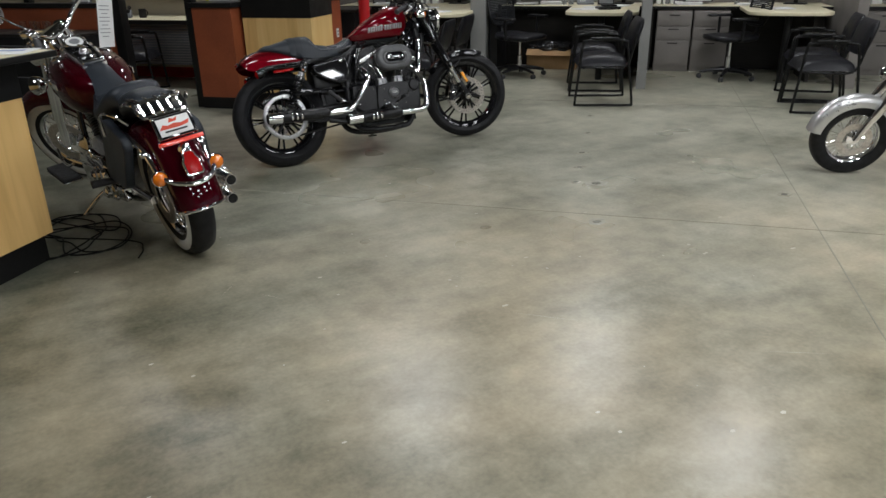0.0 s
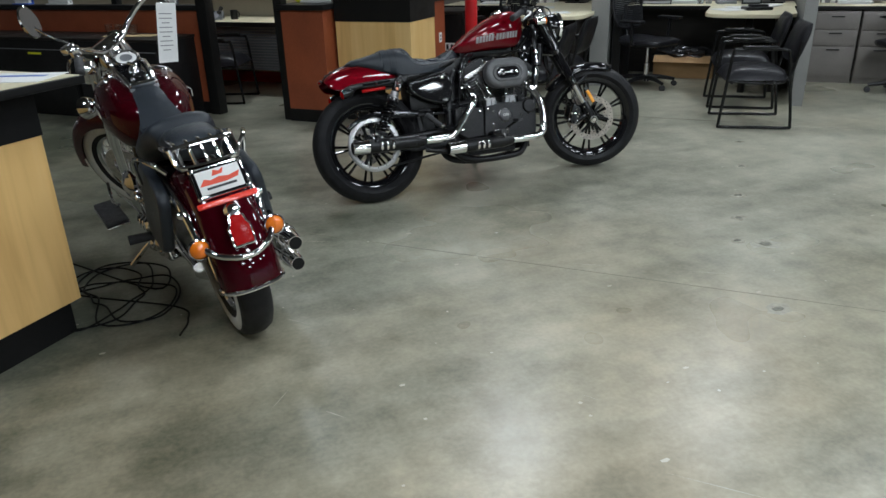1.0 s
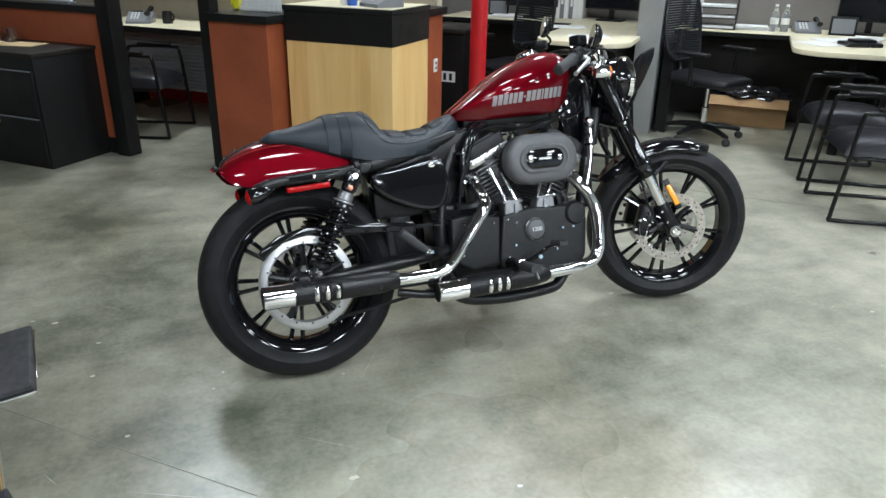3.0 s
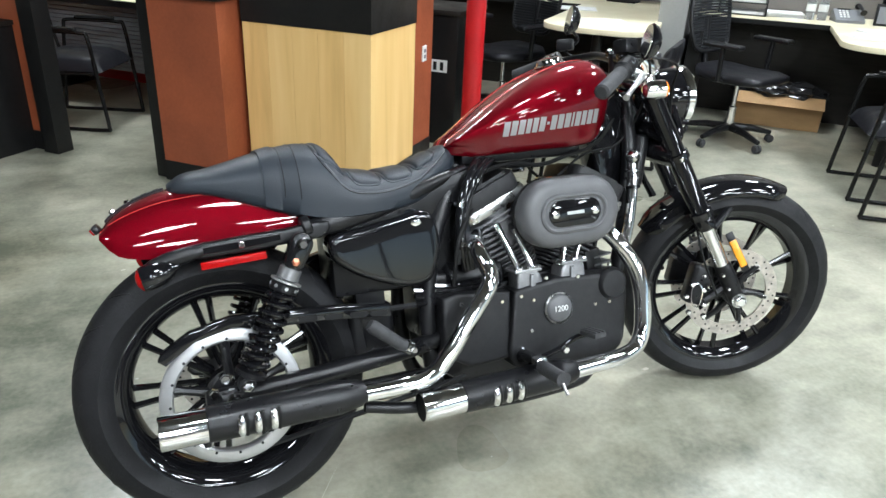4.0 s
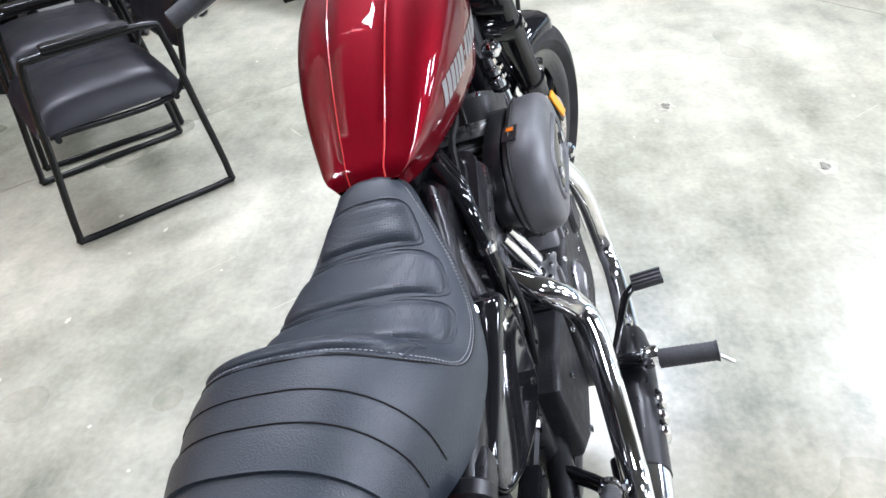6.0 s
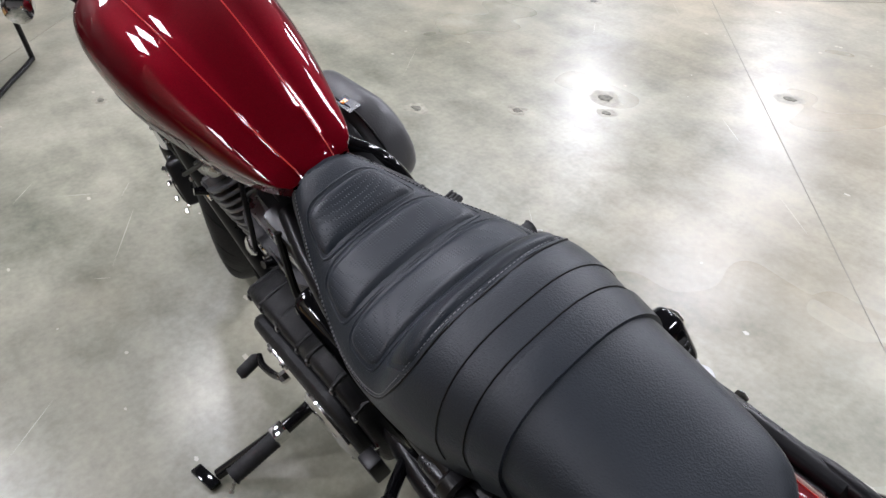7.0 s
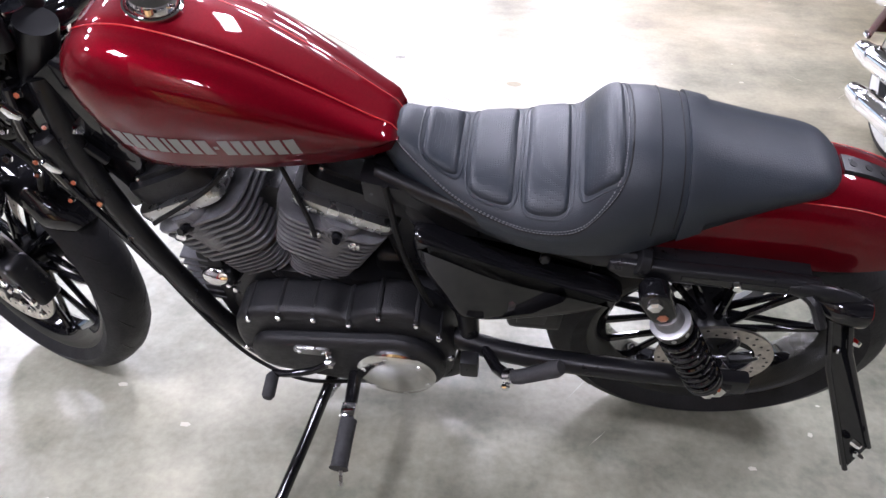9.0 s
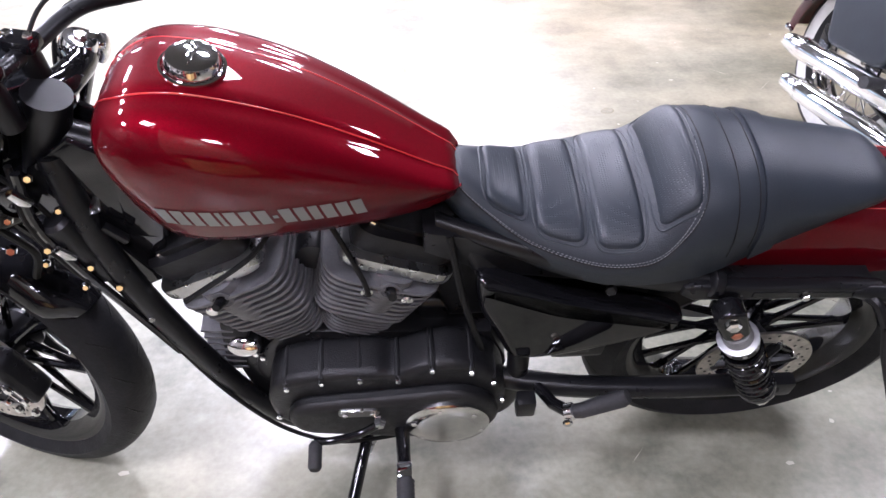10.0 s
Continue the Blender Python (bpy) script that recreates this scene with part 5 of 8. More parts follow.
for k in range(2):
    part("brake_hose", tube(spline([(1.22 + 0.02 * k, 0.02 + 0.025 * k, 1.02), (1.31 + 0.016 * k, 0.05 + 0.02 * k, 0.93), (1.315 + 0.012 * k, 0.045 + 0.018 * k, 0.82), (1.30 + 0.014 * k, 0.03 + 0.012 * k, 0.72), (1.33 + 0.02 * k, 0.02 + 0.01 * k, 0.64)], 6), 0.0065, 8), CABLE if k % 2 else GLOSS_BLACK, bike)
part("horn_cover", lathe([(0, 0.012), (0.018, 0.011), (0.028, 0.006), (0.030, 0)], axis_at((1.034, 0.088, 0.478), (0.15, 1, 0.75)) @ Matrix.Diagonal((1.0, 0.62, 1, 1)), 28), CHROME, bike, "oval chrome horn cover")
part("horn_bracket", block(0.05, 0.05, 0.055, pose(1.03, 0.055, 0.425), 0.012, None, 3), SATIN_BLACK, bike)
for x, z in ((1.020, 0.440), (1.010, 0.425)):
    part("bracket_bolt", bolt((x, 0.080, z), (0, 1, 0.2), 0.007, 0.008), CHROME, bike)
# chrome bolts and stubs added round the neck to make its small glints
for x, y, z, r in ((1.235, 0.058, 0.905, 0.007), (1.262, 0.062, 0.868, 0.008), (1.285, 0.078, 0.842, 0.0065), (1.216, 0.066, 0.846, 0.006), (1.248, 0.092, 0.790, 0.007), (1.205, 0.090, 0.742, 0.0065), (1.268, 0.088, 0.752, 0.006), (1.180, 0.092, 0.690, 0.0075), (1.300, 0.092, 0.792, 0.0085), (1.228, 0.096, 0.700, 0.006), (1.158, 0.096, 0.600, 0.007)):
    part("glint_bolt", bolt((x, y, z), (-0.3, 1, 0.5), r, 0.010), CHROME, bike)
for x, y, z in ((1.245, 0.074, 0.872), (1.222, 0.088, 0.765)):
    part("glint_stub", tube([(x, y, z), (x + 0.004, y + 0.006, z + 0.012), (x + 0.010, y + 0.010, z + 0.030)], [0.008, 0.009, 0.006], 10), CHROME, bike)
part("voltage_regulator", block(0.05, 0.13, 0.15, pose(1.04, -0.02, 0.20), 0.008), SATIN_BLACK, bike)
part("oil_cooler", block(0.05, 0.15, 0.17, pose(1.068, -0.005, 0.36, 0, -8, 0), 0.008), SATIN_BLACK, bike)
for k in range(7):
    part("cooler_fin", block(0.056, 0.154, 0.005, pose(1.078, -0.005, 0.372 + 0.022 * k, 0, -8, 0), 0), FIN_BLACK, bike)
part("front_mount_plate", plate([(0.98, 0.20), (1.03, 0.20), (1.06, 0.30), (1.07, 0.40), (1.0, 0.44)], 0.03, 0.070, 0.006), SATIN_BLACK, bike)
part("oil_filter", rod((0.99, 0, 0.33), (1.085, 0, 0.33), 0.038, 24, chamfer=0.006), GLOSS_BLACK, bike)

# ---- front end ----
RB, LB = FRONT - FAX * 0.100, FRONT + FAX * 0.100
RT = Vector((1.200, -0.142, 0.955))
LT = LB + (RT - RB)
for name, b, t, s in (("fork_leg", RB, RT, -1), ("fork_leg", LB, LT, 1)):
    at = lambda f: b.lerp(t, f)
    leg = part(name, tube([at(f) for f in (0.36, 0.37, 0.42, 0.425, 1.02)], [0.024, 0.030, 0.030, 0.0275, 0.0275], 24), GLOSS_BLACK, bike, "black upside-down fork leg")
    part("stanchion", tube([at(0.16), at(0.37)], 0.0215, 24), CHROME, leg, "bright chrome stanchion")
    part("fork_foot", tube([at(f) for f in (-0.035, -0.02, 0.10, 0.17, 0.18)], [0.014, 0.024, 0.026, 0.025, 0.022], 20), SATIN_BLACK, leg)
    part("axle_end", bolt(b + FAX * (0.024 * s), FAX * s, 0.018, 0.016), CHROME, leg)
    part("axle_washer", rod(b + FAX * (0.022 * s), b + FAX * (0.027 * s), 0.023, 20), STEEL, leg)
    for f in (0.43, 0.70):
        part("fork_band", tube([at(f - 0.018), at(f - 0.014), at(f + 0.014), at(f + 0.018)], [0.0285, 0.0335, 0.0335, 0.0285], 20), GLOSS_BLACK, leg)
    part("band_bolt", bolt(at(0.70) + FAX * (0.030 * s), FAX * s, 0.007, 0.010), CHROME, leg)
    for f in (0.06, 0.13):
        part("pinch_bolt", bolt(at(f) + Vector((-0.024, 0.012 * s, 0)), FAX * s, 0.006, 0.012), CHROME, leg)
    fwd = FAX.cross(Vector((0, 0, 1))).normalized()
    if s < 0:
        part("fork_reflector_bracket", block(0.024, 0.004, 0.13, Matrix.Translation(at(0.14) + fwd * 0.060 + FAX * 0.012 * s) @ pose(0, 0, 0, 0, -24, -20), 0.003), SATIN_BLACK, leg)
        part("fork_reflector", block(0.021, 0.007, 0.086, Matrix.Translation(at(0.17) + fwd * 0.058 + FAX * 0.018 * s) @ pose(0, 0, 0, 0, -24, -20), 0.003), AMBER, leg, "amber fork reflector")
    # caliper behind the leg
    cal = part("brake_caliper", block(0.070, 0.058, 0.125, Matrix.Translation(b - fwd * 0.125 + FAX * (-0.028 * s) + Vector((0, 0, -0.02))) @ pose(0, 0, 0, 0, 18, -20), 0.016, None, 3), SATIN_BLACK, bike, "black brake caliper")
    part("caliper_loop", tube(spline([b - fwd * q + FAX * (0.004 * s) + Vector((0, 0, h)) for q, h in ((0.110, 0.0), (0.104, 0.035), (0.118, 0.055), (0.134, 0.04), (0.138, 0.0), (0.124, -0.02))], 5, True), 0.0022, 6, closed=True), CHROME, cal)
    for dz in (-0.015, 0.03, 0.075):
        part("caliper_bolt", bolt(b - fwd * 0.115 + FAX * 0.002 * s + Vector((0.02, 0, dz)), FAX * s, 0.008, 0.008), CHROME, cal)
    for q, h in ((0.135, 0.055), (0.155, 0.02), (0.150, -0.03), (0.105, -0.045), (0.085, 0.045)):
        part("caliper_bolt", bolt(b - fwd * q + FAX * 0.006 * s + Vector((0, 0, h)), FAX * s, 0.0085, 0.010), CHROME, cal)
    part("caliper_arm", tube([b - fwd * 0.10 + Vector((0, 0, 0.0)), b - fwd * 0.03 + Vector((0, 0, 0.04))], 0.014, 8), SATIN_BLACK, cal)
a, b = RB.lerp(RT, 0.71), LB.lerp(LT, 0.71)
part("lower_clamp", tube([a, a.lerp(b, 0.2) + Vector((-0.035, 0, 0)), a.lerp(b, 0.5) + Vector((-0.055, 0, 0)), a.lerp(b, 0.8) + Vector((-0.035, 0, 0)), b], [0.038, 0.034, 0.038, 0.034, 0.038], 14), GLOSS_BLACK, bike)
for s, q, w in ((-1, RB, RT), (1, LB, LT)):
    part("lamp_bracket", tube(spline([q.lerp(w, 0.74), q.lerp(w, 0.80) + Vector((0.05, -0.012 * s, 0)), Vector((1.315, -0.03 + 0.07 * s, 0.90))], 5), 0.013, 10), GLOSS_BLACK, bike)
for z0, z1, f in ((0.80, 0.835, 0.80), (0.985, 1.01, 1.0)):
    a, b = RB.lerp(RT, f), LB.lerp(LT, f)
    part("triple_clamp", tube([a, a.lerp(b, 0.2) + Vector((-0.03, 0, 0)), a.lerp(b, 0.5) + Vector((-0.045, 0, 0)), a.lerp(b, 0.8) + Vector((-0.03, 0, 0)), b], [0.031, 0.021, 0.024, 0.021, 0.031], 14), GLOSS_BLACK, bike)
for q, w in ((RT, RB), (LT, LB)):
    d = (q - w).normalized()
    part("fork_cap", tube([q + (q - w) * 0.02 + d * h for h in (0.0, 0.012, 0.018, 0.019)], [0.026, 0.026, 0.023, 0.014], 24), CHROME, bike, "chrome fork cap")
    part("cap_nut", bolt(q + (q - w) * 0.02 + d * 0.018, d, 0.010, 0.008), STEEL, bike)
part("stem_nut", tube([(1.200, -0.046, 0.958), (1.196, -0.046, 0.970), (1.193, -0.046, 0.978), (1.192, -0.046, 0.981)], [0.026, 0.026, 0.021, 0.012], 24), CHROME, bike, "chrome steering stem nut")
# front mudguard


def front_fender():
    fwd = FAX.cross(Vector((0, 0, 1))).normalized()
    up = fwd.cross(FAX) * 1.0
    if up.z < 0:
        up = -up
    rings = []
    for k in range(25):
        a = radians(62 + (142 - 62) * k / 24)
        taper = min(1, 0.5 + 0.22 * min(k, 24 - k))
        row = []
        for t in (0.0, -0.003):
            half = [(0.0, 0.352), (0.03, 0.350), (0.052, 0.343), (0.064, 0.330), (0.067, 0.312)]
            pts = [(-h, r) for h, r in half[:0:-1]] + half
            if t:
                pts = pts[::-1]
            row += [FRONT + (fwd * math.cos(a) + up * math.sin(a)) * (r + t) + FAX * (h * taper) for h, r in pts]
        rings.append(row)
    return bridge(bmesh.new(), rings)


ff = part("front_fender", front_fender(), GLOSS_BLACK, bike, "short gloss black front mudguard", 50)
for s, b in ((-1, RB), (1, LB)):
    fwd = FAX.cross(Vector((0, 0, 1))).normalized()
    part("fender_stay", tube([FRONT + FAX * 0.068 * s + fwd * 0.03 + Vector((0, 0, 0.30)), b.lerp(RT if s < 0 else LT, 0.36) + fwd * 0.02], 0.012, 8), SATIN_BLACK, ff)
# headlamp, gauges, handlebar
HD = Vector((0.985, -0.17, -0.04)).normalized()
HC = Vector((1.322, -0.030, 0.930))
hl = part("headlamp", lathe([(0, -0.075), (0.03, -0.07), (0.06, -0.045), (0.078, -0.01), (0.084, 0.03), (0.084, 0.05)], axis_at(HC, HD), 40), GLOSS_BLACK, bike, "black headlamp with chrome ring")
part("headlamp_ring", lathe([(0.084, 0.045), (0.090, 0.050), (0.091, 0.066), (0.084, 0.074), (0.078, 0.070), (0.078, 0.055)], axis_at(HC, HD), 40, closed=True), CHROME, hl, "chrome trim ring")
part("headlamp_lens", lathe([(0, 0.086), (0.04, 0.082), (0.07, 0.073), (0.079, 0.066), (0.079, 0.06), (0, 0.06)], axis_at(HC, HD), 36), GLASS, hl)
part("reflector_bowl", lathe([(0, 0.0), (0.03, 0.01), (0.06, 0.035), (0.077, 0.058)], axis_at(HC, HD), 36), CHROME, hl)
GC = Vector((1.262, -0.03, 1.020))
gm = axis_at(GC, (-0.55, 0.09, 0.83))
ga = part("speedometer", lathe([(0, -0.055), (0.03, -0.05), (0.046, -0.03), (0.052, 0.0), (0.054, 0.018), (0.050, 0.024), (0.046, 0.018), (0.046, 0.012), (0, 0.012)], gm, 36), CHROME, bike, "chrome-cased round speedometer")
part("dial", lathe([(0, 0.014), (0.045, 0.014), (0.045, 0.013), (0, 0.013)], gm, 32), DARK_SCREEN, ga)
fs, ls = Vector((0.97, -0.242, 0)), Vector((0.242, 0.97, 0))
BC = Vector((1.215, 0.0, 1.045))


def bar(f, l, z):
    return BC + fs * f + ls * l + Vector((0, 0, z + 0.128 * l))


for s in (1, -1):
    h = part("handlebar", tube(spline([bar(0, 0, 0), bar(0.0, 0.06 * s, 0.0), bar(-0.015, 0.15 * s, 0.008), bar(-0.06, 0.225 * s, -0.002), bar(-0.118, 0.305 * s, -0.012), bar(-0.205, 0.395 * s, -0.05)], 8), 0.0115, 14), SATIN_BLACK, bike, "black handlebar")
    g0, g1 = bar(-0.122, 0.309 * s, -0.014), bar(-0.209, 0.395 * s, -0.052)
    part("grip", tube([g0.lerp(g1, f) for f in (0, 0.04, 0.06, 0.94, 0.97, 1.0)], [0.015, 0.021, 0.0175, 0.0185, 0.019, 0.014], 18), GRIP, h, "black rubber grip")
    part("switch_housing", tube([g0.lerp(g1, f) for f in (-0.42, -0.38, -0.05, 0.0)], [0.016, 0.023, 0.024, 0.017], 16), SATIN_BLACK, h)
    l0 = g0 + fs * 0.05 + Vector((0, 0, -0.012))
    part("lever", tube(spline([g0 + fs * 0.03, l0, l0.lerp(g1 + fs * 0.055, 0.6) + Vector((0, 0, -0.012)), g1 + fs * 0.06 + Vector((0, 0, -0.015))], 6), [0.008] * 10 + [0.006] * 8 + [0.008], 10), ALLOY, h, "polished alloy lever")
    rc = bar(-0.08, 0.235 * s, 0.025)
    part("master_cylinder", block(0.05, 0.045, 0.035, Matrix.Translation(rc) @ pose(0, 0, 0, 0, 0, -14 - 30 * s), 0.008), SATIN_BLACK, h)
    mc = bar(-0.06, 0.225 * s, 0.085) if s > 0 else Vector((1.115, -0.262, 1.030))
    part("mirror_stem", tube(spline([rc, rc.lerp(mc, 0.5) + fs * 0.03, mc], 5), 0.005, 8), GLOSS_BLACK, h)
    mm = axis_at(mc + Vector((0, 0, 0.03)), fs * 0.95 + Vector((0, 0, -0.28)))
    mi = part("mirror", lathe([(0, 0.026), (0.025, 0.022), (0.042, 0.008), (0.046, -0.004), (0.043, -0.008), (0, -0.008)], mm @ Matrix.Diagonal((0.72, 1.0, 1, 1)), 28), GLOSS_BLACK, h, "oval black mirror")
    part("mirror_glass", lathe([(0, -0.0105), (0.042, -0.0105), (0.042, -0.009), (0, -0.009)], mm @ Matrix.Diagonal((0.72, 1.0, 1, 1)), 28), CHROME, mi)
    ts = bar(0.02, 0.17 * s, -0.075)
    part("front_turn_signal", tube([ts - fs * 0.03, ts - fs * 0.024, ts, ts + fs * 0.03], [0.012, 0.023, 0.026, 0.024], 18), CHROME, h, "chrome bullet turn signal")
    part("signal_lens", lathe([(0, 0.014), (0.012, 0.012), (0.022, 0.004), (0.023, 0), (0, 0)], axis_at(ts + fs * 0.03, fs), 18), ORANGE, h, "amber signal lens")
for s in (1, -1):
    part("bar_clamp", block(0.046, 0.030, 0.020, Matrix.Translation(bar(0, 0.04 * s, 0.004)) @ pose(0, 0, 0, 0, 0, -14), 0.006), GLOSS_BLACK, bike)
    for f in (-0.015, 0.015):
        part("clamp_bolt", bolt(bar(f, 0.04 * s, 0.022), (0, 0, 1), 0.0065, 0.008), CHROME, bike)
part("riser", rod(bar(0, 0.04, -0.07), bar(0, 0.04, 0.014), 0.017, 14), SATIN_BLACK, bike)
part("riser", rod(bar(0, -0.04, -0.07), bar(0, -0.04, 0.014), 0.017, 14), SATIN_BLACK, bike)


def cable(pts, r=0.0035, mat=CABLE):
    return part("cable", tube(spline(pts, 8), r, 7), mat, bike)


cable([bar(-0.08, 0.24, 0.02), (1.265, 0.20, 1.035), (1.295, 0.10, 0.985), (1.255, 0.06, 0.88), (1.20, 0.080, 0.70), (1.145, 0.092, 0.48), (1.08, 0.115, 0.33), (0.99, 0.148, 0.245), (0.88, 0.168, 0.215), (0.74, 0.16, 0.225)], 0.0045)
cable([bar(-0.08, -0.24, 0.02), (1.235, -0.21, 1.01), (1.285, -0.13, 0.93), (1.32, -0.09, 0.76), (1.38, -0.10, 0.60), (1.40, -0.12, 0.46), (1.45, -0.12, 0.34)])
cable([bar(-0.08, -0.22, 0.02), (1.20, -0.15, 1.02), (1.22, -0.08, 0.90), (1.16, -0.05, 0.81), (1.05, -0.05, 0.79), (0.95, -0.07, 0.74)])
cable([(1.22, -0.02, 0.95), (1.10, -0.05, 0.825), (0.98, -0.06, 0.79), (0.90, -0.07, 0.775), (0.80, -0.08, 0.785), (0.70, -0.10, 0.76), (0.65, -0.12, 0.66), (0.62, -0.12, 0.55)], 0.006)
cable([(0.66, 0.09, 0.78), (0.64, 0.12, 0.66), (0.62, 0.12, 0.56), (0.60, 0.11, 0.46)], 0.006)
cable([(0.72, -0.09, 0.78), (0.69, -0.10, 0.70), (0.62, -0.14, 0.62), (0.60, -0.13, 0.50)], 0.005)
for r0, r1 in (((0.80, 0.10, 0.70), (0.79, 0.115, 0.665)), ((0.97, 0.09, 0.74), (1.08, 0.115, 0.67))):
    cable([(0.88, 0.02, 0.80), ((r0[0] + 0.88) / 2, 0.06, 0.78), r0, r1], 0.0045)
stay = part("chrome_stay", tube(spline([(1.175, -0.095, 0.765), (1.172, -0.10, 0.70), (1.150, -0.11, 0.60), (1.12, -0.12, 0.52)], 6), 0.0145, 16), CHROME, bike, "chrome engine stay")
part("stay_ball", lathe([(0, 0.020), (0.012, 0.017), (0.020, 0.006), (0.020, -0.006), (0.012, -0.017), (0, -0.020)], axis_at((1.168, -0.110, 0.775), (0, -1, 0.3)), 20), CHROME, stay)
for z in (0.735, 0.715, 0.690):
    part("stay_ring", lathe([(0.016, -0.005), (0.021, -0.003), (0.021, 0.003), (0.016, 0.005)], axis_at((1.172, -0.100, z), (0.03, 0.06, 1)), 20), CHROME if z > 0.70 else GLOSS_BLACK, stay)
part("ignition_coil_cover", block(0.09, 0.05, 0.07, pose(0.885, 0.035, 0.765), 0.01), SATIN_BLACK, bike)
part("engine_mount", block(0.042, 0.036, 0.030, pose(0.88, 0.035, 0.752), 0.008), CHROME, bike, "chrome top engine mount")

# pegs, levers, side stand
for s in (1, -1):
    pb = part("peg_bracket", tube([(0.76, 0.15 * s, 0.29), (0.755, 0.20 * s, 0.31), (0.752, 0.275 * s, 0.308)], [0.018, 0.014, 0.013], 12), GLOSS_BLACK, bike)
    part("peg_clevis", block(0.03, 0.03, 0.03, pose(0.752, 0.272 * s, 0.295), 0.006), CHROME, bike)
    pts = [(0.751, s * (0.286 + 0.098 * k / 26), 0.304 - 0.004 * k / 26) for k in range(27)]
    peg = part("footpeg", tube(pts, [0.0172 if k % 2 else 0.0162 for k in range(26)] + [0.019], 16), GRIP, bike, "ribbed black rubber footpeg")
    part("peg_feeler", rod((0.748, 0.384 * s, 0.292), (0.746, 0.405 * s, 0.272), 0.0035, 8), STEEL, peg)
    pp = part("passenger_peg", tube([(0.445, 0.205 * s, 0.390), (0.425, 0.208 * s, 0.400), (0.36, 0.213 * s, 0.455), (0.352, 0.213 * s, 0.462)], [0.0125, 0.0145, 0.0165, 0.013], 14), GRIP, bike, "folded rubber passenger footpeg")
    part("peg_collar", tube([(0.452, 0.204 * s, 0.386), (0.450, 0.204 * s, 0.387), (0.438, 0.2055 * s, 0.394), (0.436, 0.2055 * s, 0.395)], [0.010, 0.0165, 0.0165, 0.012], 16), CHROME, pp, "chrome collar")
    part("peg_mount", tube([(0.50, 0.13 * s, 0.37), (0.47, 0.18 * s, 0.375), (0.445, 0.205 * s, 0.390)], 0.012, 10), GLOSS_BLACK, bike)
    part("peg_bolt", bolt((0.45, 0.222 * s, 0.386), (0, s, 0), 0.009, 0.008), CHROME, bike)
part("shift_lever", tube(spline([(0.794, 0.205, 0.378), (0.83, 0.215, 0.36), (0.88, 0.22, 0.345), (0.917, 0.215, 0.333)], 5), 0.0075, 10), GLOSS_BLACK, bike)
part("shift_pivot", bolt((0.794, 0.195, 0.378), (0, 1, 0), 0.012, 0.018), CHROME, bike)
part("shift_peg", tube([(0.917, 0.215, 0.333), (0.917, 0.222, 0.332), (0.917, 0.262, 0.325), (0.917, 0.268, 0.325)], [0.008, 0.013, 0.013, 0.009], 14), GRIP, bike, "rubber gear-shift peg")
part("brake_lever", tube(spline([(0.76, -0.20, 0.285), (0.83, -0.225, 0.315), (0.875, -0.245, 0.345), (0.895, -0.268, 0.358)], 6), 0.0075, 10), GLOSS_BLACK, bike)
part("brake_pedal_pad", block(0.036, 0.056, 0.013, pose(0.897, -0.290, 0.356, 0, 0, 8), 0.003), GRIP, bike, "rubber brake pedal pad")
stand = part("side_stand", tube(spline([(0.82, 0.11, 0.215), (0.835, 0.17, 0.205), (0.862, 0.28, 0.175), (0.898, 0.43, 0.146)], 6), 0.0125, 12), GLOSS_BLACK, bike, "black side stand, extended")
part("stand_foot", block(0.075, 0.026, 0.010, pose(0.915, 0.455, 0.139, 16.88, 0, 12), 0.004), GLOSS_BLACK, stand)
part("stand_spring", tube([(0.80, 0.12, 0.20), (0.845, 0.20, 0.18)], 0.008, 10), STEEL, stand)


for k in range(3):
    part("pad_rib", block(0.005, 0.054, 0.004, pose(0.886 + 0.011 * k, -0.290, 0.3685, 0, 0, 8), 0.001), GRIP, bike)
part("brake_pivot", bolt((0.845, -0.238, 0.318), (0, -1, 0), 0.011, 0.012), CHROME, bike)
part("stand_bracket", block(0.036, 0.030, 0.055, pose(0.522, 0.180, 0.352), 0.006), SATIN_BLACK, bike)
part("seat_bolt", bolt((0.398, 0.112, 0.652), (0, 1, 0.2), 0.010, 0.010), SATIN_BLACK, bike)

# ---- cruisers ----
PLATE_RED = material("plate_red_print", (0.62, 0.05, 0.012), 0.5)
BAR_RED = material("bright_red_reflector", (0.75, 0.03, 0.012), 0.25, coat=0.8)


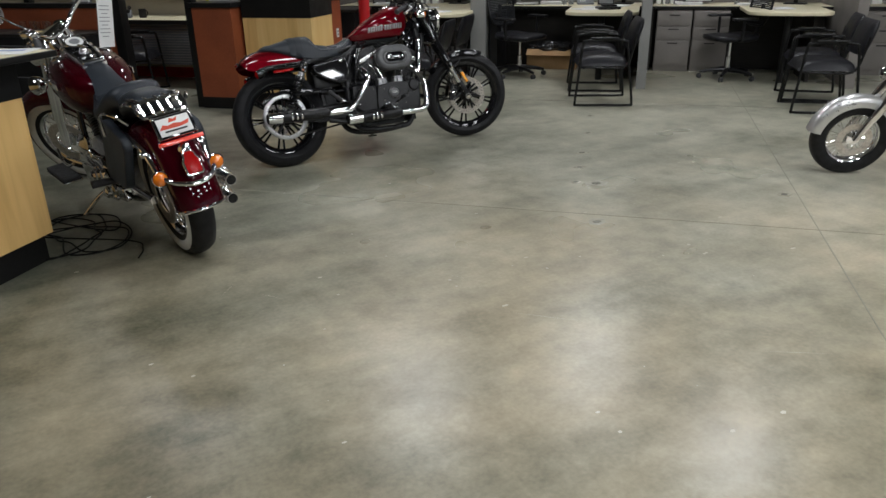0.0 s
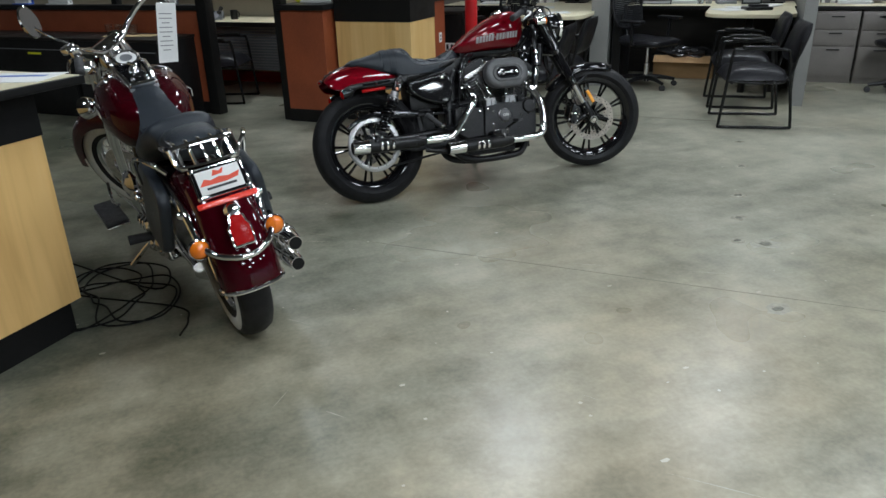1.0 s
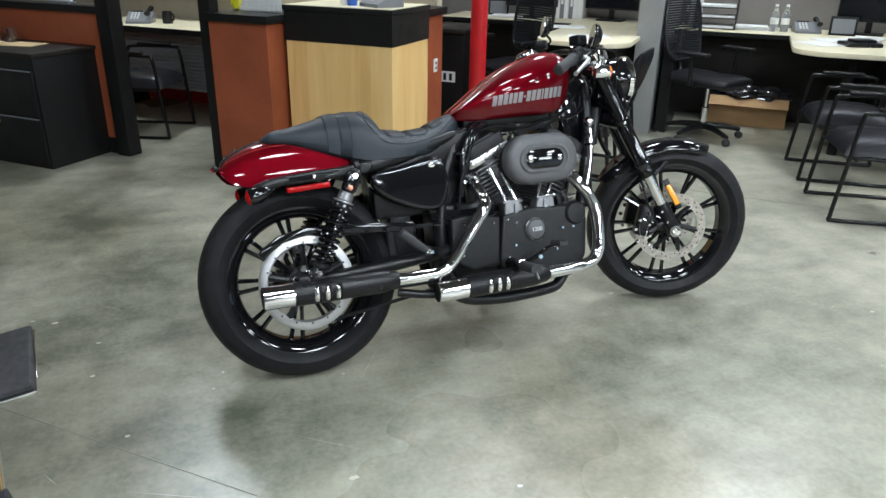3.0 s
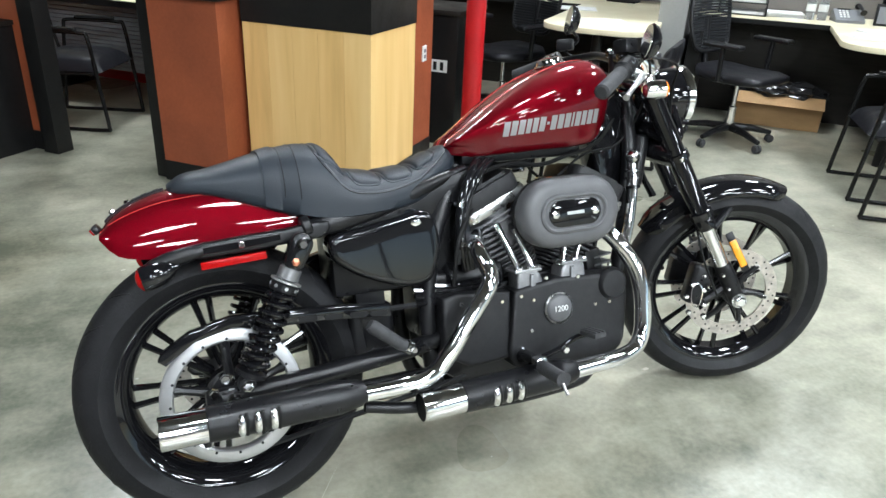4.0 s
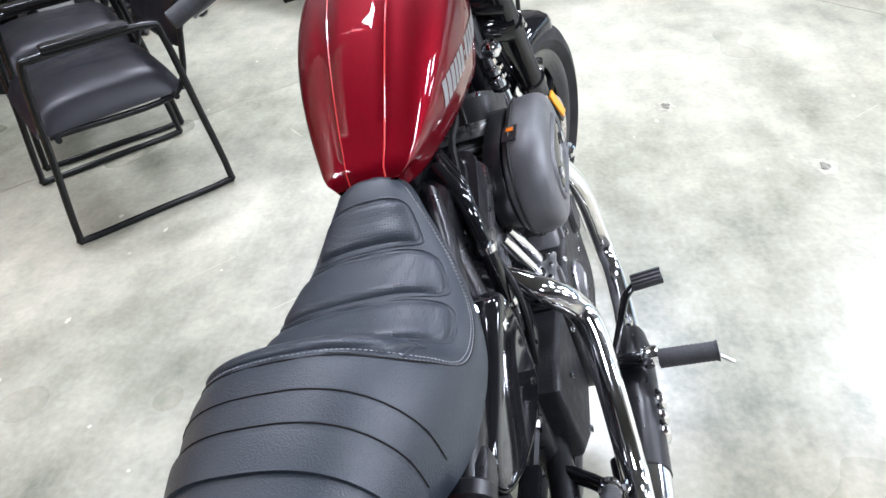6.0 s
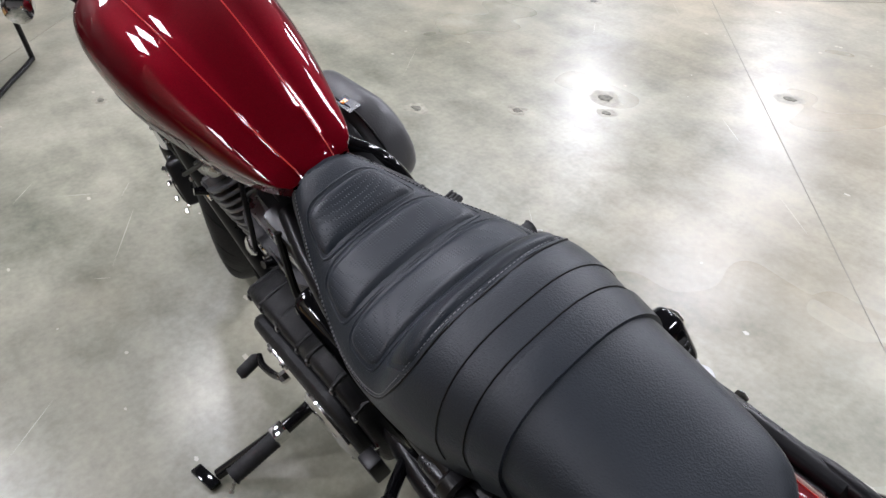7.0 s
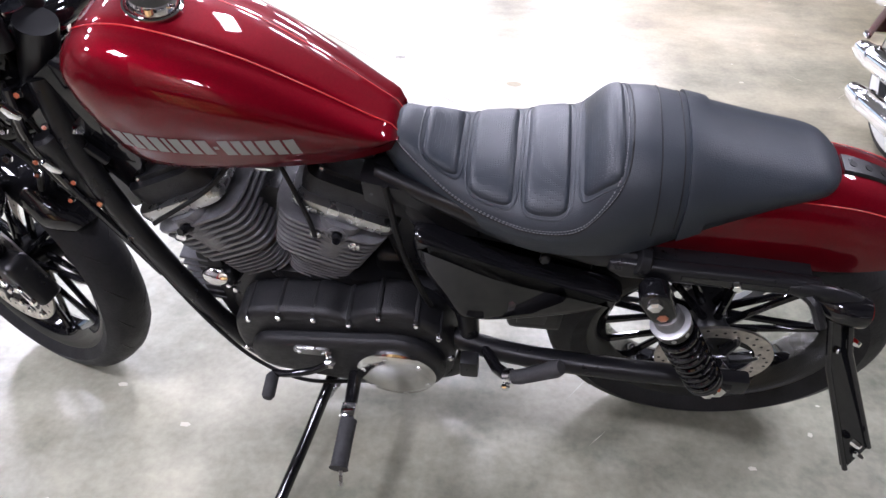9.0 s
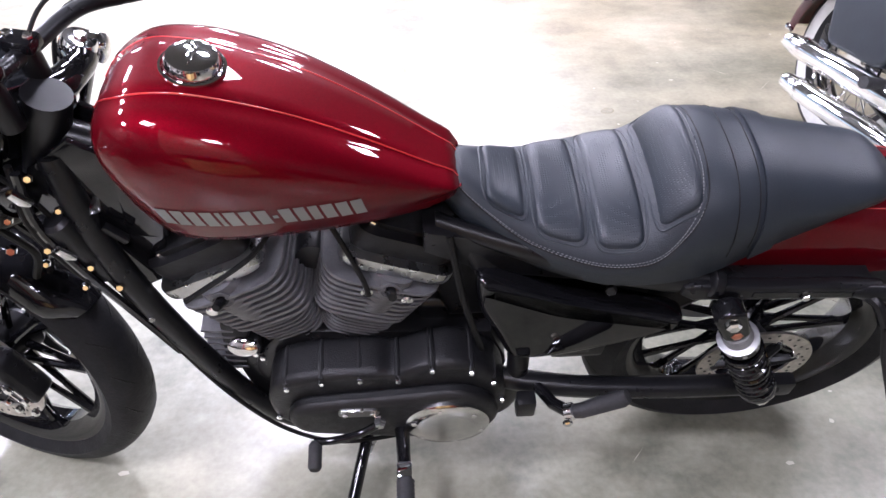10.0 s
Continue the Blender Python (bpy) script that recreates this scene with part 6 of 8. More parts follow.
def cruiser(name, label, paint, m, steer=0.0, whitewalls=True):
    """A heavy cruiser with wire wheels, full fenders and much chrome; x forward, on its stand."""
    b = thing(name, label, "motorcycle", m)

    turned = Matrix.Translation((1.36, 0, 0.9)) @ Matrix.Rotation(radians(steer), 4, Vector((-0.45, 0, 0.9))) @ Matrix.Translation((-1.26, 0, -0.9))
    state = {"front": False}

    def put(nm, bm, mat, parent=None, lab="", angle=38):
        if state["front"]:
            bm.transform(turned)
        else:
            for v in bm.verts:
                if v.co.x > 0.1:
                    v.co.x = 0.1 + (v.co.x - 0.1) * 1.16
        return part(nm, bm, mat, parent or b, lab, angle)

    for nm, c, ax in (("rear_wheel", Vector((0, 0, 0.325)), Vector((0, 1, 0))), ("front_wheel", Vector((1.64, 0, 0.325)), Vector((0, 1, 0)))):
        state["front"] = nm == "front_wheel"
        wm = axis_at(c, ax)
        w = put(nm, lathe([(0.222, -0.045), (0.212, -0.05), (0.198, -0.04), (0.190, -0.02), (0.190, 0.02), (0.198, 0.04), (0.212, 0.05), (0.222, 0.045), (0.205, 0)], wm, 48, closed=True), CHROME, lab="chrome wire-spoked wheel")
        put("tyre", lathe([(0.215, -0.052), (0.235, -0.060), (0.250, -0.063), (0.290, -0.062), (0.312, -0.050), (0.323, -0.026), (0.326, 0), (0.323, 0.026), (0.312, 0.050), (0.290, 0.062), (0.250, 0.063), (0.235, 0.060), (0.215, 0.052)], wm, 56, closed=True), RUBBER, w, "black tyre")
        for s in (-1, 1) if whitewalls else ():
            put("whitewall", lathe([(0.238, 0.0610 * s), (0.250, 0.0645 * s), (0.284, 0.0640 * s), (0.290, 0.0615 * s)], wm, 56), WHITEWALL, w, "white sidewall band")
        put("hub", lathe([(0, -0.05), (0.05, -0.05), (0.055, -0.035), (0.03, -0.02), (0.03, 0.02), (0.055, 0.035), (0.05, 0.05), (0, 0.05)], wm, 24), CHROME, w)
        bm = bmesh.new()
        for k in range(40):
            a = 2 * math.pi * k / 40
            s = 1 if k % 2 else -1
            a1 = a + (0.28 if (k // 2) % 2 else -0.28)
            tube([wm @ Vector((0.048 * math.cos(a), 0.048 * math.sin(a), 0.035 * s)), wm @ Vector((0.195 * math.cos(a1), 0.195 * math.sin(a1), 0.008 * s))], 0.0022, 5, bm=bm)
        put("wire_spokes", bm, CHROME, w)
        put("brake_disc", lathe([(0.145, 0.070), (0.145, 0.075), (0.09, 0.075), (0.09, 0.070)], wm, 40, closed=True), DISC, w)

    state["front"] = False

    def arc_fender(c, r, a0, a1, half, nm, lab, flare=0.0):
        rings = []
        n = 26
        for k in range(n + 1):
            a = radians(a0 + (a1 - a0) * k / n)
            out = flare * max(0.0, (k / n - 0.55) / 0.45) ** 2
            row = []
            for t in (out, out - 0.004):
                pts = []
                for j in range(-6, 7):
                    f = j / 6
                    pts.append((half * math.copysign(math.sin(abs(f) * math.pi / 2) ** 0.8, f), r + t - 0.085 * (1 - math.cos(abs(f) * math.pi / 2) ** 0.7)))
                if t != out:
                    pts = pts[::-1]
                row += [Vector((c[0] + q * math.cos(a), h, c[1] + q * math.sin(a))) for h, q in pts]
            rings.append(row)
        return put(nm, bridge(bmesh.new(), rings), paint, lab=lab, angle=50)

    rf = arc_fender((0.0, 0.330), 0.368, 38, 178, 0.108, "rear_fender", "painted rear mudguard with chrome trim", 0.030)
    state["front"] = True
    arc_fender((1.64, 0.325), 0.375, 10, 170, 0.082, "front_fender", "painted front mudguard")
    state["front"] = False
    trim = []
    for j in range(-6, 7):
        f = j / 6
        a = radians(178)
        q = 0.401 - 0.085 * (1 - math.cos(abs(f) * math.pi / 2) ** 0.7)
        trim.append((q * math.cos(a), 0.110 * math.copysign(math.sin(abs(f) * math.pi / 2) ** 0.8, f), 0.330 + q * math.sin(a)))
    put("fender_trim", tube(trim, 0.008, 8), CHROME, rf, "chrome trim strip")
    # tail lamp, plate, signals
    am = axis_at((-0.352, 0, 0.545), (-0.90, 0, 0.44), 0)
    stone = [(x * 0.74, z * 0.80) for x, z in [(-0.040, -0.062), (0.040, -0.062), (0.046, -0.05), (0.046, 0.012), (0.034, 0.030), (0.030, 0.052), (0.018, 0.064), (-0.018, 0.064), (-0.030, 0.052), (-0.034, 0.030), (-0.046, 0.012), (-0.046, -0.05)]]
    upright = am @ Matrix.Rotation(radians(-90), 4, "X")

    def tombstone(grow, y0, y1, bevel):
        bm = plate([(x * grow, z * grow) for x, z in stone], y0, y1, bevel, 3)
        bm.transform(upright)
        return bm

    put("tail_lamp_base", tombstone(1.13, -0.016, 0.040, 0.008), CHROME, rf, "chrome tail lamp housing")
    lens = put("tail_lens", tombstone(1.0, -0.026, 0.0, 0.006), RED_LENS, rf, "red tombstone tail lens in a chrome surround")
    put("lens_rim", tube([upright @ Vector((x * 1.04, -0.020, z * 1.04)) for x, z in stone], 0.005, 8, True), CHROME, lens)
    put("tail_lamp_cap", lathe([(0, 0.030), (0.018, 0.026), (0.026, 0.010), (0.028, 0)], am @ pose(0, 0.070, 0.0), 20), CHROME, rf)
    pmm = axis_at((-0.272, 0, 0.705), (-0.88, 0, 0.47))
    put("plate_holder", block(0.178, 0.108, 0.008, pmm, 0.003), GLOSS_BLACK, rf)
    put("plate_frame", tube([pmm @ Vector((0.084 * a, 0.050 * c, 0.006)) for a, c in ((-1, -1), (1, -1), (1, 1), (-1, 1))], 0.004, 8, True), CHROME, rf, "chrome plate frame")
    put("plate", block(0.146, 0.080, 0.004, pmm @ pose(0.0, 0, 0.008), 0.003), WHITE_PLASTIC, rf, "white dealer plate insert with red mark")
    put("plate_mark", plate([(-0.070, -0.010), (-0.050, 0.012), (-0.030, 0.004), (0.0, 0.010), (0.030, 0.004), (0.070, 0.012), (0.060, -0.006), (0.020, -0.012)], -0.0131, -0.0121, 0), PLATE_RED, rf).data.transform(pmm @ Matrix.Rotation(radians(-90), 4, "X"))
    put("plate_mark", plate([(-0.022, 0.016), (-0.012, 0.036), (0.004, 0.028), (0.022, 0.036), (0.014, 0.018)], -0.0131, -0.0121, 0), PLATE_RED, rf).data.transform(pmm @ Matrix.Rotation(radians(-90), 4, "X"))
    put("plate_bar", block(0.10, 0.008, 0.001, pmm @ pose(0, -0.022, 0.0121), 0), SATIN_BLACK, rf)
    for a in (-1, 1):
        for c in (-1, 1):
            put("plate_bolt", lathe([(0, 0.016), (0.007, 0.014), (0.010, 0.006), (0.010, 0)], pmm @ pose(0.081 * a, 0.047 * c, 0.004), 12), CHROME, rf)
    put("red_bar", block(0.205, 0.020, 0.016, pmm @ pose(0, -0.073, 0.004), 0.006), BAR_RED, rf, "bright red reflector bar")
    put("signal_bar", tube(spline([(-0.29, 0.125, 0.50), (-0.352, 0.09, 0.482), (-0.385, 0.04, 0.468), (-0.392, 0, 0.464), (-0.385, -0.04, 0.468), (-0.352, -0.09, 0.482), (-0.29, -0.125, 0.50)], 5), 0.0115, 10), CHROME, rf)
    for s in (1, -1):
        sm = axis_at((-0.290, 0.133 * s, 0.50), (-1, 0, 0.1))
        sg = put("turn_signal", lathe([(0, -0.05), (0.02, -0.046), (0.032, -0.022), (0.037, 0.0), (0.037, 0.008), (0.033, 0.010)], sm, 24), CHROME, rf, "chrome turn signal")
        put("orange_lens", lathe([(0, 0.026), (0.016, 0.023), (0.028, 0.014), (0.0335, 0.004), (0, 0)], sm, 24), ORANGE, rf, "orange signal lens")
        put("fender_strut", tube(spline([(-0.235, 0.116 * s, 0.50), (-0.16, 0.124 * s, 0.585), (0.0, 0.126 * s, 0.625), (0.2, 0.125 * s, 0.63), (0.30, 0.12 * s, 0.61)], 5), 0.017, 10), CHROME, lab="chrome mudguard strut")
        for x, z in ((-0.16, 0.585), (-0.05, 0.615), (0.07, 0.628)):
            put("strut_bolt", lathe([(0, 0.026), (0.010, 0.024), (0.015, 0.014), (0.015, 0)], axis_at((x, 0.128 * s, z), (0, s, 0.1)), 14), CHROME)
        put("side_reflector", block(0.085, 0.008, 0.028, pose(-0.13, 0.120 * s, 0.53, 0, -30, 0), 0.004), RED_LENS)
    # luggage rack and seats
    for s in (-0.085, -0.042, 0.0, 0.042, 0.085):
        put("rack_bar", tube(spline([(0.04, s, 0.800), (-0.09, s, 0.812), (-0.130, s, 0.800), (-0.175, s, 0.765), (-0.20, s, 0.748)], 4), 0.0075, 8), CHROME, lab="chrome luggage rack bar")
    put("rack_rail", tube(spline([(0.06, 0.112, 0.775), (-0.06, 0.116, 0.800), (-0.125, 0.10, 0.803), (-0.130, 0.04, 0.806), (-0.130, -0.04, 0.806), (-0.125, -0.10, 0.803), (-0.06, -0.116, 0.800), (0.06, -0.112, 0.775)], 5), 0.010, 8), CHROME)
    put("rack_rail", tube(spline([(-0.125, 0.105, 0.800), (-0.19, 0.100, 0.757), (-0.205, 0.05, 0.748), (-0.205, -0.05, 0.748), (-0.19, -0.100, 0.757), (-0.125, -0.105, 0.800)], 5), 0.010, 8), CHROME)

    def pad(rows):
        return bridge(bmesh.new(), [[(x, w * math.copysign(abs(math.sin(a)) ** 0.75, math.sin(a)), z - h / 2 + h / 2 * math.copysign(abs(math.cos(a)) ** 0.7, math.cos(a))) for a in (2 * math.pi * k / 24 for k in range(24))] for x, z, w, h in rows])

    put("pillion_seat", pad(((-0.115, 0.785, 0.04, 0.03), (-0.105, 0.805, 0.068, 0.06), (-0.07, 0.825, 0.084, 0.09), (0.0, 0.835, 0.092, 0.11), (0.08, 0.83, 0.098, 0.12), (0.15, 0.81, 0.098, 0.12), (0.20, 0.77, 0.09, 0.10))), VINYL, lab="black pillion pad", angle=60)
    put("rider_seat", pad(((0.14, 0.775, 0.09, 0.06), (0.155, 0.83, 0.105, 0.11), (0.19, 0.845, 0.128, 0.13), (0.25, 0.815, 0.146, 0.13), (0.34, 0.755, 0.158, 0.12), (0.44, 0.725, 0.150, 0.10), (0.53, 0.735, 0.115, 0.09), (0.61, 0.775, 0.075, 0.07), (0.68, 0.81, 0.055, 0.04))), VINYL, lab="broad black rider seat", angle=60)
    for s in (1, -1):
        put("seat_rail", tube(spline([(-0.02, 0.125 * s, 0.70), (0.0, 0.175 * s, 0.755), (0.10, 0.205 * s, 0.745), (0.15, 0.20 * s, 0.64)], 5), 0.008, 8), CHROME, lab="chrome passenger rail")
        flap = plate(hull(circle(-0.02, 0.61, 0.055, 12) + circle(0.18, 0.63, 0.08, 12) + circle(0.22, 0.46, 0.06, 12) + circle(0.04, 0.45, 0.05, 12)), -0.022, 0.022, 0.016, 3)
        flap.transform(pose(0, 0.245 * s, 0, 7 * s, 0, 0))
        put("seat_skirt", flap, VINYL, lab="black leather side flap", angle=50)
    # tank, console
    rings = []
    for x, w, zt, zb in ((0.56, 0.05, 0.78, 0.68), (0.60, 0.12, 0.815, 0.63), (0.68, 0.175, 0.865, 0.60), (0.80, 0.202, 0.905, 0.60), (0.92, 0.205, 0.925, 0.63), (1.02, 0.170, 0.918, 0.68), (1.075, 0.115, 0.90, 0.74), (1.10, 0.05, 0.88, 0.79)):
        ring = []
        for k in range(28):
            a = 2 * math.pi * k / 28
            dip = 0.022 * math.exp(-(math.sin(a) / 0.3) ** 2) if math.cos(a) > 0 else 0
            ring.append((x, w * math.copysign(abs(math.sin(a)) ** 0.72, math.sin(a)), (zt + zb) / 2 + (zt - zb) / 2 * math.copysign(abs(math.cos(a)) ** 0.85, math.cos(a)) - dip))
        rings.append(ring)
    tk = put("fuel_tank", bridge(bmesh.new(), rings), paint, lab="painted teardrop fuel tank", angle=60)
    put("console", bridge(bmesh.new(), [[(x, w * f, z + 0.010 * (1 - f * f)) for f in (-1, -0.8, -0.4, 0, 0.4, 0.8, 1)] + [(x, w * 0.9, z - 0.04), (x, -w * 0.9, z - 0.04)] for x, w, z in ((0.715, 0.050, 0.870), (0.78, 0.056, 0.893), (0.86, 0.062, 0.912), (0.95, 0.066, 0.926), (1.03, 0.058, 0.922), (1.07, 0.035, 0.90))]), GLOSS_BLACK, tk, "black tank console with chrome rails")
    for s in (1, -1):
        put("console_rail", bridge(bmesh.new(), [[(x, (w + d) * s, z + h) for d, h in ((-0.011, -0.012), (-0.011, 0.010), (-0.004, 0.015), (0.006, 0.012), (0.011, 0.002), (0.011, -0.03))] for x, w, z in ((0.700, 0.052, 0.866), (0.78, 0.062, 0.897), (0.86, 0.070, 0.917), (0.95, 0.074, 0.931), (1.03, 0.066, 0.927), (1.075, 0.046, 0.902))]), CHROME, tk, "chrome console rail")
    put("console_end", block(0.022, 0.118, 0.022, pose(0.705, 0, 0.872, 0, -18, 0), 0.008, None, 3), CHROME, tk)
    gm2 = axis_at((0.965, 0, 0.952), (-0.42, 0, 0.90))
    put("speedometer", lathe([(0.056, -0.03), (0.064, 0.006), (0.062, 0.016), (0.055, 0.020), (0.050, 0.012), (0, 0.012)], gm2, 32), CHROME, tk, "round chrome-ringed speedometer")
    put("dial", lathe([(0.028, 0.0135), (0.046, 0.0135)], gm2, 32), WHITE_PLASTIC, tk)
    put("dial_centre", lathe([(0, 0.0140), (0.028, 0.0140)], gm2, 24), GREY_PLASTIC, tk)
    put("ignition_switch", lathe([(0, 0.024), (0.014, 0.022), (0.020, 0.012), (0.024, 0.008), (0.026, 0)], axis_at((0.845, 0, 0.918), (-0.25, 0, 0.97)), 24), CHROME, tk, "chrome ignition switch")
    put("switch_lever", block(0.052, 0.014, 0.012, pose(0.845, 0, 0.944, 0, -14, 35), 0.005), CHROME, tk)
    for d in (-0.03, 0.03):
        put("console_screw", lathe([(0, 0.010), (0.008, 0.008), (0.010, 0)], axis_at((0.765, d, 0.895), (-0.25, 0, 0.97)), 12), CHROME, tk)
    put("leather_strip", bridge(bmesh.new(), [[(x, w * f, z - 0.014 * f * f) for f in (-1, -0.6, 0, 0.6, 1)] + [(x, w * 0.9, z - 0.06), (x, -w * 0.9, z - 0.06)] for x, w, z in ((0.71, 0.056, 0.874), (0.66, 0.062, 0.855), (0.61, 0.066, 0.828), (0.56, 0.078, 0.795), (0.50, 0.098, 0.755))]), VINYL, tk, "black leather tank strip")
    for s in (1, -1):
        put("filler_cap", lathe([(0, 0.020), (0.03, 0.018), (0.040, 0.008), (0.042, 0)], axis_at((0.90, 0.125 * s, 0.885), (0, 0.4 * s, 0.92)), 28), CHROME, tk)
        put("tank_badge", block(0.13, 0.008, 0.036, pose(0.84, 0.204 * s, 0.76, -4 * s, 0, 0), 0.01, None, 3), CHROME, tk, "chrome tank badge")
    # engine, pipes, floorboards
    put("crankcase", plate(hull(circle(0.78, 0.32, 0.15, 20) + circle(0.48, 0.33, 0.12, 18)), -0.11, 0.11, 0.02), ALLOY, lab="polished alloy crankcase")
    put("primary_case", plate(hull(circle(0.84, 0.30, 0.11, 20) + circle(0.52, 0.31, 0.12, 18)), 0.11, 0.19, 0.03, 3), CHROME, lab="chrome primary case")
    put("gear_case", plate(hull(circle(0.80, 0.32, 0.10, 20) + circle(0.66, 0.31, 0.07, 18)), -0.18, -0.11, 0.02, 3), CHROME)
    for ln in (-22, 24):
        ax = Vector((math.sin(radians(ln)), 0, math.cos(radians(ln))))
        ac = Vector((math.cos(radians(ln)), 0, -math.sin(radians(ln))))
        c0 = Vector((0.78, 0, 0.30))
        bm = bmesh.new()
        for k in range(14):
            fin(bm, c0 + ax * (0.13 + 0.014 * k), ax, ac, 0.15, 0.17, 0.006)
        put("cylinder", bm, SATIN_BLACK, lab="finned black cylinder")
        put("rocker_cover", fin(bmesh.new(), c0 + ax * 0.35, ax, ac, 0.16, 0.19, 0.06), CHROME)
    put("air_cleaner", lathe([(0, 0.05), (0.08, 0.045), (0.10, 0.03), (0.105, 0)], axis_at((0.77, -0.12, 0.55), (0, -1, 0)), 36), CHROME, lab="round chrome air cleaner")
    for z, x0, yy in ((0.346, -0.165, -0.223), (0.222, -0.085, -0.235)):
        pts = [(x0, yy, z), (x0 + 0.012, yy, z), (x0 + 0.10, yy, z - 0.001), (0.30, yy + 0.012, z - 0.004), (0.42, yy + 0.016, z - 0.004), (0.50, yy + 0.018, z - 0.004)]
        mf = put("muffler", tube(pts, [0.028, 0.031, 0.040, 0.044, 0.040, 0.027], 22), CHROME, lab="long tapered chrome muffler")
        put("bore", tube([(x0 - 0.001, yy, z), (x0 + 0.05, yy, z)], 0.0255, 16), CABLE, mf)
        put("muffler_band", tube([(x0 + 0.085, yy, z), (x0 + 0.09, yy, z), (x0 + 0.105, yy, z), (x0 + 0.11, yy, z)], [0.040, 0.0425, 0.0425, 0.040], 22), CHROME, mf)
        put("pipe", tube(spline([(0.48, yy + 0.018, z - 0.004), (0.60, yy + 0.02, z + 0.005), (0.76 + (0.3 - z) * 2, yy + 0.03, z + 0.06), (0.84 + (0.3 - z) * 2, -0.17, 0.46), (0.84, -0.09, 0.54)], 6), 0.024, 14), CHROME, mf)
        put("heat_shield", tube(spline([(0.50, yy + 0.012, z), (0.60, yy + 0.014, z + 0.010), (0.74 + (0.3 - z) * 2, yy + 0.022, z + 0.062)], 6), 0.029, 14), CHROME, mf)
    for x in (-0.02, 0.22):
        put("muffler_bracket", block(0.05, 0.014, 0.16, pose(x, -0.19, 0.29), 0.004), GLOSS_BLACK)
    for s in (1, -1):
        fb = put("floorboard", block(0.27, 0.10, 0.02, pose(0.92, 0.30 * s, 0.275, 0, -3, 4 * s), 0.03, None, 3), GRIP, lab="black rubber floorboard")
        put("board_trim", block(0.28, 0.11, 0.012, pose(0.92, 0.30 * s, 0.262, 0, -3, 4 * s), 0.012), CHROME, fb)
        put("rear_peg", tube([(0.30, 0.15 * s, 0.36), (0.30, 0.20 * s, 0.37), (0.30, 0.30 * s, 0.38)], [0.012, 0.018, 0.02], 12), GRIP, lab="rubber passenger peg")
        put("side_cover", block(0.20, 0.03, 0.16, pose(0.42, 0.115 * s, 0.46), 0.015), GLOSS_BLACK)
        put("down_tube", tube(spline([(1.14, 0.03 * s, 0.82), (1.10, 0.08 * s, 0.45), (1.02, 0.10 * s, 0.20), (0.70, 0.11 * s, 0.16), (0.30, 0.11 * s, 0.24), (0.05, 0.11 * s, 0.325)], 6), 0.017, 10), GLOSS_BLACK)
    state["front"] = True
    for s in (1, -1):
        put("fork", tube([(1.64, 0.095 * s, 0.325), (1.56, 0.095 * s, 0.50), (1.55, 0.095 * s, 0.52), (1.28, 0.095 * s, 1.02)], [0.030, 0.034, 0.040, 0.040], 16), CHROME, lab="chrome covered fork leg")
        put("passing_lamp", lathe([(0, -0.06), (0.03, -0.05), (0.05, -0.02), (0.056, 0.01), (0.05, 0.018), (0, 0.022)], axis_at((1.42, 0.20 * s, 0.80), (1, 0.05 * s, 0)), 24), CHROME, lab="chrome passing lamp")
        bar_pts = [(1.24, 0, 1.00), (1.23, 0.08 * s, 1.01), (1.20, 0.16 * s, 1.060), (1.14, 0.25 * s, 1.105), (1.06, 0.34 * s, 1.105), (0.965, 0.445 * s, 1.085)]
        hb = put("handlebar", tube(spline(bar_pts, 6), 0.0135, 12), CHROME, lab="wide chrome handlebar")
        put("grip", tube([(1.055, 0.344 * s, 1.105), (1.05, 0.35 * s, 1.104), (0.965, 0.445 * s, 1.085), (0.961, 0.45 * s, 1.084)], [0.014, 0.019, 0.019, 0.012], 14), GRIP, hb)
        put("lever", tube(spline([(1.10, 0.30 * s, 1.105), (1.12, 0.35 * s, 1.10), (1.02, 0.47 * s, 1.07)], 5), 0.007, 8), CHROME, hb)
        put("mirror", lathe([(0, 0.018), (0.05, 0.012), (0.06, 0), (0.055, -0.008), (0, -0.008)], axis_at((1.16, 0.36 * s, 1.31), (1, 0, 0.1)) @ Matrix.Diagonal((0.75, 1.2, 1, 1)), 24), CHROME, hb)
        put("mirror_stem", tube(spline([(1.13, 0.28 * s, 1.16), (1.14, 0.33 * s, 1.22), (1.16, 0.36 * s, 1.29)], 4), 0.005, 8), CHROME, hb)
        put("switch_housing", block(0.055, 0.05, 0.045, pose(1.085, 0.312 * s, 1.105, 0, 0, 42 * -s), 0.012, None, 3), CHROME, hb, "chrome switch housing")
        put("reservoir", block(0.045, 0.06, 0.035, pose(1.13, 0.30 * s, 1.125), 0.010, None, 3), CHROME, hb)
        put("riser", tube([(1.25, 0.045 * s, 0.93), (1.24, 0.045 * s, 1.00)], 0.020, 14), CHROME, hb)
        put("clamp_bolt", lathe([(0, 0.012), (0.010, 0.010), (0.013, 0)], axis_at((1.235, 0.045 * s, 1.018), (0, 0, 1)), 14), CHROME, hb)
        put("front_signal", lathe([(0, 0.024), (0.016, 0.02), (0.03, 0.006), (0.032, -0.02), (0, -0.03)], axis_at((1.10, 0.30 * s, 1.04), (1, 0, 0)), 20), CHROME)
    put("headlamp", lathe([(0, -0.10), (0.05, -0.09), (0.085, -0.04), (0.095, 0.02), (0.095, 0.05), (0.088, 0.058)], axis_at((1.42, 0, 0.92), (1, 0, 0)), 32), CHROME, lab="large chrome headlamp")
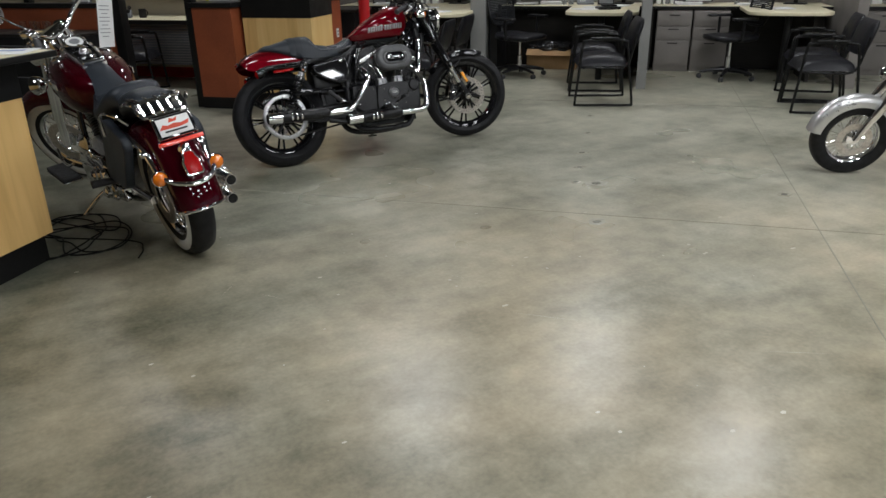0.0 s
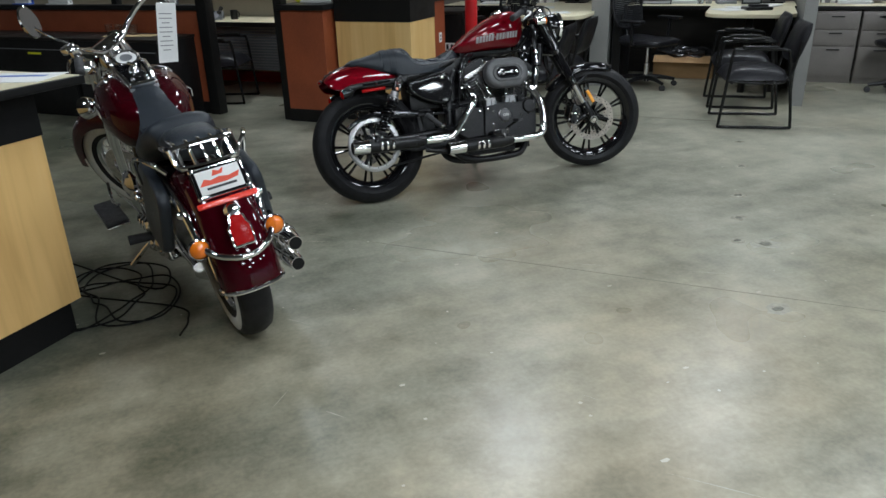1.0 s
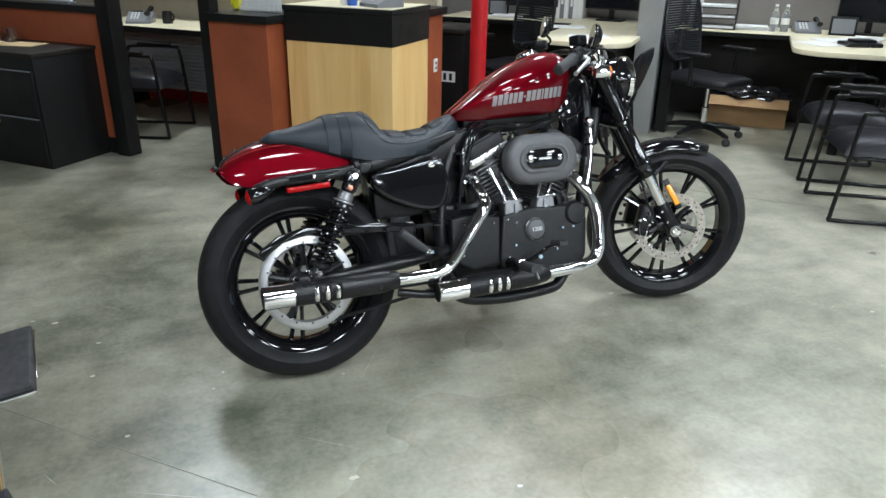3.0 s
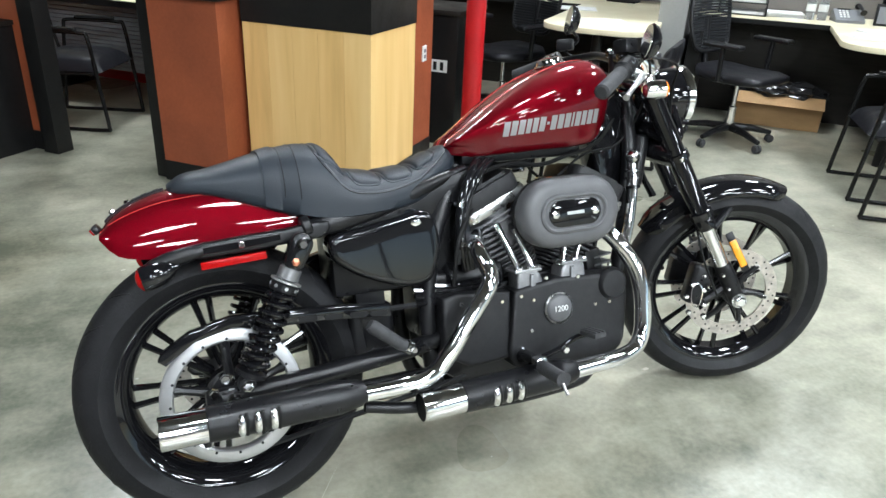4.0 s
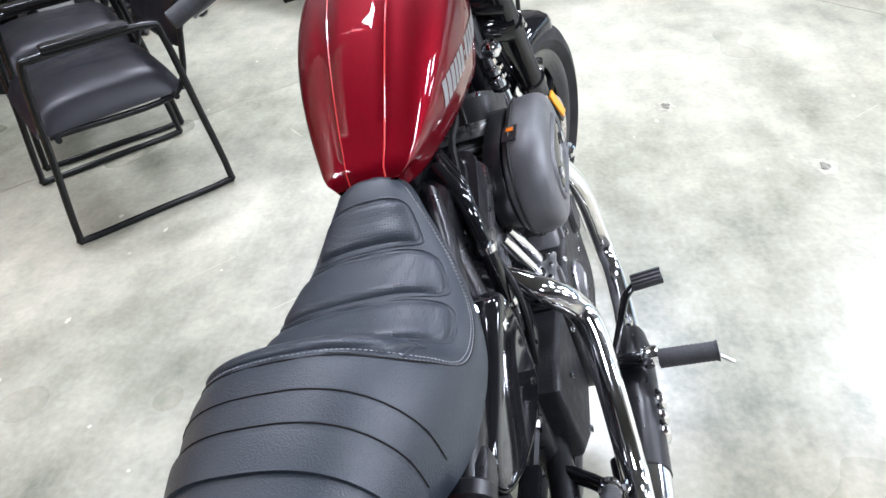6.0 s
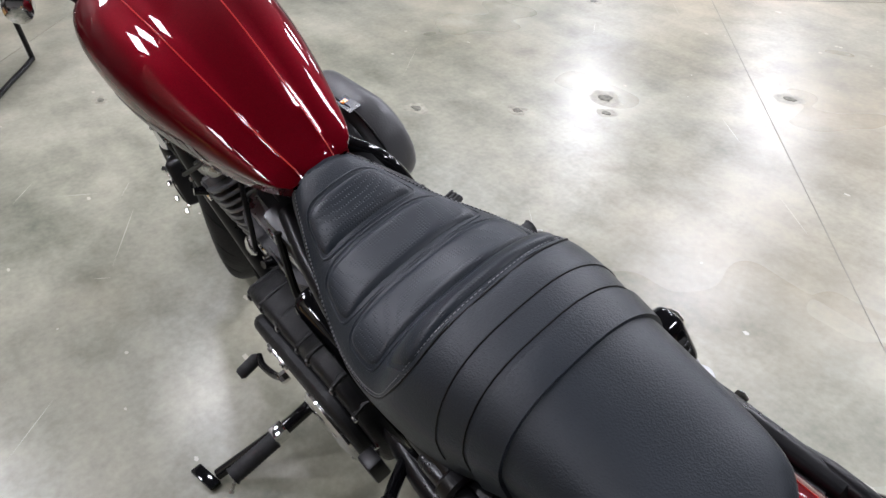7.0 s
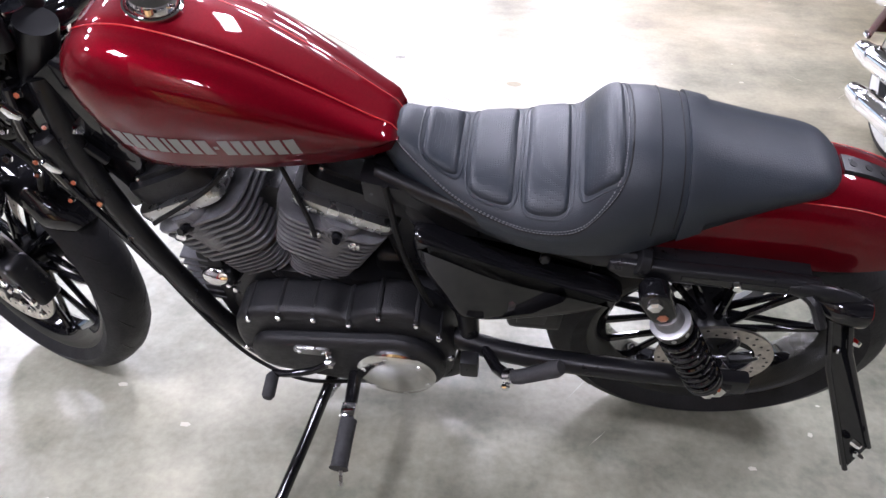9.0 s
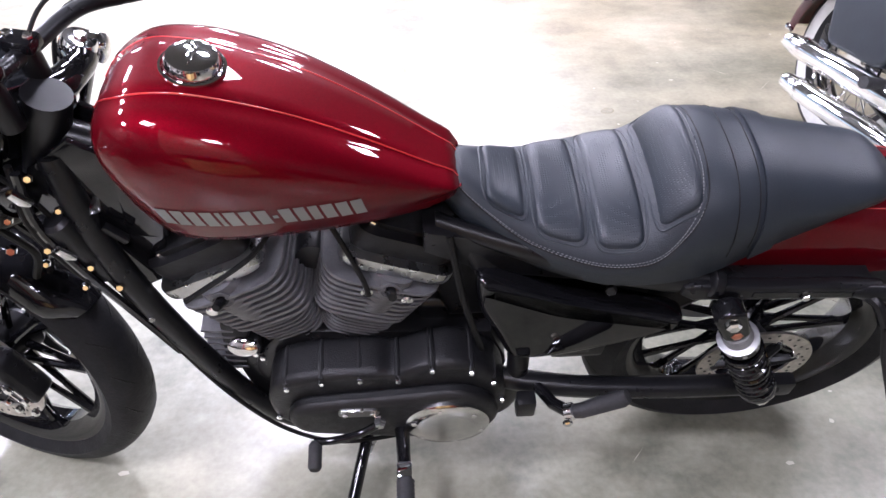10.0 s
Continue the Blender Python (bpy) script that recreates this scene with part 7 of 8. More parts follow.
    put("headlamp_lens", lathe([(0, 0.07), (0.06, 0.064), (0.088, 0.052), (0, 0.05)], axis_at((1.42, 0, 0.92), (1, 0, 0)), 32), GLASS)
    put("nacelle", block(0.16, 0.20, 0.13, pose(1.30, 0, 0.90, 0, 12, 0), 0.03, None, 3), CHROME)
    state["front"] = False
    put("backbone", tube(spline([(1.16, 0, 0.90), (0.9, 0, 0.72), (0.55, 0, 0.66), (0.25, 0, 0.58)], 6), 0.028, 12), GLOSS_BLACK)
    hn = put("horn", lathe([(0, 0.030), (0.030, 0.026), (0.052, 0.012), (0.056, 0.0), (0.040, -0.02), (0, -0.03)], axis_at((0.70, 0.19, 0.47), (-0.25, 1, 0.2)), 28), CHROME, lab="round chrome horn")
    put("horn_ring", lathe([(0.050, 0.014), (0.060, 0.010), (0.060, -0.004), (0.050, -0.008)], axis_at((0.70, 0.19, 0.47), (-0.25, 1, 0.2)), 28, closed=True), CHROME, hn)
    for k in range(3):
        put("chrome_cover", lathe([(0, 0.026), (0.026, 0.022), (0.036, 0.008), (0.038, 0)], axis_at((0.44 + 0.11 * k, 0.192, 0.36 - 0.03 * k), (0, 1, 0.1)), 24), CHROME)
    for x, y, z, r in ((0.36, 0.205, 0.30, 0.030), (0.40, 0.20, 0.245, 0.022), (0.50, 0.21, 0.245, 0.034), (0.60, 0.205, 0.43, 0.022), (0.30, 0.17, 0.34, 0.020)):
        put("chrome_cover", lathe([(0, r * 0.8), (r * 0.6, r * 0.7), (r * 0.95, r * 0.3), (r, 0)], axis_at((x, y - 0.02, z), (-0.4, 1, 0.3)), 18), CHROME)
    put("rear_master_cylinder", block(0.075, 0.05, 0.075, pose(0.30, 0.16, 0.25, 0, 0, 10), 0.012, None, 3), CHROME)
    put("swing_arm", tube(spline([(0.42, -0.12, 0.32), (0.2, -0.125, 0.32), (-0.03, -0.12, 0.325)], 5), 0.02, 10), CHROME)
    put("swing_arm", tube(spline([(0.42, 0.12, 0.32), (0.2, 0.125, 0.32), (-0.03, 0.12, 0.325)], 5), 0.02, 10), CHROME)
    put("oil_tank", block(0.22, 0.22, 0.20, pose(0.40, 0, 0.45), 0.04, None, 3), GLOSS_BLACK)
    put("shift_linkage", tube(spline([(0.60, 0.20, 0.36), (0.80, 0.22, 0.36), (1.00, 0.24, 0.34)], 4), 0.006, 8), CHROME)
    put("heel_toe_shifter", tube(spline([(0.78, 0.26, 0.36), (0.86, 0.27, 0.33), (0.98, 0.27, 0.33), (1.07, 0.26, 0.38)], 5), 0.008, 8), CHROME)
    put("side_stand", tube(spline([(0.72, 0.12, 0.20), (0.74, 0.20, 0.15), (0.76, 0.30, 0.065)], 5), 0.012, 10), CHROME)
    return b


def stand_at(x, y, heading, lean):
    return pose(x, y, 0, 0, 0, heading) @ Matrix.Rotation(radians(-lean), 4, "X")


cruiser("cruiser_motorcycle", "dark red chrome-laden cruiser with whitewall tyres, parked", DEEP_RED, stand_at(-0.893, -1.245, 98.5, 7.5), 40)
tag = thing("price_tag", "white paper sheet hanging from the cruiser's handlebar", "paper sheet")
tag_m = pose(-0.985, 0.10, 0.885, 4, 5, 50)
part("sheet", block(0.15, 0.002, 0.29, tag_m, 0), PAPER, tag)
for k in range(9):
    part("text_bar", block(0.10 if k % 3 else 0.06, 0.0006, 0.004, tag_m @ pose(-0.01, -0.0014, 0.06 + 0.022 * k), 0), GREY_PLASTIC, tag)
SILVER = varied(material("silver_paint", (0.55, 0.55, 0.54), 0.3, metal=0.6, coat=1.0), 6, 0.06, 0.05)
cruiser("cruiser_motorcycle", "silver cruiser with chrome wheels parked on the showroom floor", SILVER, stand_at(4.166, -2.938, 145, 9) @ Matrix.Scale(0.76, 4), 0.0, False)
cruiser("cruiser_motorcycle", "dark red cruiser parked beyond the sales counter", DEEP_RED, stand_at(-3.6, 2.1, 60, 9))


# ---- cables on the floor ----
def floor_cables():
    rnd = random.Random(3)
    bm = bmesh.new()
    c = Vector((-1.40, -0.72, 0))
    pts = [Vector((-1.62, -0.20, 0.004))]
    for k in range(46):
        a = k * 0.62
        r = 0.16 + 0.09 * math.sin(k * 0.9) + rnd.uniform(-0.03, 0.03)
        pts.append(c + Vector((r * 1.15 * math.cos(a) + 0.02 * math.sin(k), r * 1.5 * math.sin(a), 0.004 + 0.0018 * (k % 7))))
    pts += [Vector((-1.16, -0.95, 0.006)), Vector((-1.12, -1.10, 0.004)), Vector((-1.16, -1.22, 0.004))]
    tube(spline(pts, 6), 0.0042, 6, bm=bm)
    return bm


tagged(part("floor_cable", floor_cables(), CABLE), "loosely coiled black cable on the concrete", "cable")


# ---- chairs ----
def guest_chair(m, label="black leather guest chair on a tubular sled frame"):
    """A sled-base armchair; it faces -x."""
    c = thing("guest_chair", label, "chair", m, "guest chairs")
    for s in (1, -1):
        loop = [(-0.27, 0.27 * s, 0.013), (0.0, 0.27 * s, 0.013), (0.25, 0.27 * s, 0.013), (0.275, 0.27 * s, 0.05), (0.235, 0.27 * s, 0.35), (0.20, 0.27 * s, 0.60), (0.17, 0.27 * s, 0.645), (0.0, 0.27 * s, 0.65), (-0.19, 0.27 * s, 0.645), (-0.235, 0.27 * s, 0.61), (-0.265, 0.27 * s, 0.30), (-0.29, 0.27 * s, 0.04)]
        part("side_frame", tube(spline(loop, 5, True), 0.0125, 10, closed=True), TUBE_BLACK, c, "black tube sled frame")
        part("arm_pad", block(0.27, 0.05, 0.024, pose(-0.03, 0.27 * s, 0.655, 0, 0, 0), 0.01, None, 3), TUBE_BLACK, c, "black arm pad")
        part("seat_rail", tube(spline([(-0.24, 0.235 * s, 0.385), (0.12, 0.235 * s, 0.375), (0.22, 0.235 * s, 0.42), (0.26, 0.235 * s, 0.55), (0.285, 0.235 * s, 0.70)], 5), 0.011, 10), TUBE_BLACK, c)
    part("cross_bar", tube([(-0.22, -0.27, 0.38), (-0.22, 0.27, 0.38)], 0.011, 10), TUBE_BLACK, c)
    part("cross_bar", tube([(0.18, -0.27, 0.39), (0.18, 0.27, 0.39)], 0.011, 10), TUBE_BLACK, c)
    bm = bmesh.new()
    n, rows = 16, []
    for i in range(n + 1):
        f = 2 * i / n - 1
        row = []
        for j in range(n + 1):
            g = 2 * j / n - 1
            puff = (1 - abs(f) ** 6) * (1 - abs(g) ** 6)
            groove = 0.012 * math.exp(-(g / 0.05) ** 2) * (1 - abs(f)) + 0.008 * math.exp(-((f - 0.1) / 0.05) ** 2) * (1 - abs(g))
            row.append((0.255 * f - 0.02, 0.245 * g, 0.395 + 0.085 * puff ** 0.5 + 0.025 * (1 - f * f) * (1 - g * g) - groove))
        rows.append(row)
    bridge(bm, rows, closed_ring=False, cap=False)
    block(0.47, 0.46, 0.035, pose(-0.02, 0, 0.39), 0.015, bm)
    part("seat_cushion", bm, LEATHER, c, "padded black leather seat", 60)
    rings = []
    for k in range(9):
        f = k / 8
        z = 0.53 + 0.31 * f
        w = 0.235 * (1 - 0.35 * max(0, f - 0.6) ** 1.3 - 0.2 * max(0, 0.15 - f) * 4)
        x = 0.255 + 0.09 * f
        d = 0.045 * (1 - (2 * f - 1) ** 6 * 0.7)
        rings.append([(x + d * math.cos(a) * (0.8 if math.cos(a) > 0 else 1), w * math.copysign(abs(math.sin(a)) ** 0.5, math.sin(a)), z) for a in (2 * math.pi * q / 20 for q in range(20))])
    part("backrest", bridge(bmesh.new(), rings), LEATHER, c, "padded black leather backrest", 60)
    return c


chair_a = guest_chair(uvpose(2.03, 2.80, 0, 11) @ Matrix.Scale(0.94, 4))
for u, v, turn in ((1.92, 3.56, 7), (0.29, 2.42, 0), (0.34, 3.02, -3), (3.98, 2.78, 3), (4.02, 3.38, -2), (-2.98, 2.45, 200)):
    copy_thing(chair_a, uvpose(u, v, 0, turn))


def office_chair(m):
    """A swivel chair on a five-star base."""
    c = thing("office_chair", "black swivel office chair with mesh back on castors", "office chair", m, "office chairs")
    for k in range(5):
        a = 2 * math.pi * k / 5 + 0.3
        d = Vector((math.cos(a), math.sin(a), 0))
        leg = part("base_arm", tube([d * 0.03 + Vector((0, 0, 0.10)), d * 0.16 + Vector((0, 0, 0.095)), d * 0.30 + Vector((0, 0, 0.07))], [0.028, 0.023, 0.016], 8), SATIN_BLACK, c)
        side = d.cross(Vector((0, 0, 1)))
        for s in (-1, 1):
            part("castor_wheel", lathe([(0, -0.009), (0.022, -0.009), (0.027, -0.004), (0.027, 0.004), (0.022, 0.009), (0, 0.009)], axis_at(d * 0.30 + side * 0.014 * s + Vector((0, 0, 0.0275)), side), 18), GRIP, leg)
    part("gas_column", tube([(0, 0, 0.09), (0, 0, 0.24), (0, 0, 0.245), (0, 0, 0.42)], [0.028, 0.028, 0.016, 0.016], 16), CHROME, c)
    part("mechanism", block(0.22, 0.16, 0.05, pose(0, 0, 0.40), 0.012), SATIN_BLACK, c)
    rings = []
    for f, w, z, h in ((-0.26, 0.12, 0.475, 0.03), (-0.245, 0.20, 0.485, 0.06), (-0.15, 0.245, 0.495, 0.08), (0.05, 0.25, 0.49, 0.08), (0.19, 0.235, 0.50, 0.075), (0.24, 0.16, 0.505, 0.04)):
        rings.append([(f, w * math.copysign(abs(math.sin(a)) ** 0.6, math.sin(a)), z - h / 2 + h / 2 * math.copysign(abs(math.cos(a)) ** 0.6, math.cos(a))) for a in (2 * math.pi * q / 20 for q in range(20))])
    part("seat", bridge(bmesh.new(), rings), LEATHER, c, "black padded seat", 60)
    frame_pts = [(0.25, -0.17, 0.60), (0.29, -0.22, 0.75), (0.32, -0.21, 0.95), (0.34, -0.15, 1.06), (0.345, 0, 1.09), (0.34, 0.15, 1.06), (0.32, 0.21, 0.95), (0.29, 0.22, 0.75), (0.25, 0.17, 0.60), (0.245, 0, 0.58)]
    part("back_frame", tube(spline(frame_pts, 5, True), 0.014, 8, closed=True), SATIN_BLACK, c)
    bm = bmesh.new()
    for k in range(26):
        z = 0.60 + 0.018 * k
        w = 0.17 + 0.05 * math.sin(min(1, k / 9) * 1.57) - (0.09 * max(0, (k - 19) / 6) ** 2)
        tube([(0.25 + 0.0034 * k, -w, z), (0.285 + 0.0034 * k, 0, z), (0.25 + 0.0034 * k, w, z)], 0.0085, 4, bm=bm)
    part("mesh_back", bm, MESH_GREY, c, "dark mesh back")
    part("spine", tube(spline([(0.10, 0, 0.42), (0.26, 0, 0.46), (0.30, 0, 0.62), (0.32, 0, 0.80)], 5), 0.022, 10), SATIN_BLACK, c)
    for s in (1, -1):
        part("arm_post", tube([(-0.02, 0.20 * s, 0.43), (-0.02, 0.29 * s, 0.45), (-0.02, 0.30 * s, 0.66)], 0.016, 10), SATIN_BLACK, c)
        part("arm_rest", block(0.26, 0.08, 0.028, pose(-0.02, 0.30 * s, 0.655), 0.012, None, 3), SATIN_BLACK, c)
    return c


seat_a = office_chair(uvpose(1.0, 4.22, 0, 150))
for u, v, turn in ((-0.62, 4.10, 60), (3.35, 4.40, 20)):
    copy_thing(seat_a, uvpose(u, v, 0, turn))


# ---- desks ----
def slab_top(outline, z0, z1, bevel=0.006):
    """A flat top from an outline of (u, v) pairs."""
    bm = plate([(u, v) for u, v in outline], -z1, -z0, bevel)
    m = Matrix.Rotation(radians(-45), 4, "Z") @ Matrix(((1, 0, 0, 0), (0, 0, 1, 0), (0, -1, 0, 0), (0, 0, 0, 1)))
    bmesh.ops.transform(bm, matrix=m, verts=bm.verts)
    return bm


def rounded(u0, u1, v0, v1, r):
    """A top with its two near corners rounded."""
    return [(u1, v1), (u0, v1)] + circle(u0 + r, v0 + r, r, 9, math.pi, 1.5 * math.pi) + circle(u1 - r, v0 + r, r, 9, 1.5 * math.pi, 2 * math.pi)


def desk(u0, u1, p0, p1, pv, label):
    d = thing("desk", label, "desk", None, "sales desks")
    part("worktop", slab_top([(u0, 4.88), (u1, 4.88), (u1, 5.56), (u0, 5.56)], 0.715, 0.75), LAMINATE, d, "cream laminate worktop")
    part("edge_band", slab_top([(u0, 4.874), (u1, 4.874), (u1, 4.88), (u0, 4.88)], 0.716, 0.748, 0), BLACK_LAM, d)
    part("peninsula_top", slab_top(rounded(p0, p1, pv, 4.873, 0.22), 0.717, 0.752), LAMINATE, d, "rounded cream peninsula top")
    part("modesty_panel", sheet(u0, u1, 5.16, 5.19, 0.0, 0.715), ESPRESSO, d)
    part("end_panel", sheet(u0, u0 + 0.03, 4.92, 5.15, 0, 0.715), ESPRESSO, d)
    part("end_panel", sheet(p1 - 0.16, p1 - 0.12, pv + 0.32, 4.9, 0, 0.717), ESPRESSO, d)
    part("leg", rod(uv((p0 + p1) / 2, pv + 0.25, 0), uv((p0 + p1) / 2, pv + 0.25, 0.717), 0.035, 16), BLACK_LAM, d)
    return d


desk(0.63, 2.35, 1.53, 2.33, 3.86, "long cream laminate sales desk with rounded end and dark panels")
desk(-1.55, 0.35, -0.25, 0.45, 3.52, "cream laminate sales desk with rounded end behind the pillar")
desk(2.47, 4.44, 3.45, 4.30, 3.95, "cream laminate sales desk with dark drawers beneath")
desk(4.56, 6.6, 5.4, 6.2, 3.95, "cream laminate sales desk at the end of the row")


def pedestal(u, v, mat=TAUPE_WALL):
    p = thing("drawer_pedestal", "dark taupe three-drawer desk pedestal", "drawer unit", uvpose(u, v), "drawer pedestals")
    part("body", block(0.40, 0.50, 0.70, None, 0.004), mat, p)
    for z, h in ((0.06, 0.30), (0.37, 0.15), (0.53, 0.15)):
        d = part("drawer_front", block(0.385, 0.016, h, pose(0, -0.256, z), 0.004), mat, p)
        part("pull", block(0.12, 0.012, 0.012, pose(0, -0.268, z + h - 0.035), 0.004), BLACK_LAM, d)
    return p


ped = pedestal(2.74, 5.12)
copy_thing(ped, uvpose(3.16, 5.12))
copy_thing(ped, uvpose(5.0, 5.12))

# ---- things on and under the desks ----
box = thing("cardboard_box", "brown cardboard box holding crumpled black plastic", "box", uvpose(1.31, 4.95))
part("carton", block(0.62, 0.30, 0.20, None, 0.006), CARD, box)
part("flap", block(0.62, 0.14, 0.004, pose(0, -0.17, 0.205, 25), 0), CARD, box)
bm = bmesh.new()
bmesh.ops.create_icosphere(bm, subdivisions=4, radius=1)
for q in bm.verts:
    n = noise.noise(q.co * 2.3) * 0.35 + noise.noise(q.co * 6) * 0.16
    q.co = Vector((q.co.x * 0.31, q.co.y * 0.15, q.co.z * 0.075)) * (1 + n)
bmesh.ops.translate(bm, vec=(0, 0, 0.245), verts=bm.verts)
part("plastic_bag", bm, BAG, box, "crumpled black plastic sheet", 25)


def paper_stack(u, v, z, w, d, h, turn, mat=PAPER, label="loose stack of white papers on the desk"):
    t = thing("paper_stack", label, "papers", uvpose(u, v, z, turn), "papers")
    rnd = random.Random(int(u * 100) + int(v * 10))
    n = max(2, int(h / 0.004))
    for k in range(n):
        part("sheet", block(w, d, 0.003, pose(rnd.uniform(-0.012, 0.012), rnd.uniform(-0.012, 0.012), k * h / n, 0, 0, rnd.uniform(-7, 7)), 0), mat, t)
    return t


for args in ((1.22, 5.22, 0.75, 0.28, 0.21, 0.035, 5), (1.85, 4.62, 0.752, 0.30, 0.22, 0.010, 25), (2.08, 4.85, 0.752, 0.22, 0.30, 0.012, -15), (1.72, 4.35, 0.752, 0.21, 0.28, 0.006, 40), (-0.2, 4.5, 0.752, 0.28, 0.21, 0.008, 10), (0.1, 3.9, 0.752, 0.28, 0.21, 0.006, 30), (-0.95, 5.15, 0.75, 0.3, 0.22, 0.02, 4), (2.9, 5.2, 0.75, 0.3, 0.22, 0.03, 0), (3.8, 4.5, 0.752, 0.3, 0.21, 0.01, 20), (3.6, 5.1, 0.75, 0.28, 0.2, 0.02, 8), (5.7, 4.6, 0.752, 0.3, 0.21, 0.012, 12), (5.2, 5.2, 0.75, 0.3, 0.21, 0.03, 2)):
    paper_stack(*args)


def tray(u, v, z):
    t = thing("letter_tray", "black three-tier letter tray with papers", "letter tray", uvpose(u, v, z), "letter trays")
    for k in range(3):
        part("shelf", block(0.34, 0.26, 0.008, pose(0, 0, 0.085 * k), 0.003), BLACK_LAM, t)
        part("paper_sheaf", block(0.28, 0.21, 0.018, pose(0.01, -0.015, 0.0085 + 0.085 * k, 0, 0, 2), 0.002), PAPER, t, "white papers")
    for s in (-1, 1):
        part("side", block(0.008, 0.26, 0.25, pose(0.168 * s, 0, 0), 0.002), BLACK_LAM, t)
    return t


tr = tray(0.93, 5.20, 0.75)
copy_thing(tr, uvpose(3.0, 5.35, 0.78))


def bottle(u, v, z):
    b = thing("water_bottle", "clear plastic water bottle standing on the desk", "bottle", uvpose(u, v, z), "water bottles")
    part("bottle_body", lathe([(0, 0), (0.031, 0), (0.033, 0.006), (0.032, 0.05), (0.033, 0.10), (0.031, 0.14), (0.022, 0.175), (0.012, 0.195), (0.012, 0.205)], Matrix.Identity(4), 20), BOTTLE, b)
    part("label_band", lathe([(0.0335, 0.06), (0.034, 0.065), (0.034, 0.105), (0.0335, 0.11)], Matrix.Identity(4), 20), WHITE_PLASTIC, b)
    part("bottle_cap", lathe([(0, 0.22), (0.013, 0.219), (0.0135, 0.2), (0.0135, 0.203)], Matrix.Identity(4), 16), WHITE_PLASTIC, b)
    return b


b0 = bottle(1.40, 5.16, 0.75)
copy_thing(b0, uvpose(1.485, 5.18, 0.75))
copy_thing(b0, uvpose(3.45, 5.2, 0.75))


def phone(u, v, z, turn):
    p = thing("desk_phone", "grey office desk phone with handset", "telephone", uvpose(u, v, z, turn), "desk phones")
    part("base", plate([(-0.09, 0), (0.09, 0), (0.09, 0.07), (0.05, 0.085), (-0.09, 0.02)], -0.10, 0.10, 0.006), GREY_PLASTIC, p)
    part("handset", tube(spline([(-0.085, -0.075, 0.075), (-0.06, -0.075, 0.085), (0.05, -0.075, 0.115), (0.085, -0.075, 0.10)], 5), [0.02, 0.024, 0.022, 0.014, 0.013, 0.012, 0.012, 0.012, 0.012, 0.012, 0.013, 0.015, 0.02, 0.024, 0.024, 0.02], 10), SATIN_BLACK, p)
    part("display", block(0.004, 0.09, 0.04, pose(0.066, 0.03, 0.075, 0, -70, 0), 0), DARK_SCREEN, p)
    for i in range(3):
        for j in range(4):
            part("key", block(0.014, 0.016, 0.005, pose(-0.05 + 0.024 * j, 0.01 + 0.025 * i, 0.038 + 0.0115 * j, 0, -25, 0), 0.002), WHITE_PLASTIC, p)
    return p


ph = phone(1.66, 5.2, 0.75, 100)
copy_thing(ph, uvpose(3.7, 5.25, 0.75, 95))
copy_thing(ph, uvpose(-3.42, 2.98, 0.742, 120))


def monitor(u, v, z, turn):
    m = thing("computer_monitor", "black flat computer monitor on its stand", "monitor", uvpose(u, v, z, turn), "monitors")
    part("bezel", block(0.50, 0.03, 0.31, pose(0, 0, 0.10), 0.006), BLACK_LAM, m)
    part("screen", block(0.47, 0.003, 0.28, pose(0, -0.0165, 0.115), 0), DARK_SCREEN, m)
    part("neck", block(0.05, 0.03, 0.14, pose(0, 0.025, 0.0), 0.008), BLACK_LAM, m)
    part("foot", block(0.24, 0.17, 0.014, pose(0, 0.02, 0), 0.006), BLACK_LAM, m)
    return m


mo = monitor(2.12, 5.28, 0.75, -10)
for u, v, turn in ((-0.75, 5.25, 5), (0.0, 5.3, -8), (4.1, 5.25, -20), (5.9, 5.25, 0)):
    copy_thing(mo, uvpose(u, v, 0.75, turn))


def photo_frame(u, v, z, turn):
    f = thing("picture_frame", "small black framed picture on the desk", "picture frame", uvpose(u, v, z, turn), "picture frames")
    part("frame_border", block(0.20, 0.015, 0.15, pose(0, 0, 0.0, -12), 0.004), BLACK_LAM, f)
    part("picture", block(0.165, 0.002, 0.115, pose(0, -0.0085, 0.016, -12), 0), GREY_PLASTIC, f)
    return f


pf = photo_frame(1.92, 5.1, 0.751, 0)
copy_thing(pf, uvpose(-1.1, 5.3, 0.75, 10))
case = thing("tablet_case", "dark closed tablet case lying on the desk", "tablet case", uvpose(1.98, 4.36, 0.752, 20))
part("cover", block(0.25, 0.18, 0.03, None, 0.012, None, 3), SATIN_BLACK, case)
part("pouch", block(0.16, 0.11, 0.02, pose(0.01, 0.0, 0.0302), 0.008), LEATHER, case)


def binders(u, v, z, n, seed):
    rnd = random.Random(seed)
    x = 0.0
    for k in range(n):
        w, h = rnd.uniform(0.03, 0.06), rnd.uniform(0.22, 0.30)
        b = thing("binder", rnd.choice(["white ring binder standing upright on the desk", "dark ring binder standing upright on the desk"]), "binder", uvpose(u + x, v, z), "binders")
        white = b["label"].startswith("white")
        part("cover", block(w, 0.24, h, None, 0.004), WHITE_PLASTIC if white else GREY_PLASTIC, b)
        part("spine_label", block(w * 0.6, 0.001, h * 0.3, pose(0, -0.1208, h * 0.5), 0), PAPER, b)
        x += w + 0.004


binders(-0.5, 5.4, 0.75, 6, 1)
binders(2.55, 5.4, 0.75, 5, 2)
binders(4.7, 5.4, 0.75, 7, 3)
binders(0.68, 5.42, 0.75, 3, 4)

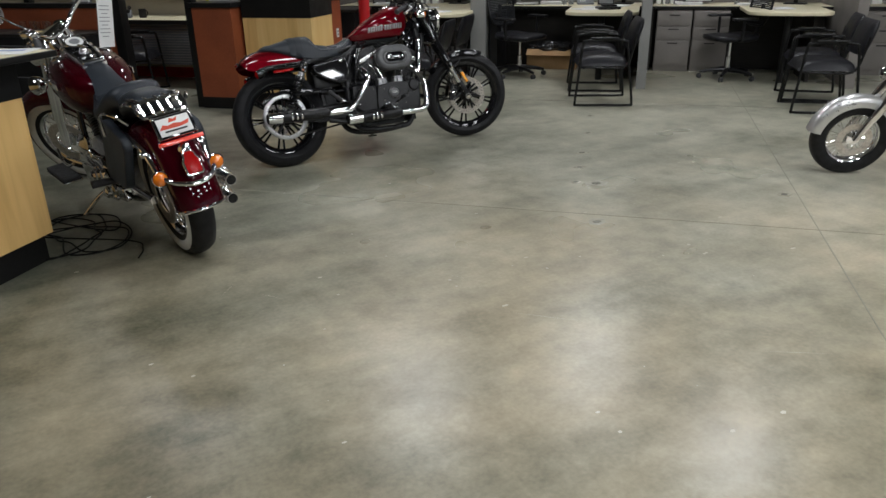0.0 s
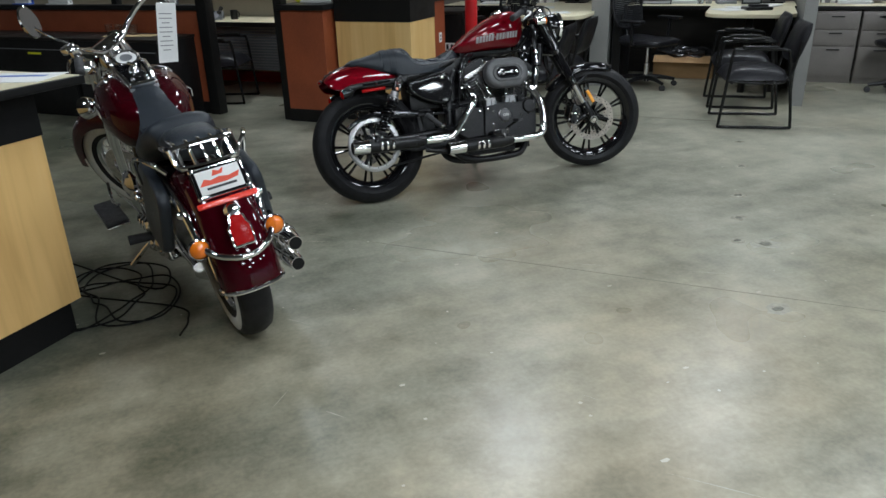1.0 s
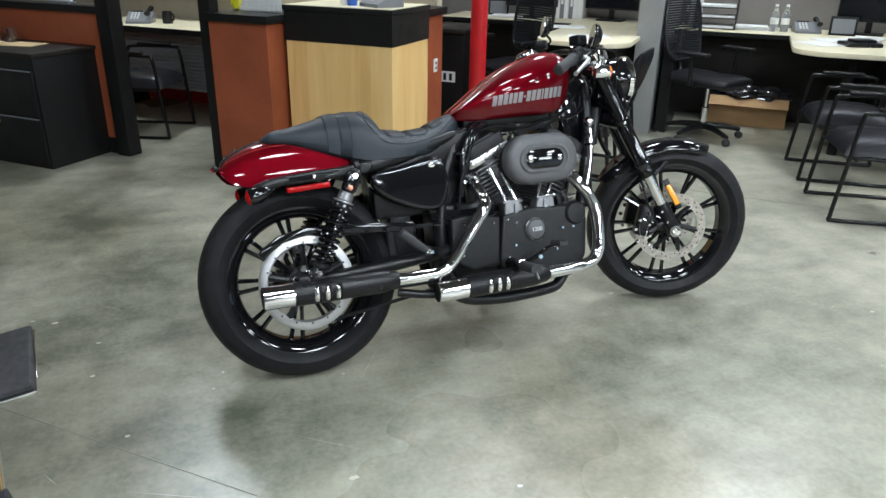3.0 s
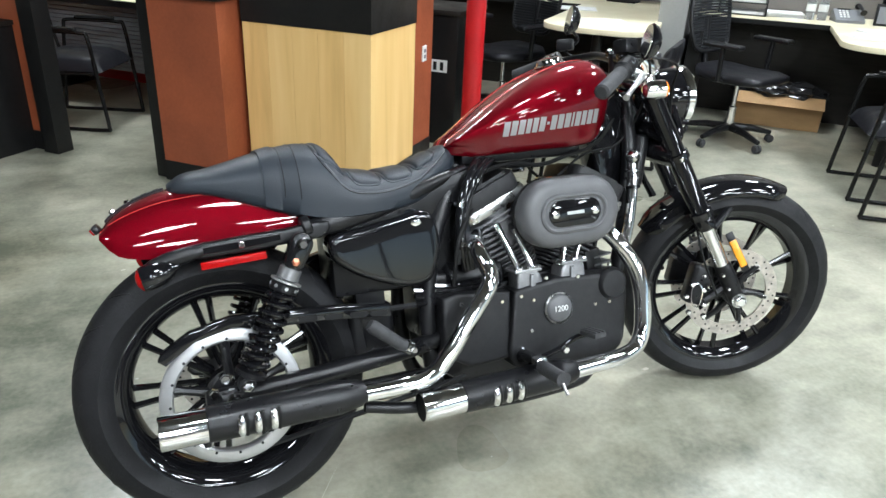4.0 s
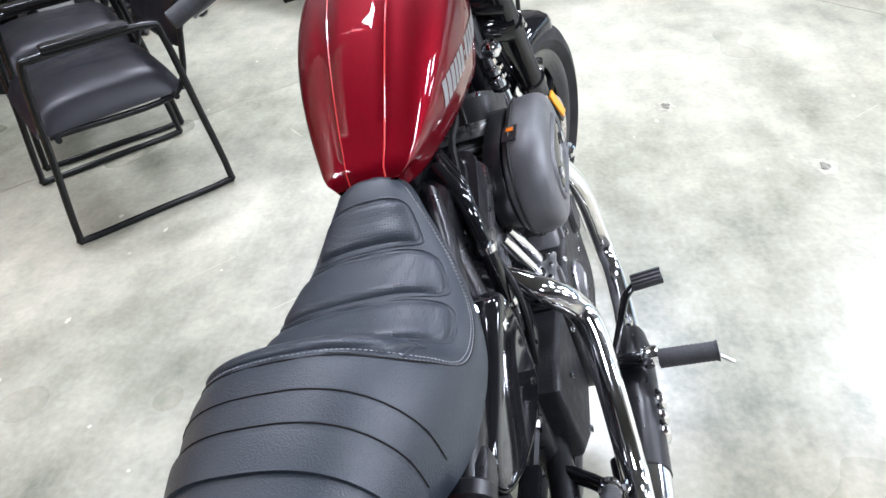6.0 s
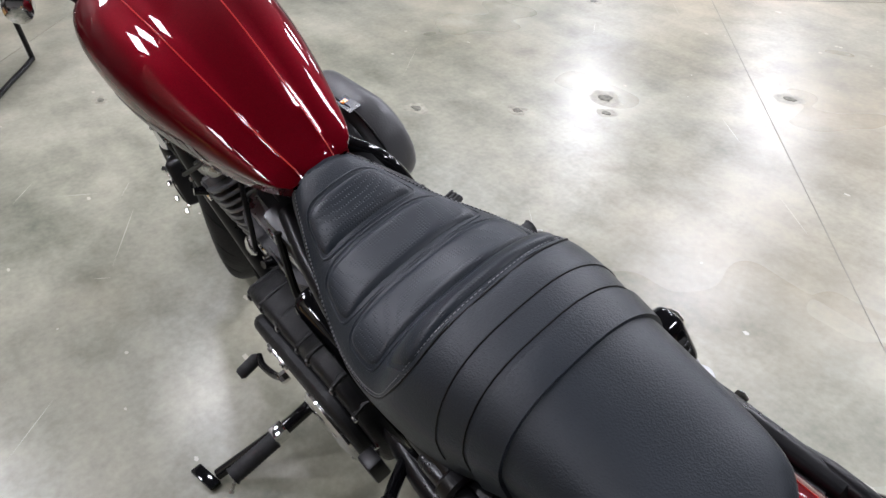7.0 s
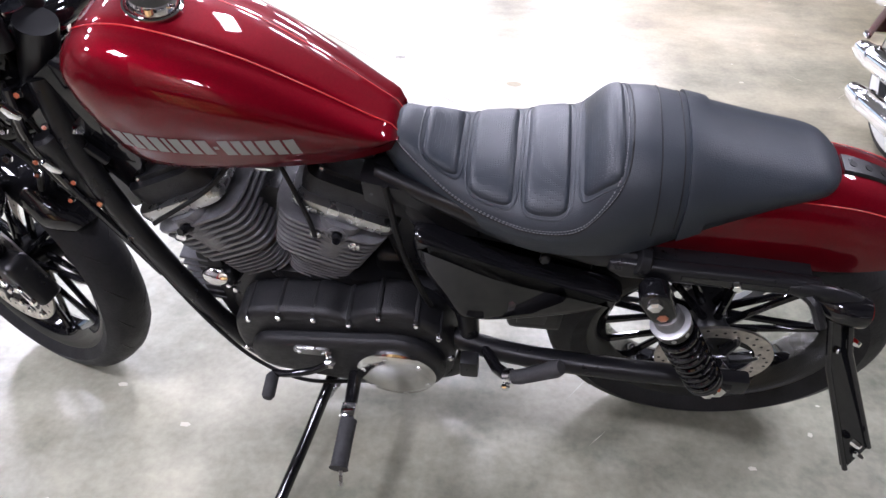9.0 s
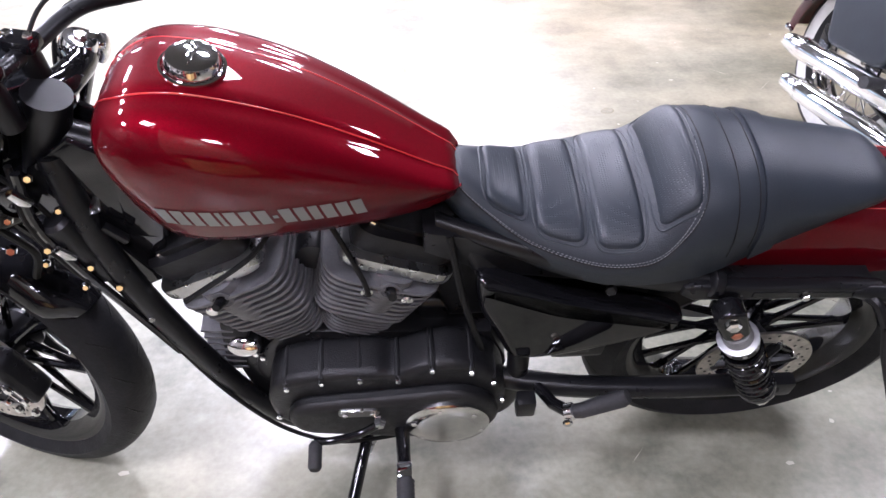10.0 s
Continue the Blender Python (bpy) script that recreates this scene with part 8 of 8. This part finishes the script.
# hanging notes on the taupe wall
for u, z, w, h in ((1.5, 1.05, 0.22, 0.28), (1.85, 1.1, 0.28, 0.22), (0.0, 1.1, 0.3, 0.22), (-0.8, 1.05, 0.22, 0.28), (3.1, 1.1, 0.25, 0.2), (3.9, 1.05, 0.22, 0.28)):
    n = thing("pinned_notice", "white notice pinned to the taupe wall", "notice", uvpose(u, 5.595, z), "pinned notices")
    part("sheet", block(w, 0.002, h, None, 0), PAPER, n)

# ---- left offices ----
def file_cabinet(u, v):
    f = thing("lateral_file", "black two-drawer lateral file with yellow drawer strips", "file cabinet", uvpose(u, v), "lateral files")
    part("body", block(0.98, 0.48, 0.70, None, 0.005), BLACK_LAM, f)
    part("top_panel", block(1.0, 0.50, 0.025, pose(0, 0, 0.70), 0.005), ESPRESSO, f)
    for z in (0.04, 0.335):
        d = part("drawer_front", block(0.955, 0.018, 0.285, pose(0, -0.248, z), 0.004), BLACK_LAM, f)
        part("drawer_gap", block(0.94, 0.004, 0.008, pose(0, -0.258, z + 0.279), 0), GREY_PLASTIC, d)
        part("yellow_strip", block(0.17, 0.003, 0.018, pose(0.03, -0.2585, z + 0.238), 0), YELLOW, d, "bright yellow strip")
    return f


fc = file_cabinet(-3.24, 1.62)
copy_thing(fc, uvpose(-4.26, 1.62))
copy_thing(fc, uvpose(-5.28, 1.62))
for k, u in enumerate((-3.62, -3.53, -3.45, -3.37, -3.31)):
    j = thing("glass_jar", "small clear glass on the file cabinet", "glass", uvpose(u, 1.72 + 0.03 * (k % 2), 0.725), "small glasses")
    part("jar_body", lathe([(0, 0), (0.028, 0), (0.033, 0.09), (0.030, 0.09), (0.026, 0.006), (0, 0.006)], Matrix.Identity(4), 18), GLASS, j)
for u, v, w, turn in ((-3.15, 1.66, 0.24, 12), (-3.40, 1.60, 0.22, -8)):
    c = thing("card_sheet", "tan card lying on the file cabinet", "card", uvpose(u, v, 0.7252, turn), "card sheets")
    part("sheet", block(w, 0.18, 0.004, None, 0), MANILA, c)

inner = thing("office_desk", "cream-topped desk with grey slatted front inside the office", "desk")
part("worktop", sheet(-3.9, -1.85, 2.75, 3.45, 0.71, 0.742), LAMINATE, inner, "cream laminate worktop")
part("front_edge", sheet(-3.9, -1.85, 2.744, 2.75, 0.70, 0.742), BLACK_LAM, inner)
for k in range(16):
    part("slat", sheet(-3.85, -1.9, 2.90, 2.92, 0.24 + 0.029 * k, 0.264 + 0.029 * k), GREY_PLASTIC, inner)
part("leg_panel", sheet(-1.95, -1.9, 2.80, 3.4, 0, 0.71), BLACK_LAM, inner)
part("leg_panel", sheet(-3.9, -3.85, 2.80, 3.4, 0, 0.71), BLACK_LAM, inner)
structure("office_back_wall", sheet(-7, -0.99, 3.5, 3.6, 0, HIGH), BEIGE_WALL, "beige wall at the back of the offices", "wall")
structure("office_skirting", sheet(-7, -0.99, 3.485, 3.5, 0, 0.12), PILLAR_RED, "red skirting strip", "baseboard")
mug = thing("mug", "black mug on the office desk", "mug", uvpose(-3.20, 3.05, 0.742))
part("mug_body", lathe([(0, 0), (0.038, 0), (0.040, 0.005), (0.040, 0.095), (0.036, 0.095), (0.035, 0.008), (0, 0.008)], Matrix.Identity(4), 20), SATIN_BLACK, mug)
part("mug_handle", tube(spline([(0.038, 0, 0.078), (0.065, 0, 0.07), (0.065, 0, 0.035), (0.038, 0, 0.025)], 5), 0.006, 8), SATIN_BLACK, mug)

org = thing("mesh_organizer", "white wire-grid desk organizer on the low wall", "organizer", uvpose(-1.53, 2.0, 0.985))
for k in range(9):
    part("wire", rod((-0.14 + 0.035 * k, 0.02, 0), (-0.14 + 0.035 * k, 0.02, 0.30), 0.002, 6), WHITE_PLASTIC, org)
    part("wire", rod((-0.15, 0.022, 0.01 + 0.035 * k), (0.15, 0.022, 0.01 + 0.035 * k), 0.002, 6), WHITE_PLASTIC, org)
part("backing", block(0.31, 0.004, 0.31, pose(0, 0.03, 0), 0), PAPER, org)
toy = thing("yellow_glove", "crumpled yellow cleaning cloth on the low wall", "cloth", uvpose(-1.70, 2.05, 0.985))
bm = bmesh.new()
bmesh.ops.create_icosphere(bm, subdivisions=3, radius=1)
for q in bm.verts:
    q.co = Vector((q.co.x * 0.05, q.co.y * 0.04, q.co.z * 0.05 + 0.045)) * (1 + 0.3 * noise.noise(q.co * 3))
part("cloth_body", bm, YELLOW, toy)

for nm, lab, u, v, mat, r, h in (("cup", "blue and white paper cup on the counter", -0.93, 2.10, BLUE, 0.035, 0.10), ("cup", "white paper cup on the counter", -0.99, 2.12, WHITE_PLASTIC, 0.035, 0.11), ("bottle", "small pink bottle on the counter", -0.83, 2.24, material("pink_plastic", (0.7, 0.25, 0.32), 0.4), 0.028, 0.12)):
    c = thing(nm, lab, "cup" if nm == "cup" else "bottle", uvpose(u, v, 1.042))
    part("body", lathe([(0, 0), (r * 0.8, 0), (r, h), (r * 0.92, h), (r * 0.75, 0.005), (0, 0.005)], Matrix.Identity(4), 20), mat, c)
copy_thing(ph, uvpose(-0.75, 2.12, 1.042, 60))

# black cabinet and sign behind the pillar
rack = thing("display_cabinet", "low black cabinet behind the red pillar", "cabinet", uvpose(-0.78, 3.35))
part("body", block(0.32, 0.45, 0.80, None, 0.006), BLACK_LAM, rack)
part("cabinet_top", block(0.36, 0.49, 0.03, pose(0, 0, 0.80), 0.006), ESPRESSO, rack)
part("white_label", block(0.16, 0.003, 0.075, pose(0.02, -0.2275, 0.46), 0), WHITE_PLASTIC, rack, "white label with dark bars")
for dx in (-0.035, 0.02, 0.065):
    part("label_bar", block(0.022, 0.002, 0.05, pose(dx, -0.2297, 0.472), 0), BLACK_LAM, rack)
outlet = thing("wall_outlet", "white wall outlet plate on the orange wall", "outlet", uvpose(-0.697, 2.80, 0.58), kind="structure")
part("plate", block(0.008, 0.055, 0.088, None, 0.003), WHITE_PLASTIC, outlet)
for z in (0.018, 0.050):
    part("socket", block(0.003, 0.024, 0.019, pose(0.005, 0, z), 0.001), GREY_PLASTIC, outlet)
structure("desk_side", sheet(0.63, 0.72, 4.25, 4.9, 0, 0.71), BLACK_LAM, "black side panel beside the grey partition", "panel")

# ---- papers and boxes along the office back wall ----
shelf = thing("wall_shelf", "black wall shelf carrying stacks of white paper", "shelf", uvpose(-3.9, 3.38, 1.02))
part("board", block(2.6, 0.22, 0.025, None, 0.004), BLACK_LAM, shelf)
for k in range(4):
    part("bracket", block(0.02, 0.18, 0.07, pose(-1.15 + 0.77 * k, 0.01, -0.07), 0.003), BLACK_LAM, shelf)
for u, w, h, turn in ((-4.95, 0.30, 0.05, 4), (-4.45, 0.26, 0.09, -6), (-4.05, 0.30, 0.035, 3), (-3.6, 0.30, 0.07, -3), (-3.1, 0.28, 0.045, 6), (-2.8, 0.22, 0.03, 0)):
    paper_stack(u, 3.37, 1.0455, w, 0.19, h, turn, PAPER, "stack of white papers on the wall shelf")
for u, v, w, d, h, mat, lab in ((-3.05, 1.92, 0.20, 0.07, 0.12, GREY_PLASTIC, "grey card holder on the low wall"), (-4.4, 1.9, 0.28, 0.07, 0.16, WHITE_PLASTIC, "white leaflet holder on the low wall"), (-4.9, 1.9, 0.22, 0.07, 0.11, BLUE, "blue leaflet holder on the low wall")):
    c = thing("leaflet_holder", lab, "leaflet holder", uvpose(u, v, 0.9755, 3), "leaflet holders")
    part("back", block(w, 0.006, h, pose(0, d / 2 - 0.004, 0), 0.002), mat, c)
    part("tray", block(w, d, 0.012, None, 0.003), mat, c)
    part("leaflets", block(w * 0.88, d * 0.4, h * 0.85, pose(0, 0.004, 0.0125), 0.002), PAPER, c)

# ---- things on the sales counter ----
for u, v, turn, w in ((-0.42, -1.76, 20, 0.28), (-0.72, -1.80, -12, 0.28), (-0.52, -1.98, 5, 0.30), (-0.98, -1.76, 14, 0.29)):
    p = thing("paper_sheet", "white printed sheet on the sales counter", "papers", uvpose(u, v, 1.0025 + 0.003 * (w > 0.29), turn), "counter sheets")
    part("sheet", block(w, 0.21, 0.002, None, 0), PAPER, p)
    part("print_bar", block(w * 0.7, 0.03, 0.0006, pose(0, 0.03, 0.002), 0), BLUE, p)
